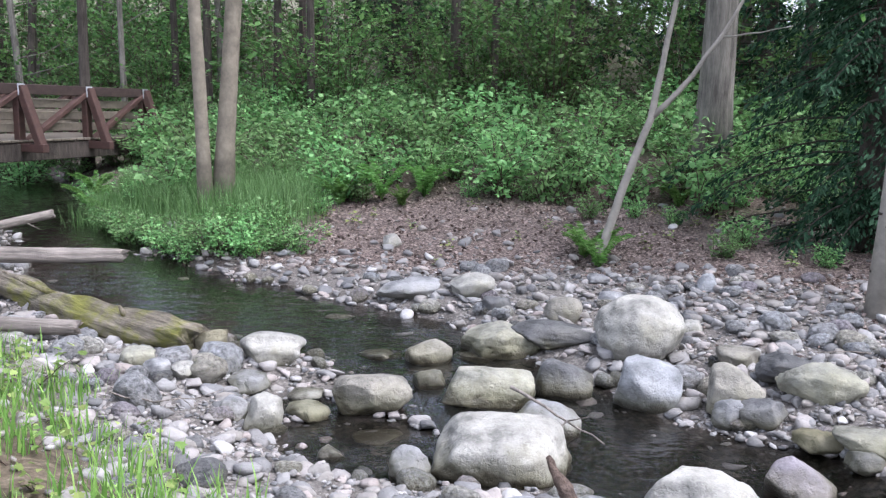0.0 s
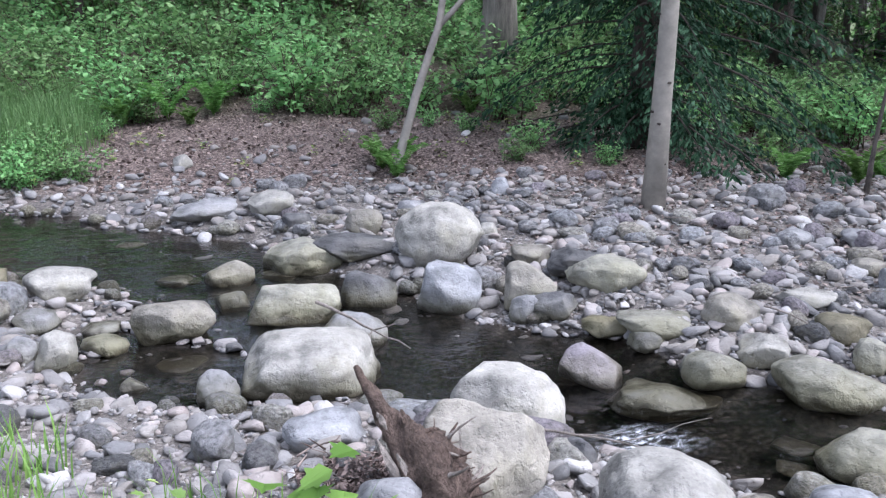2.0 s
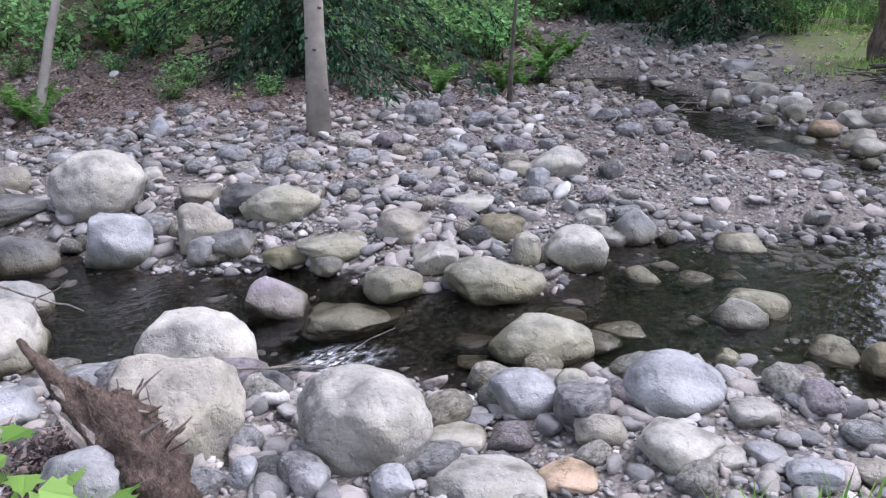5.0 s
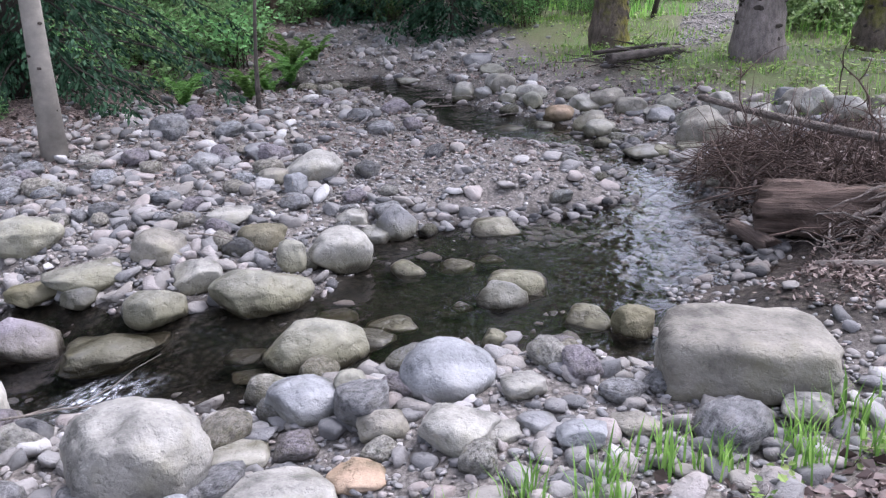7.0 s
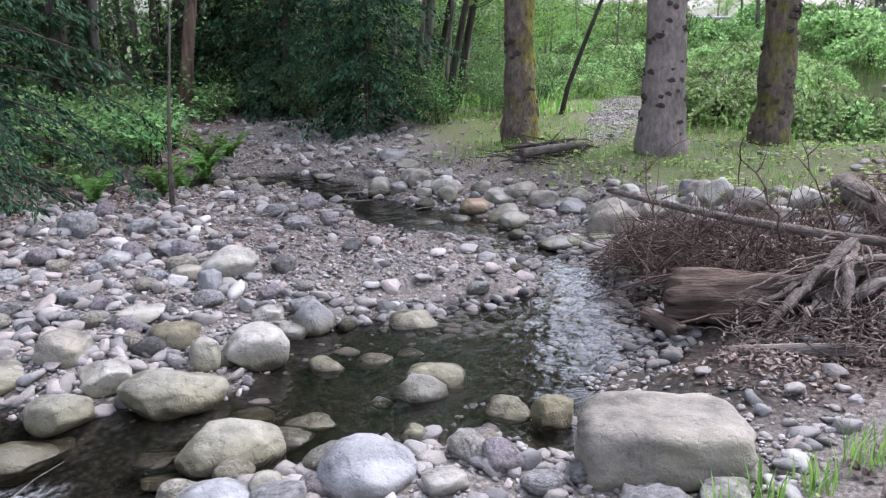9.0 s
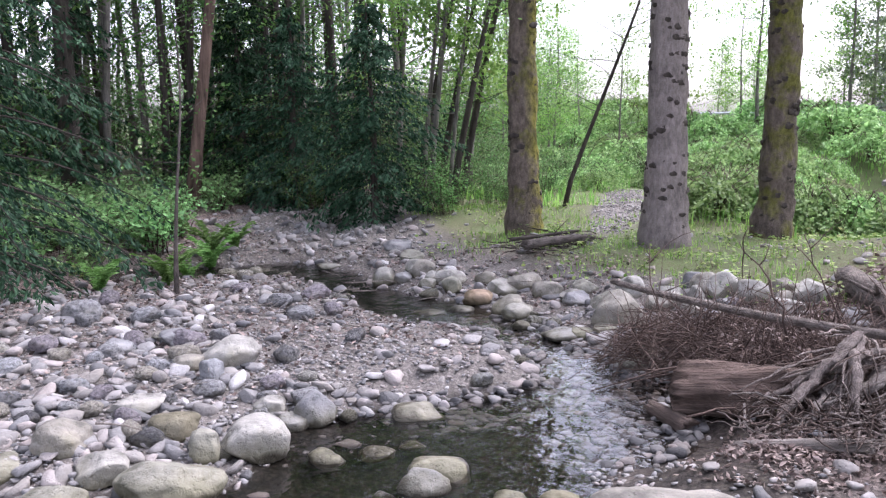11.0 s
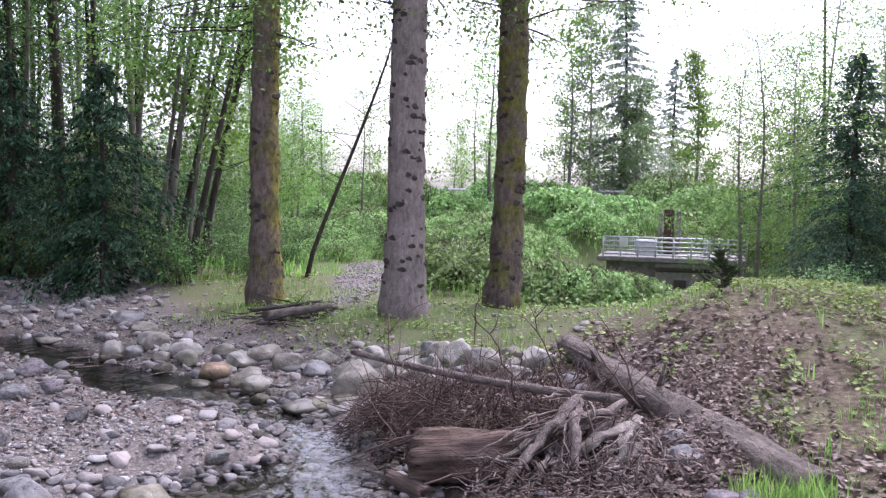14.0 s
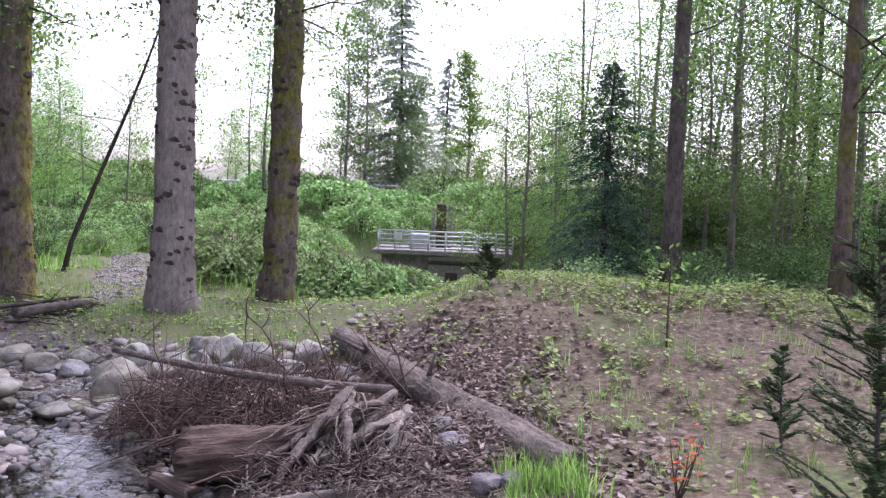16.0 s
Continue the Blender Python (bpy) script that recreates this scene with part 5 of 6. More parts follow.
strew(SHRUB, [(1.9, 11.6), (2.8, 10.9), (3.3, 9.9), (3.0, 9.4), (3.9, 9.0), (2.4, 11.2), (-4.7, 12.6), (-4.2, 11.7), (-3.3, 11.4), (-2.1, 10.4), (-1.7, 10.2), (-3.8, 12.5), (-4.5, 13.3), (-2.6, 11.5), (-2.4, 12.4), (-2.0, 12.7), (-1.7, 12.2), (-2.8, 12.9), (-1.2, 12.9), (-2.2, 13.2), (-3.3, 13.0), (-1.5, 13.3), (0.4, 13.1), (1.2, 12.9), (-5.0, 13.6), (-5.5, 14.3), (-5.9, 14.9), (-5.2, 14.9), (-6.1, 15.6), (-5.5, 15.6), (-6.6, 16.4), (-3.6, 11.3), (-2.8, 10.9), (-3.9, 11.9), (-2.4, 10.7), (-3.1, 10.6), (-4.4, 12.3), (-3.0, 10.4), (-3.4, 10.9), (-2.6, 10.3), (-2.2, 10.1), (-3.8, 11.4), (-4.3, 11.95), (-4.6, 12.4), (-2.0, 10.6), (-2.5, 11.1), (-3.2, 10.75), (-2.75, 10.5), (-3.6, 11.15), (-2.35, 10.25), (-4.05, 11.6), (-4.75, 12.7), (-1.9, 10.3), (-2.1, 10.9), (-5.1, 13.2), (-2.9, 11.0)], 0.35, 0.6)
strew(SHRUB, [(6.6, 10.2), (7.1, 10.6), (7.6, 10.9), (8.2, 11.2), (6.9, 11.2), (7.5, 11.6), (8.3, 12.0), (7.0, 12.2), (8.0, 12.8), (6.4, 11.0), (8.9, 11.9), (7.8, 10.2), (8.6, 10.7)], 0.7, 1.1, 16)
strew(SHRUB, [(-3.0, 15.6), (-2.5, 16.2), (-3.4, 16.8), (-2.9, 17.6), (-2.3, 15.2), (-3.6, 15.3), (-2.6, 18.3), (-3.3, 18.0)], 0.8, 1.2, 14)
strew(BRAMBLE, patch(26, 14, 20, -0.5, 6, lambda x, y: y > 0.1 * x + 1.0 and on_path(x, y) > 0.9 and math.hypot(x - 12.2, y - 3.1) > 1.2, 104, 0.8), 0.7, 1.0)
strew(BRAMBLE, [(13.7, 3.1), (13.9, 2.7), (13.9, 2.3), (14.0, 1.95), (14.9, 2.6), (14.8, 2.1), (15.6, 2.4), (13.4, 4.3), (14.2, 4.4), (13.9, 3.6)], 0.85, 1.1, 11)
strew(SHRUB + UNDER, [(-9, 20.5), (-11, 22), (-8, 21.5), (-13, 23), (-7, 22), (-10, 24.5), (-15, 25), (-6.5, 20.8), (-12, 26), (-9.5, 23)], 0.9, 1.5, 12)
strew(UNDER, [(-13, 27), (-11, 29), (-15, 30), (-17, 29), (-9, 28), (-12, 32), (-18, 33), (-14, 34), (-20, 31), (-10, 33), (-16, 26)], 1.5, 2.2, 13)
strew(BRAMBLE, patch(56, 19, 46, -2, 22, lambda x, y: (y > 0.11 * x + 0.6 or y < 0.03 * x - 1 or x > 29) and on_path(x, y) > 0.8, 105, 1.3), 0.8, 1.7)
strew(UNDER, patch(30, 11.5, 20, 7.4, 13, lambda x, y: on_path(x, y) > 0.8, 106, 0.6), 0.28, 0.5)
strew(BRAMBLE, strew_far, 1.6, 2.6, 9)
strew(BRAMBLE, patch(30, 16.5, 27, 6.5, 12.5, lambda x, y: on_path(x, y) > 0.5, 111, 0.9), 0.55, 0.8, 17)

strew(UNDER, [(30 + 1.3 * i, 38 - 1.55 * i) for i in range(9)] + [(24 + 1.5 * i, 27 - 1.2 * i) for i in range(8)], 1.5, 2.2, 19)
strew(BRAMBLE, [(30, 3.2), (31.5, 2.4), (33, 3.4), (34, 1.6), (32, 0.9), (35, 2.6), (30.5, 4.4), (36, 3.8)], 0.6, 0.9, 15)
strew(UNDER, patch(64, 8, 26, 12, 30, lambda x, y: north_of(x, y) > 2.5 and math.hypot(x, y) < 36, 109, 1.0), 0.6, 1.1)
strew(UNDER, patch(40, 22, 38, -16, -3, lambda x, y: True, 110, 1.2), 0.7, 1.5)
strew(SHRUB, patch(60, 12.5, 24, -9, -1.2, lambda x, y: y < 0.5 - 0.1 * x, 107, 0.6), 0.4, 0.8)
strew(UNDER, patch(26, 14, 24, -9, -2.6, lambda x, y: y < 0.5 - 0.1 * x, 117, 0.9), 0.3, 0.5)


def fern(at, size, seed, fronds=14):
    r = np.random.RandomState(seed)
    c, dirs, tubes = [], [], []
    for i in range(fronds):
        w = r.rand() * 6.28
        d = np.array((math.cos(w), math.sin(w), 0))
        k = np.linspace(0, 1, 22)[:, None]
        L = size * r.uniform(0.7, 1.1)
        line = d * L * 0.65 * k ** 1.4 + np.array((0, 0, 1)) * L * (1.25 * k - 0.55 * k * k)
        tubes.append(tube(line[::5], np.linspace(0.006, 0.002, len(line[::5])), 3))
        side = np.cross(d, (0, 0, 1))
        for s in (-1, 1):
            c.append(line[3:] + side * s * L * 0.07 * (1 - k[3:]))
            dirs.append(np.repeat((side * s)[None] * 3, 19, 0) + d)
    ob = thing("fern", "green sword fern with arching fronds", "fern", at, group="ferns")
    fine_part("stemwork", mesh_of("stemwork", *join(tubes), True, M_fern), ob)
    part("foliage", mesh_of("foliage", *leaf_quads(np.concatenate(c), size * 0.14, r, 0.5, 0.3, np.concatenate(dirs)), False, M_fern), ob)
    return ob


f0 = fern((-0.9, 12.9, ground_at(-0.9, 12.9)), 0.75, 110)
f1 = fern((6.6, 8.4, ground_at(6.6, 8.4)), 0.6, 111, 18)
strew([f0, f1], [(-1.5, 12.8), (-0.3, 13.2), (-0.6, 12.6), (-4.9, 13.2), (-5.7, 14.4), (-5.4, 13.9), (-6.0, 15.3), (1.6, 9.95), (1.72, 9.7), (7.9, 9.2), (7.3, 8.9), (8.3, 9.6), (3.2, 12.2), (-2.0, 13.4), (8.6, 9.5), (5.9, 8.7)], 0.6, 1.05, 4)


def blades(name, label, x, y, h, seed, mat, wide=0.008):
    """A stand of grass, blade by blade."""
    r = np.random.RandomState(seed)
    n = len(x)
    z = height(x, y)
    w = r.rand(n) * 6.28
    hh = h * r.uniform(0.5, 1.15, n)
    lean = hh * r.uniform(0.1, 0.6, n)
    d = np.stack([np.cos(w), np.sin(w), 0 * w], 1)
    s = np.stack([-np.sin(w), np.cos(w), 0 * w], 1) * (wide * r.uniform(0.6, 1.3, n))[:, None]
    o = np.stack([x, y, z - 0.01], 1)
    m = o + d * (lean * 0.35)[:, None] + np.array((0, 0, 1)) * (hh * 0.62)[:, None]
    e = o + d * lean[:, None] + np.array((0, 0, 1)) * hh[:, None]
    v = np.stack([o - s, o + s, m - s * 0.8, m + s * 0.8, e], 1).reshape(-1, 3)
    k = np.arange(n)[:, None] * 5
    f = np.concatenate([k + np.array((0, 1, 3)), k + np.array((0, 3, 2)), k + np.array((2, 3, 4))])
    tagged(new(name, mesh_of(name, v, f, False, mat)), label, "grass", kind="stuff")


def tufts(places, per, spread, seed):
    r = np.random.RandomState(seed)
    xy = np.concatenate([np.array(p)[None] + r.randn(per, 2) * spread for p in places])
    return xy[:, 0], xy[:, 1]


gr = np.random.RandomState(120)
blades("grass", "bright green grass of the near bank", *tufts(patch(80, -4.5, -0.4, 2.6, 7.0, lambda x, y: -0.1 < south_of(x, y) < 1.6, 121, 0.14), 24, 0.08, 122), 0.23, 123, M_grass, 0.0055)
blades("grass", "thin green grass stems among the near stones", *tufts([(0.0, 2.95), (-0.15, 3.1), (0.12, 2.8), (0.42, 2.6), (-0.3, 3.2), (0.25, 2.7), (0.5, 2.5)], 14, 0.06, 160), 0.26, 161, M_grass, 0.004)
blades("grass", "green grass tufts on the near bank", *tufts([(2.75, 1.0), (2.95, 0.75), (2.45, 1.25), (2.2, 1.45), (2.62, 1.12), (3.2, 0.6), (3.6, 0.62), (3.9, 0.5), (4.3, 0.1), (4.45, -0.05), (4.6, -0.2), (4.35, -0.3), (1.9, 1.5), (2.3, 1.2), (4.9, -0.35), (3.35, 0.75), (5.05, -0.25), (4.98, -0.15), (5.12, -0.2), (4.8, -0.4), (4.7, -0.5), (5.2, -0.1), (4.88, -0.28), (5.0, -0.45), (4.55, -0.5), (3.1, 0.85)], 34, 0.045, 124), 0.2, 125, M_grass, 0.005)
blades("grass", "fine fresh green horsetail on the wooded point", *tufts(patch(80, -5.4, -1.9, 10.2, 14.2, lambda x, y: north_of(x, y) > 0.55, 126, 0.2), 90, 0.2, 127), 0.56, 128, M_horsetail, 0.0045)
blades("grass", "patchy grass of the far bank and field", *tufts(patch(160, 8, 20, -1, 10, lambda x, y: east_of(x, y) > 0.6, 129, 0.22), 60, 0.22, 130), 0.085, 131, M_grass, 0.006)
blades("grass", "tall green field grass beside the path", *tufts(patch(150, 13, 40, 3, 16, lambda x, y: on_path(x, y) > 0.1, 132, 0.4), 60, 0.4, 133), 0.26, 134, M_grass, 0.016)


blades("grass", "green grass growing on the mound's near slope", *tufts(patch(46, 4.0, 7.2, -2.6, -0.35, lambda x, y: y < 0.5 * x - 2.9 and waves(x, y, 0.6) > -0.2, 162, 0.2), 12, 0.05, 163), 0.11, 164, M_grass, 0.0035)
blades("grass", "sparse grass sprouting on the mound", *tufts([(7.74, -0.61), (7.17, -1.17), (5.69, -0.9), (5.53, -0.55), (5.6, -0.72), (6.3, -0.8), (6.8, -0.5), (6.1, -1.3), (7.6, -1.6), (5.2, -1.1), (8.3, -0.3), (7.2, -2.2)], 8, 0.08, 135), 0.16, 136, M_grass, 0.004)


def litter(n, x0, x1, y0, y1, chance, seed, size=0.055, mat=None):
    r = np.random.RandomState(seed)
    x, y = scatter(n, x0, x1, y0, y1, chance, r)
    c = np.stack([x, y, height(x, y) + 0.012 + 0.015 * r.rand(len(x))], 1)
    d = r.randn(len(x), 3) * np.array((1, 1, 0.25))
    tagged(new("leaf_litter", mesh_of("leaf_litter", *leaf_quads(c, size, r, 0.9, 0.7, d * 3), False, mat or M_litter)), "dry brown fallen leaves on the ground", "leaves", kind="stuff")


litter(9000, -4, 9, 8, 14, lambda x, y: ease((north_of(x, y) + 0.6) / 0.6) * (north_of(x, y) < 4), 140)
FELLED = ((8.2, 1.38, 0.1), (5.22, -0.12, 0.1))
litter(5600, 3.8, 11, -5, 3, lambda x, y: np.clip(ease(south_of(x, y) / 0.5) + ease(east_of(x, y) / 0.5), 0, 1) * near(x, y) * ease(0.55 + 0.6 * waves(x, y, 0.42)) * (0.05 + 0.95 * ease((1.1 - to_line(x, y, FELLED)) / 0.8)), 141, 0.055, M_litter_pale)
litter(6500, 1.5, 9.5, 3.6, 10, lambda x, y: (from_creek(x, y) > 0.1) * (north_of(x, y) < 0.3) * ease((x + y - 8) / 3), 143, 0.045)
litter(2600, 0.4, 4.8, 0.0, 2.6, lambda x, y: ease(south_of(x, y) / 0.4), 142, 0.06)

# ---- logs and driftwood ----
def log_mesh(name, a, b, r0, r1, mat, seed, sides=16, rings=26, rough=0.14, bow=0.02, sunk=0.5, ragged=0.0):
    """A log from a to b with furrowed sides; ragged ends where it broke."""
    r = np.random.RandomState(seed)
    p = bent(a, b, r, bow, rings)
    p = a + (p - p[0])
    k = np.linspace(0, 1, rings)
    v, f = tube(p, r0 + (r1 - r0) * k, sides, 0.04, r)
    ax = np.repeat(p, sides, 0)
    d = (np.asarray(b, float) - a) / np.linalg.norm(np.asarray(b, float) - a)
    along_axis = (v - a) @ d
    flat = v - np.outer(along_axis, d) * 0.85
    v = ax + (v - ax) * (1 + rough * rough_noise(flat, 9.0, 3))[:, None]
    if ragged:
        for ring in (0, rings - 1):
            j = np.arange(ring * sides, (ring + 1) * sides)
            v[j] += np.outer(r.uniform(-0.2, 1.0, sides) * ragged * (1 if ring else -1), d)
    f = f[:-2]
    for ring, way in ((0, 1), (rings - 1, -1)):
        j = list(range(ring * sides, (ring + 1) * sides))
        mid = v[j].mean(0) + d * way * (r0 if ring == 0 else r1) * sunk
        v = np.concatenate([v, mid[None]])
        for q in range(sides):
            tri = [j[q], j[(q + 1) % sides], len(v) - 1]
            f.append(tri[::-1] if ring == 0 else tri)
    return mesh_of(name, v, f, True, mat)


def log(label, a, b, r0, r1, mat, seed, stubs=0, name="log", **kw):
    a, b = np.array(a, float), np.array(b, float)
    ob = thing(name, label, "log", tuple(a))
    length = float(np.linalg.norm(b - a))
    body = part("trunk", log_mesh("trunk", np.zeros(3), np.array((0, 0, length)), r0, r1, mat, seed, **kw), ob)
    body.matrix_basis = Vector(b - a).to_track_quat("Z", "Y").to_matrix().to_4x4()
    r = np.random.RandomState(seed + 500)
    for i in range(stubs):
        o = (b - a) * r.uniform(0.1, 0.9)
        e = o + r.randn(3) * np.array((0.2, 0.2, 0.12)) + np.array((0, 0, 0.12))
        part("branch_stub", mesh_of("branch_stub", *tube(np.stack([o, e]), (r0 * 0.25, r0 * 0.1), 6), True, mat), ob)
    return ob


log("large fallen log with scaly grey-brown bark along the mound's foot", (8.44, 1.51, 0.65), (5.15, -0.5, 0.50), 0.105, 0.135, M_log_bark, 201, 7, rings=90, sides=26, rough=0.22, ragged=0.06, sunk=0.7)
log("thin dead pole lying across the log jam", (7.1, 3.12, 0.69), (6.33, 0.72, 0.66), 0.026, 0.036, M_log_bark, 202, 3, sides=10, bow=0.03)
log("rotten splintered log with a torn end propped over the water", (5.52, 1.88, 0.34), (5.8, 0.9, 0.41), 0.15, 0.13, M_rot, 203, 2, rough=0.5, ragged=0.10, rings=60, sides=36, sunk=-0.6)
log("small pale stick of a log at the water's edge", (4.94, 1.40, 0.25), (5.05, 0.70, 0.36), 0.035, 0.045, M_drift, 204, 0, sides=10)
log("short rotten log chunk in the water", (5.55, 2.12, 0.17), (5.3, 1.78, 0.17), 0.055, 0.07, M_drift_dark, 205, 0, rough=0.25, ragged=0.05)
log("mossy rotting log lying on the gravel into the pool", (-4.6, 8.4, 0.36), (-1.85, 6.40, 0.20), 0.13, 0.135, M_moss_log, 206, 4, rings=80, sides=30, rough=0.5, ragged=0.16)
log("dark wet broken end of the rotting log", (-2.15, 6.72, 0.26), (-1.62, 6.36, 0.12), 0.07, 0.05, M_drift_dark, 207, 0, rough=0.3, ragged=0.08)
log("grey weathered log over the creek edge", (-5.6, 8.75, 0.36), (-3.42, 9.32, 0.27), 0.095, 0.075, M_drift, 208, 1, ragged=0.15)
log("pale broken limb on the gravel", (-5.6, 10.0, 0.28), (-5.0, 11.3, 0.40), 0.05, 0.06, M_drift, 209, 1, sides=10, ragged=0.04)
log("grey log half sunk in the near gravel", (-4.0, 6.6, 0.28), (-2.75, 6.55, 0.26), 0.07, 0.06, M_drift, 210, 0, ragged=0.08)
log("dark fallen limb on the field by the tall trees", (9.2, 5.15, 0.6), (10.1, 4.75, 0.62), 0.06, 0.045, M_bark_umber, 211, 2, ragged=0.05)
log("dark fallen limb on the field by the tall trees", (9.6, 5.6, 0.59), (10.6, 5.2, 0.61), 0.028, 0.018, M_bark_dark, 212, 2, ragged=0.05)


def splinters(ob, a, b, rad, n, seed, mats):
    """Loose fibres and slats lying along the upper side of a rotten log."""
    r = np.random.RandomState(seed)
    a, b = np.array(a, float), np.array(b, float)
    d = b - a
    side = np.cross(d, (0, 0, 1))
    side /= np.linalg.norm(side)
    for i in range(n):
        w = r.uniform(-1.5, 1.5)
        k = np.sort(r.uniform(-0.06, 1.02, 2))
        if k[1] - k[0] < 0.12:
            k[1] = k[0] + 0.15
        off = (side * math.sin(w) + np.array((0, 0, 1)) * math.cos(w)) * rad * r.uniform(0.96, 1.12)
        line = bent(d * k[0] + off, d * k[1] + off * r.uniform(0.9, 1.25), r, 0.03, 7)
        part("splinter", mesh_of("splinter", *tube(line, r.uniform(0.006, 0.018) * np.array((0.3, 0.8, 1, 1.1, 1, 0.7, 0.25)), 6, 0.7, r), False, mats[i % len(mats)]), ob)




def slab(line, wide, thin, r, sides=14):
    """A split root: a flattened, fluted, fibrous bar that frays to points."""
    n = len(line)
    k = np.linspace(0, 1, n)
    v, f = tube(line, np.ones(n), sides, 0.0)
    ax = np.repeat(line, sides, 0)
    off = v - ax
    d = line[-1] - line[0]
    d /= np.linalg.norm(d)
    flat = np.cross(d, (0.2, 0.1, 1.0))
    flat /= np.linalg.norm(flat)
    high = np.cross(flat, d)
    flute = 1 + 0.55 * rough_noise(np.stack([off @ flat * 2.2, off @ high * 2.2, np.repeat(k, sides) * 1.2], 1) + r.rand() * 30, 1.6, 3)
    swell = np.repeat(np.interp(k, (0, 0.15, 0.6, 0.85, 1), (0.55, 1, 0.95, 0.7, 0.2)), sides)
    v = ax + (np.outer(off @ flat * wide, flat) + np.outer(off @ high * thin, high) + np.outer(off @ d, d) * 0) * (flute * swell)[:, None]
    return v, f


def roots():
    """Splintered root wood, weathered and frayed, thrown over the jam."""
    r = np.random.RandomState(220)
    ob = thing("root_wad", "splintered grey-brown driftwood roots thrown over the log jam", "driftwood", (5.7, 0.9, 0.35))
    o = np.array((5.7, 0.9, 0.35))
    bars = []
    for i in range(8):
        k = (i + 0.5) / 8
        top = np.array((6.25 - 0.35 * r.rand(), 0.5 + 0.55 * r.rand(), 0.74 - 0.16 * r.rand()))
        low = np.array((5.42 - 0.2 * r.rand(), 1.36 - 0.55 * k + 0.14 * r.randn(), 0.2 + 0.16 * r.rand()))
        mid = top * 0.45 + low * 0.55 + np.array((0.0, 0.0, r.uniform(0.02, 0.16))) + r.randn(3) * 0.09
        bars.append((top, mid, low, r.uniform(0.028, 0.06), r.uniform(0.016, 0.03)))
    bars.append((np.array((5.78, 0.58, 0.50)), np.array((5.55, 0.45, 0.45)), np.array((5.24, 0.34, 0.40)), 0.06, 0.026))
    for i, (a, m, b, wide, thin) in enumerate(bars):
        k = np.linspace(0, 1, 26)[:, None]
        line = a * (1 - k) ** 2 + 2 * m * k * (1 - k) + b * k * k - o + np.cumsum(r.randn(26, 3), 0) * 0.010
        part("root", mesh_of("root", *slab(line, wide, thin, r), True, (M_fibre, M_drift, M_fibre)[i % 3]), ob)
        for j in range(9):
            i0, i1 = np.sort(r.randint(2, 26, 2))
            i1 = min(25, max(i1, i0 + 5))
            sh = r.randn(3) * np.array((wide, wide, thin * 1.4))
            end = line[i1] + sh * 2.2 + r.randn(3) * 0.05
            part("fibre", mesh_of("fibre", *tube(bent(line[i0] + sh, end, r, 0.09, 7), r.uniform(0.004, 0.010) * np.array((0.4, 0.9, 1, 1, 0.9, 0.7, 0.3)), 5, 0.5, r), True, M_fibre if j % 3 else M_drift_dark), ob)
    for i in range(150):
        a = np.array((r.uniform(-0.75, 0.6), r.uniform(-0.55, 0.6), 0.0))
        a[2] = height(a[0] + o[0], a[1] + o[1]) - o[2] + r.uniform(0.03, 0.22)
        e = a + r.randn(3) * np.array((0.16, 0.16, 0.07))
        part("rootlet", mesh_of("rootlet", *tube(bent(a, e, r, 0.35, 9), np.linspace(1, 0.35, 9) * r.uniform(0.003, 0.008), 5), True, (M_fibre, M_drift, M_twig)[i % 3]), ob)


roots()


def tangle(name, label, at, size, n, length, rad, mat, seed, flat=0.5):
    """A tangle of fine dead twigs."""
    r = np.random.RandomState(seed)
    pieces = []
    for _ in range(n):
        o = np.clip(r.randn(3), -1.6, 1.6) * np.array(size)
        o[2] = abs(o[2])
        d = r.randn(3) * np.array((1, 1, flat))
        d /= np.linalg.norm(d)
        e = o + d * length * r.uniform(0.4, 1.2)
        e[2] = max(e[2], -0.02)
        pieces.append(tube(bent(o, e, r, 0.07, 4), np.linspace(rad, rad * 0.35, 4) * r.uniform(0.6, 1.4), 4))
    ob = new(name, mesh_of(name, *join(pieces), True, mat))
    ob.matrix_basis = pose(*at)
    tagged(ob, label, "brushwood", kind="stuff")


tangle("brush_pile", "dense dark brown tangle of dead brush over the creek", (6.7, 1.9, 0.16), (0.3, 0.5, 0.2), 2900, 0.42, 0.0045, M_twig, 221, 0.6)
tangle("brush_pile", "dead twigs behind the fallen pole", (7.2, 1.5, 0.3), (0.5, 0.45, 0.16), 700, 0.4, 0.005, M_twig, 222, 0.8)
tangle("brush_pile", "dead brush between the roots and the pole", (6.35, 1.35, 0.25), (0.26, 0.3, 0.13), 900, 0.3, 0.0045, M_twig, 228, 0.9)
tangle("twigs", "broken sticks and bark chips below the fallen log", (5.75, 0.42, 0.40), (0.5, 0.28, 0.05), 620, 0.13, 0.006, M_fibre, 223, 0.35)
tangle("twigs", "dark bark strips and sticks over the rotten log", (5.45, 0.95, 0.38), (0.3, 0.3, 0.05), 240, 0.22, 0.006, M_drift_dark, 226, 0.5)


def chip_heap(label, x, y, sx, sy, high, n, size, mat, seed):
    """Heaped leaves and bark flakes."""
    r = np.random.RandomState(seed)
    q = np.clip(r.randn(n, 2), -1.9, 1.9)
    c = np.stack([x + q[:, 0] * sx, y + q[:, 1] * sy, 0 * q[:, 0]], 1)
    c[:, 2] = height(c[:, 0], c[:, 1]) + 0.01 + high * r.rand(n) * np.exp(-(q ** 2).sum(1) * 0.4)
    tagged(new("leaf_litter", mesh_of("leaf_litter", *leaf_quads(c, size, r, 0.7, 0.5, r.randn(n, 3) * np.array((2, 2, 0.8))), False, mat)), label, "litter", kind="stuff")


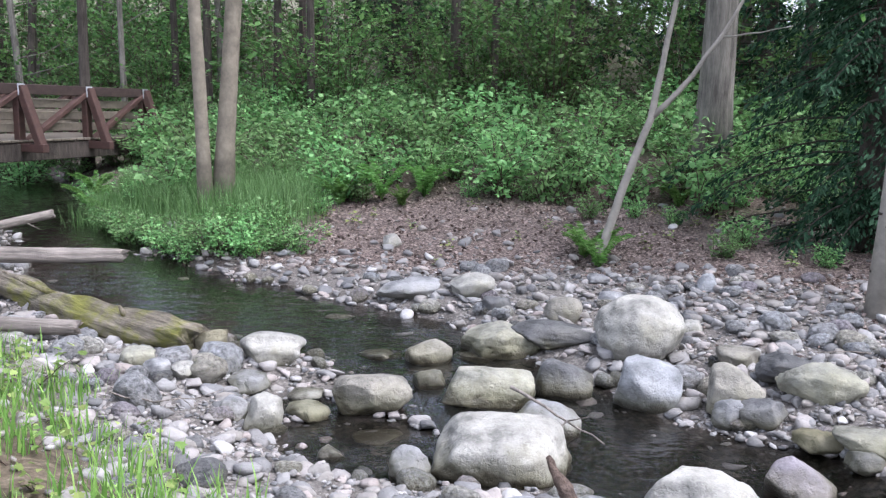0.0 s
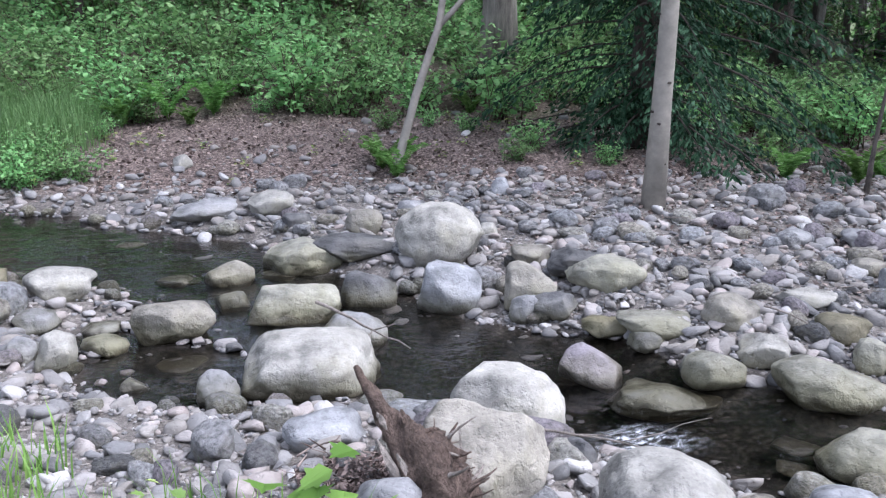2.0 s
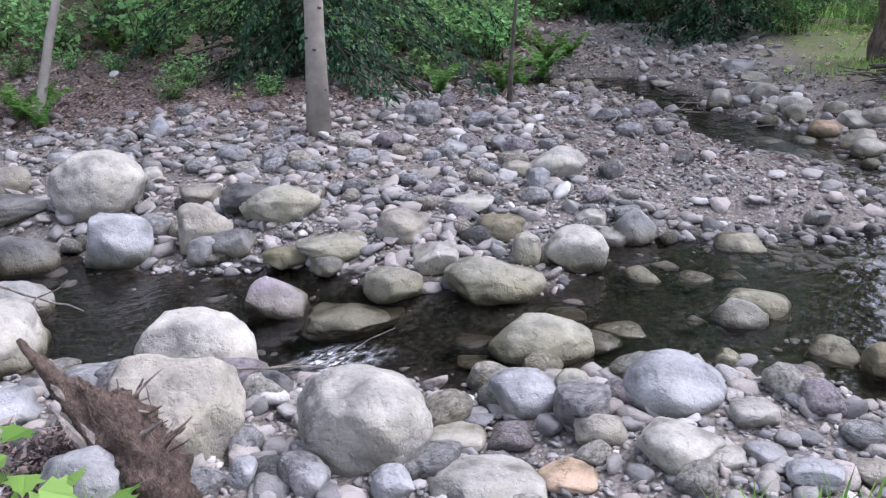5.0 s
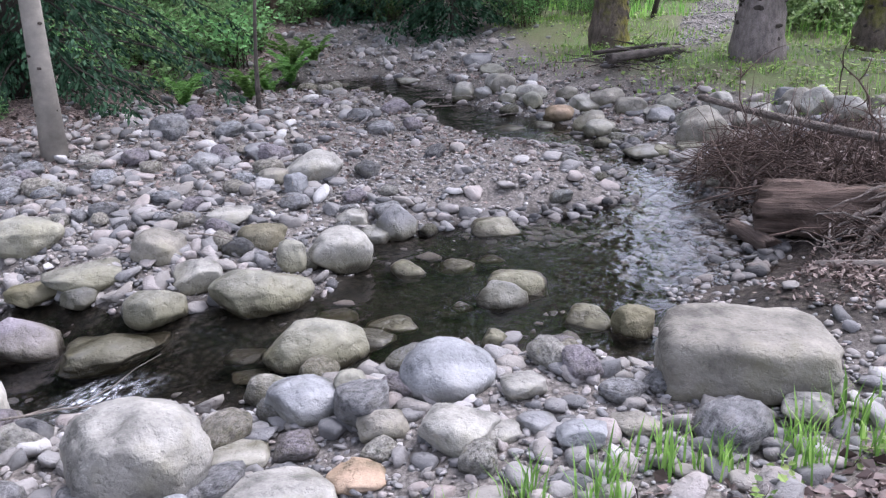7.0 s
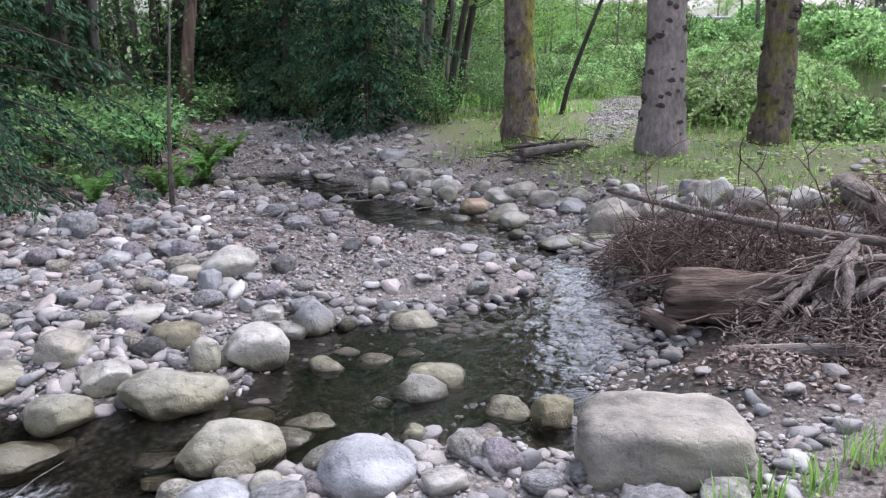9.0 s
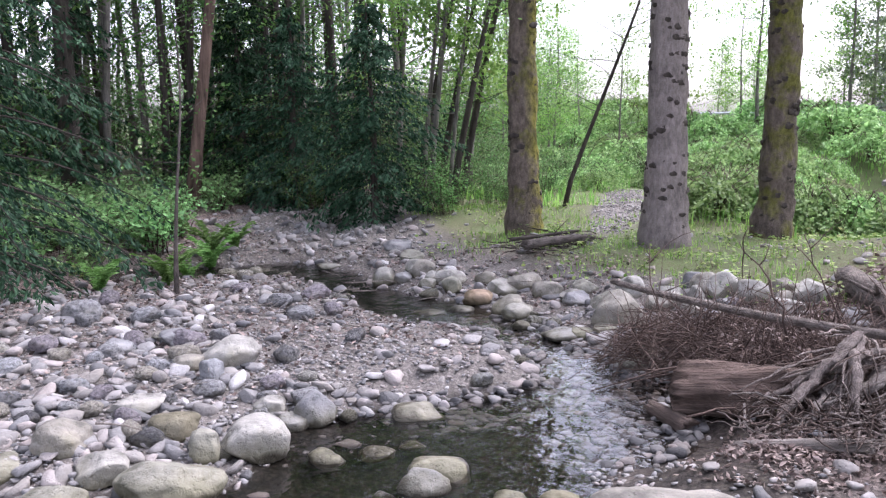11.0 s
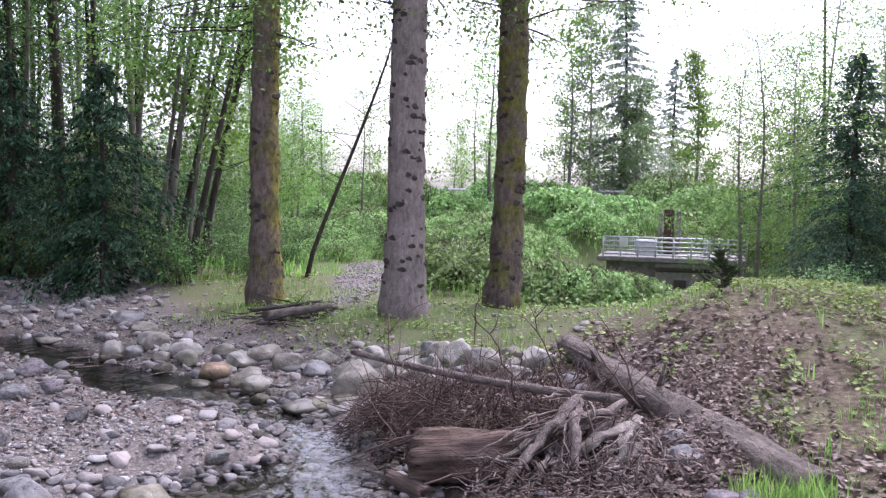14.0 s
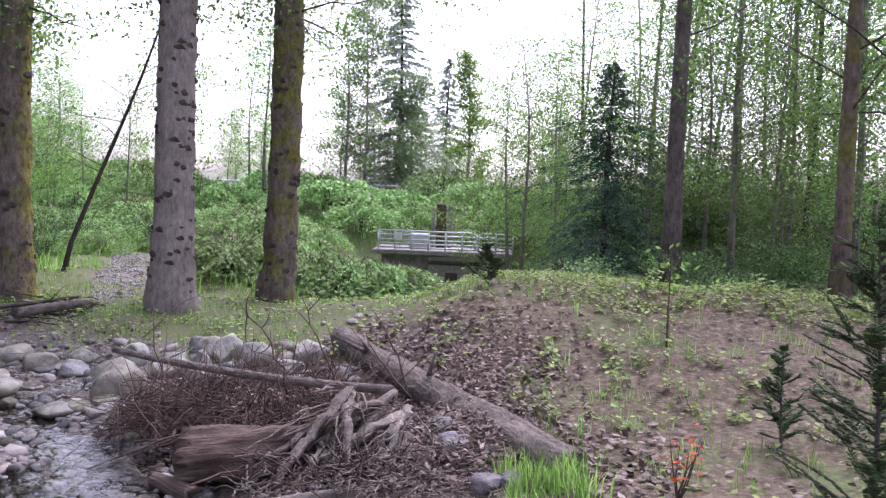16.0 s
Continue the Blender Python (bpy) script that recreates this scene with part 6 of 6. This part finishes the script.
chip_heap("pale bark chips and dead leaves heaped below the fallen log", 5.75, 0.45, 0.42, 0.3, 0.16, 3600, 0.05, M_litter_pale, 227)
chip_heap("dark wet leaves and bark on the mud below the roots", 5.0, 1.05, 0.35, 0.25, 0.03, 1500, 0.042, M_litter, 232)
chip_heap("brown dead leaves along the mound's side of the fallen log", 6.6, 0.05, 0.75, 0.35, 0.05, 2200, 0.055, M_litter_pale, 229)
chip_heap("dead brown leaves caught in the brush pile", 6.55, 1.6, 0.38, 0.5, 0.40, 2200, 0.045, M_litter, 231)
chip_heap("red-brown bark and leaf debris heaped beside the snag", 0.46, 3.2, 0.14, 0.17, 0.13, 2200, 0.032, M_litter, 230)
tangle("twigs", "bark and twig debris by the driftwood snag", (0.42, 3.3, ground_at(0.42, 3.3)), (0.14, 0.16, 0.04), 160, 0.10, 0.005, M_litter, 224, 0.3)
tangle("twigs", "scattered dead sticks on the stony bar", (5.6, 6.2, ground_at(5.6, 6.2)), (1.6, 0.9, 0.02), 60, 0.35, 0.006, M_drift, 225, 0.12)


def twig(label, a, b, rad, seed, forks=3, bow=0.12, mat=None):
    r = np.random.RandomState(seed)
    a, b = np.array(a, float), np.array(b, float)
    ob = thing("dead_branch", label, "branch", tuple(a))
    line = bent(np.zeros(3), b - a, r, bow, 9)
    part("stem", mesh_of("stem", *tube(line, np.linspace(rad, rad * 0.3, 9), 7), True, mat or M_twig), ob)
    for i in range(forks):
        o = line[r.randint(3, 8)]
        e = o + r.randn(3) * np.linalg.norm(b - a) * 0.16 + (b - a) * 0.12
        part("twig", mesh_of("twig", *tube(bent(o, e, r, 0.1, 5), np.linspace(rad * 0.5, rad * 0.2, 5), 5), True, mat or M_twig), ob)


twig("bare dead branch arching out of the brush", (6.6, 2.1, 0.35), (7.0, 2.75, 1.05), 0.012, 231, 5, 0.2)
twig("bare dead branch arching out of the brush", (6.6, 1.55, 0.4), (6.75, 1.95, 1.15), 0.012, 232, 5, 0.25)
twig("bare dead branch arching out of the brush", (6.9, 1.2, 0.5), (7.0, 1.55, 1.2), 0.010, 233, 4, 0.12)
twig("bare dead branch arching out of the brush", (6.6, 0.65, 0.6), (6.9, 1.0, 1.18), 0.010, 234, 4, 0.1)
twig("bare dead branch arching out of the brush", (6.4, 0.6, 0.6), (6.5, 0.95, 1.0), 0.008, 237, 3, 0.1)
twig("dark leaning stick at the brush pile", (6.1, 2.35, 0.2), (6.75, 2.5, 0.72), 0.011, 235, 2, 0.1)
twig("dark forked branch reaching over the water", (6.2, 1.7, 0.35), (5.6, 2.6, 0.2), 0.012, 236, 4, 0.15)
twig("thin dead branch fallen across the boulders", (0.44, 5.32, 0.30), (1.0, 5.1, 0.03), 0.012, 238, 2, 0.12, M_drift)
twig("thin bare root over the pool", (1.10, 3.36, 0.33), (1.95, 3.35, 0.10), 0.007, 239, 2, 0.08, M_drift)
twig("thin bare root over the pool", (1.15, 3.55, 0.28), (1.72, 3.30, 0.04), 0.006, 240, 1, 0.15, M_drift)
twig("thin dead branch over the stones", (5.15, 1.75, 0.30), (5.55, 0.95, 0.32), 0.008, 241, 2, 0.1)
tangle("twigs", "dark dead sticks and bark by the tall trees", (9.9, 5.2, ground_at(9.9, 5.2)), (0.45, 0.3, 0.04), 130, 0.4, 0.008, M_bark_dark, 244, 0.15)
twig("pale curved stick leaning on the cobbles", (3.05, 4.55, 0.36), (3.25, 4.28, 0.28), 0.008, 242, 0, 0.15, M_drift)
twig("dry twig on the near gravel", (-2.0, 5.2, 0.24), (-1.35, 5.35, 0.22), 0.007, 243, 2, 0.1, M_drift)


def snag():
    """A rotten broken root with a pointed upper end, leaning among the boulders."""
    r = np.random.RandomState(250)
    base, tip = np.array((0.72, 2.62, 0.22)), np.array((0.43, 3.32, 0.70))
    ob = thing("driftwood_snag", "rotten dark brown driftwood snag with a pointed end", "driftwood", tuple(base))
    n, sides = 46, 26
    k = np.linspace(0, 1, n)
    p = (tip - base) * k[:, None] + np.stack([0.06 * np.sin(k * 3.1), 0 * k, 0.05 * np.sin(k * 6.2)], 1)
    rad = np.interp(k, (0, 0.12, 0.35, 0.55, 0.7, 0.85, 1.0), (0.10, 0.105, 0.11, 0.10, 0.06, 0.034, 0.010))
    v, f = tube(p, rad, sides, 0.12, r)
    ax = np.repeat(p, sides, 0)
    v = ax + (v - ax) * (1 + 0.42 * rough_noise(v * np.array((2.0, 0.5, 1.6)), 10, 4))[:, None]
    part("root", mesh_of("root", v, f, True, M_snag), ob)
    splinters(ob, (0, 0, 0.0), (tip - base) * 0.62, 0.066, 30, 251, (M_drift_dark, M_snag, M_drift))
    for i in range(26):
        o = p[r.randint(9, 22)] + r.randn(3) * 0.035 + np.array((0.03, 0, 0.05))
        e = o + np.array((r.uniform(0.0, 0.17), r.uniform(-0.12, 0.12), r.uniform(-0.08, 0.10)))
        part("splinter", mesh_of("splinter", *tube(bent(o, e, r, 0.1, 5), np.linspace(0.012, 0.003, 5) * r.uniform(0.5, 1.3), 6, 0.6, r), True, (M_drift, M_drift_dark, M_snag)[i % 3]), ob)


snag()


# ---- small plants near the path ----
def yew(name, label, at, h, reach, seed, limbs=26, needle=0.028):
    """A young yew: a thin stem, rising twigs and two ranks of flat needles along each."""
    r = np.random.RandomState(seed)
    ob = thing(name, label, "conifer", at)
    stem = bent((0, 0, -0.03), (0.02 * h, 0.03 * h, h), r, 0.03, 10)
    part("stem", mesh_of("stem", *tube(stem, np.linspace(0.006 + 0.006 * h, 0.002, 10), 7), True, M_bark_umber), ob)
    tubes, c, dirs = [], [], []
    for i in range(limbs):
        q = 0.1 + 0.88 * (i + r.rand()) / limbs
        o = np.array([np.interp(q, np.linspace(0, 1, 10), stem[:, a]) for a in range(3)])
        w, L = r.rand() * 6.28, reach * (1.05 - 0.75 * q) * r.uniform(0.55, 1.15)
        d = np.array((math.cos(w), math.sin(w), r.uniform(0.25, 0.9)))
        for side in range(r.randint(1, 4)):
            dd = d + r.randn(3) * 0.3 * (side > 0)
            dd /= np.linalg.norm(dd)
            root = o + d / np.linalg.norm(d) * L * 0.35 * (side > 0)
            line = bent(root, root + dd * L * (0.7 if side else 1.0), r, 0.08, 5)
            tubes.append(tube(line, np.linspace(0.004, 0.0015, 5), 4))
            t = r.rand(int(40 + 230 * L))
            flat = np.cross(dd, (0, 0, 1.0))
            sign = np.where(r.rand(len(t)) < 0.5, 1.0, -1.0)[:, None]
            c.append(np.stack([np.interp(t, np.linspace(0, 1, 5), line[:, a]) for a in range(3)], 1) + sign * flat * needle * 0.5)
            dirs.append(sign * flat * 3 + dd * 1.6)
    fine_part("stemwork", mesh_of("stemwork", *join(tubes), True, M_bark_umber), ob)
    c = np.concatenate(c)
    part("foliage", mesh_of("foliage", *leaf_quads(c, needle, r, 0.4, 0.26, np.concatenate(dirs)), False, M_yew), ob)


def leafy_sprig(name, label, at, h, leaves, leaf, mat, seed, spread=0.5, aspect=0.7, lean=0.1, category="plant", lobed=False):
    r = np.random.RandomState(seed)
    ob = thing(name, label, category, at)
    c, tubes = [], []
    for i in range(max(2, leaves // 8)):
        e = np.array((r.uniform(-spread, spread) * h, r.uniform(-spread, spread) * h, h * r.uniform(0.55, 1.05)))
        line = bent((0, 0, -0.02), e, r, lean, 6)
        tubes.append(tube(line, np.linspace(0.006, 0.002, 6) * (h / 0.4) ** 0.5, 4))
        m = 8
        t = r.uniform(0.4, 1.05, m)[:, None]
        c.append(t * e + r.randn(m, 3) * leaf * 0.8)
    fine_part("stemwork", mesh_of("stemwork", *join(tubes), True, M_twig), ob)
    c = np.concatenate(c)
    shape = lobed_leaves(c, leaf, r) if lobed else leaf_quads(c, leaf, r, 0.9, aspect, r.randn(len(c), 3) * np.array((3, 3, 0.5)))
    part("foliage", mesh_of("foliage", *shape, False, mat), ob)
    return ob


leafy_sprig("broadleaf_plant", "low plant with broad bright green leaves among the stones", (0.3, 2.45, ground_at(0.3, 2.45)), 0.36, 24, 0.135, M_bright, 261, lobed=True)
leafy_sprig("broadleaf_plant", "low plant with broad bright green leaves among the stones", (0.16, 2.4, ground_at(0.16, 2.4)), 0.34, 16, 0.12, M_bright, 262, lobed=True)
leafy_sprig("red_sprig", "small sprig with bright red young leaves", (4.62, -0.97, ground_at(4.62, -0.97)), 0.38, 48, 0.045, M_needle_red, 263, 0.3, 0.5)
broadleaf("sapling", "slim young sapling with a few fresh leaves on the mound", (7.1, -1.3, ground_at(7.1, -1.3)), 0.75, 0.011, (0.03, 0.02), 0.35, 0.16, 60, 0.055, M_twig, M_bright, 264, 0.5, 7, "sapling", flare=1.1)
yew("yew_seedling", "small dark green yew seedling on the mound", (5.35, -1.68, ground_at(5.35, -1.68)), 0.58, 0.2, 265, 40)
yew("yew_seedling", "small dark green yew seedling on the mound", (8.9, 0.15, ground_at(8.9, 0.15)), 0.42, 0.26, 266, 22, 0.04)
yew("yew_sapling", "slender dark green yew sapling with short flat needles", (3.38, -1.42, ground_at(3.38, -1.42)), 1.45, 0.46, 267, 80)
MOUND_PLANTS = [leafy_sprig("ground_plant", "low yellow-green leafy ground plant", (6.2 + 0.5 * i, -0.4 - 0.4 * i, ground_at(6.2 + 0.5 * i, -0.4 - 0.4 * i)), 0.09, 22, 0.036, M_olive, 270 + i, 1.8, lobed=True) for i in range(3)]
strew(MOUND_PLANTS, patch(190, 3.8, 9, -4, 1.2, lambda x, y: (0.6 + 0.5 * waves(x, y, 0.7)) > 0.4 and to_line(np.array(x), np.array(y), ((5.0, -0.3, 0), (8.3, 1.3, 0))) > 0.3 and y < 0.55 * x - 3.2, 275, 0.12), 0.7, 1.5, 5, 0.0)
strew(MOUND_PLANTS, patch(60, 7.8, 12, 0.4, 8, lambda x, y: east_of(x, y) > 0.4, 276, 0.15), 0.7, 1.5, 6, 0.0)
strew(MOUND_PLANTS, patch(70, -3.4, -0.5, 2.6, 6.0, lambda x, y: south_of(x, y) > -0.1, 279, 0.14), 0.8, 1.9, 10, 0.0)
strew(MOUND_PLANTS, patch(30, -2.5, 8, 9, 12.5, lambda x, y: 0.1 < north_of(x, y) < 3, 277, 0.4), 0.8, 1.8, 7, 0.0)
strew(MOUND_PLANTS, patch(26, 1.6, 4.6, -0.4, 1.6, lambda x, y: south_of(x, y) > 0.15 and y < 0.9, 278, 0.14), 0.6, 1.1, 8, 0.0)


def plant_carpet(label, places, per, spread, leaf, seed):
    """Low leafy growth too fine to tell plant from plant."""
    r = np.random.RandomState(seed)
    c = np.concatenate([np.array((x, y, 0))[None] + r.randn(per, 3) * np.array((spread, spread, 0)) for x, y in places])
    c[:, 2] = height(c[:, 0], c[:, 1]) + 0.02 + 0.05 * r.rand(len(c))
    tagged(new("ground_cover", mesh_of("ground_cover", *leaf_quads(c, leaf, r, 0.9, 0.8, r.randn(len(c), 3) * np.array((3, 3, 0.6))), False, M_olive)), label, "plants", kind="stuff")


plant_carpet("yellow-green leafy ground cover on the mound's crest", patch(190, 7.6, 11.5, -6, 1.2, lambda x, y: to_line(np.array(x), np.array(y), MOUND) < 0.55, 281, 0.12), 30, 0.12, 0.04, 282)
plant_carpet("yellow-green leafy ground cover on the mound's slope", patch(90, 4.4, 9, -4.5, 0.2, lambda x, y: waves(x, y, 0.5) > 0.3 and y < 0.55 * x - 3.4, 283, 0.15), 11, 0.09, 0.04, 284)
plant_carpet("low leafy ground cover on the far field", patch(170, 7.9, 14, 0.4, 8.5, lambda x, y: east_of(x, y) > 0.35 and on_path(x, y) > 0, 285, 0.14), 14, 0.13, 0.05, 286)


def foam():
    """White water sliding down between two boulders."""
    nx, ny = 40, 26
    u, w = np.meshgrid(np.linspace(0, 1, nx), np.linspace(0, 1, ny), indexing="ij")
    x, y = 1.56 + 0.6 * u + 0.03 * np.sin(w * 5), 3.50 + 0.46 * w - 0.12 * u
    z = np.maximum(water_level(x, y), water_level(x - 0.12, y)) + 0.010
    i = np.arange(nx * ny).reshape(nx, ny)
    f = np.stack([i[:-1, :-1], i[1:, :-1], i[1:, 1:], i[:-1, 1:]], -1).reshape(-1, 4)
    me = mesh_of("white_water", np.stack([x, y, z], -1), f, True, M_foam)
    thick = ease(1.15 - np.hypot((u - 0.5) * 2, (w - 0.5) * 2 + 0.25 * np.sin(u * 7)))
    me.attributes.new("thick", "FLOAT", "POINT").data.foreach_set("value", thick.ravel().astype(np.float32))
    ob = new("white_water", me)
    tagged(ob, "white foam where the creek drops between boulders", "foam", kind="stuff")


foam()

# ---- footbridge ----
def footbridge():
    a, b = np.array((-7.2, 13.75)), np.array((-5.82, 18.5))
    d = (b - a) / np.linalg.norm(b - a)
    turn = math.degrees(math.atan2(d[1], d[0]))
    ob = thing("footbridge", "weathered red-brown timber footbridge with braced railings over the creek", "bridge", (a[0] - 0.32, a[1], 1.08), turn)
    ob.scale = (1, 1, 0.88)
    L = float(np.linalg.norm(b - a))
    x0, slope = -4.5, -0.045

    def bar(name, p, q, w, h, mat, label=""):
        p, q = Vector(p), Vector(q)
        bm = box_bm(-w / 2, w / 2, -h / 2, h / 2, 0, (q - p).length, 0.012)
        bm.transform(Matrix.Translation(p) @ (q - p).to_track_quat("Z", "Y").to_matrix().to_4x4())
        return part(name, bm_mesh(name, bm, mat), ob, label)

    def z(x):
        return slope * x * 0.5
    for side in (0, 1):
        y = -0.0 if side == 0 else 1.7
        out = -1 if side == 0 else 1
        # Dark material here puts the shade under the deck into the beam's colour.
        bar("beam", (x0, y, z(x0) - 0.22), (L + 0.4, y, z(L) - 0.22), 0.14, 0.34, M_bark_dark)
        bar("top_rail", (x0, y, z(x0) + 0.98), (L, y, z(L) + 0.98), 0.09, 0.20, M_rail, "dark brown top rail")
        for k in range(3):
            bar("plank", (x0, y + 0.07 * -out, z(x0) + 0.25 + 0.23 * k), (L, y + 0.07 * -out, z(L) + 0.25 + 0.23 * k), 0.04, 0.17, M_plank, "grey-brown horizontal board")
        n = 6
        for i in range(n):
            x = L - 0.1 - i * 1.72
            bar("post", (x, y, z(x) - 0.15), (x, y, z(x) + 1.05), 0.15, 0.12, M_rust)
            bar("brace", (x + 0.02, y + out * 0.42, z(x) - 0.12), (x, y + out * 0.07, z(x) + 1.04), 0.17, 0.13, M_rust)
            bar("outrigger", (x, y - out * 0.1, z(x) - 0.12), (x, y + out * 0.52, z(x) - 0.12), 0.14, 0.16, M_rust)
            bar("plate", (x - 0.01, y + out * 0.09, z(x) + 0.86), (x - 0.01, y + out * 0.08, z(x) + 1.08), 0.17, 0.03, M_bolt, "galvanised steel plate")
            if i < n - 1:
                bar("diagonal", (x - 1.66, y + out * 0.02, z(x) - 0.02), (x - 0.06, y + out * 0.02, z(x) + 0.92), 0.12, 0.10, M_rust)
    for i in range(48):
        x = x0 + 0.1 + i * 0.2
        if x < L + 0.3:
            bar("deck_board", (x, -0.1, z(x)), (x, 1.8, z(x)), 0.185, 0.05, M_plank)


footbridge()


# ---- concrete intake with railings, and the road rail ----
def intake():
    ob = thing("concrete_intake", "grey concrete creek intake with galvanised railings", "weir", (26.4, 1.9, -0.72), -88)
    ob.scale = (1.15, 1.1, 1.15)

    def block(name, x0, x1, y0, y1, z0, z1, mat, label="", edge=0.02):
        return part(name, bm_mesh(name, box_bm(x0, x1, y0, y1, z0, z1, edge), mat), ob, label)
    block("wall", -0.45, 0.95, 0.0, 0.3, -1.2, 0.72, M_concrete)
    block("wing_wall", 0.95, 1.7, 0.1, 0.4, -1.2, 0.64, M_concrete)
    block("wing_wall", -1.7, -0.45, 0.3, 0.6, -1.2, 0.72, M_concrete)
    block("deck", -1.9, 1.7, -0.08, 2.0, 0.72, 0.84, M_concrete)
    block("gate_slot", 0.0, 0.3, -0.03, 0.0, -1.0, 0.3, M_bark_dark, "dark gate slot")
    block("gate_slot", 0.55, 0.8, -0.03, 0.0, -1.0, 0.3, M_bark_dark, "dark gate slot")
    block("cabinet", -1.05, -0.55, 1.0, 1.4, 0.84, 1.22, M_steel, "grey metal cabinet")
    block("hoist", -0.36, -0.1, 1.6, 1.85, 0.84, 2.02, M_rust, "dark gate hoist beam")
    block("hoist_post", -0.5, -0.4, 1.6, 1.8, 0.84, 1.92, M_concrete)
    block("hoist_post", -0.04, 0.08, 1.6, 1.8, 0.84, 1.98, M_concrete)
    block("sign", -1.35, -1.15, -0.03, -0.02, 1.08, 1.3, M_white, "plain white notice board", 0.004)
    block("beam", -0.45, 0.95, -0.06, 0.0, 0.5, 0.6, M_bark_dark, "dark timber waling")
    for i in range(5):
        block("stop_log", 0.05 + 0.17 * i, 0.17 + 0.17 * i, -0.1, -0.04, -0.35, 0.02 + 0.03 * (i % 2), M_white, "weathered pale board", 0.01)
    for i in range(24):
        part("mesh_bar", mesh_of("mesh_bar", *tube(((-1.75 + i * 0.055, -0.01, 0.86), (-1.75 + i * 0.055, -0.01, 1.33)), (0.006, 0.006), 5), True, M_steel), ob)
    for i in range(9):
        x = -1.75 + i * 0.43
        part("post", mesh_of("post", *tube(((x, 0.0, 0.8), (x, 0.0, 1.33)), (0.022, 0.022), 8), True, M_steel), ob)
    for zz in (0.9, 1.0, 1.1, 1.22, 1.33):
        part("rail", mesh_of("rail", *tube(((-1.75, 0.0, zz), (1.7, 0.0, zz)), (0.02, 0.02), 8), True, M_steel), ob)
    part("valve", mesh_of("valve", *tube(((0.75, 0.7, 0.84), (0.75, 0.7, 1.28)), (0.06, 0.05), 10), True, M_steel), ob, "pale valve pedestal")
    part("valve", mesh_of("valve", *tube(((1.05, 0.7, 0.84), (1.05, 0.7, 1.25)), (0.05, 0.05), 10), True, M_steel), ob, "pale valve pedestal")


intake()


def road_rail():
    ob = thing("guard_rail", "long galvanised guard rail along the far road", "guard rail", (0, 0, 0))
    for zz in (0.45, 0.75):
        pts = [(46.5, 22, 0), (45.6, 15.2, 0), (43.5, 7.8, 0), (42.5, 5, 0)]
        pts = [(x, y, ground_at(x, y) + zz) for x, y, _ in pts]
        part("rail", mesh_of("rail", *tube(pts, (0.07,) * 4, 6), True, M_steel), ob)
    for i in range(14):
        k = i / 13
        x, y = np.interp(k, (0, 0.4, 0.84, 1), (46.5, 45.6, 43.5, 42.5)), np.interp(k, (0, 0.4, 0.84, 1), (22, 15.2, 7.8, 5))
        zb = ground_at(x, y)
        part("post", mesh_of("post", *tube(((x + 0.1, y, zb - 0.1), (x + 0.1, y, zb + 0.85)), (0.06, 0.06), 6), True, M_steel), ob)


road_rail()
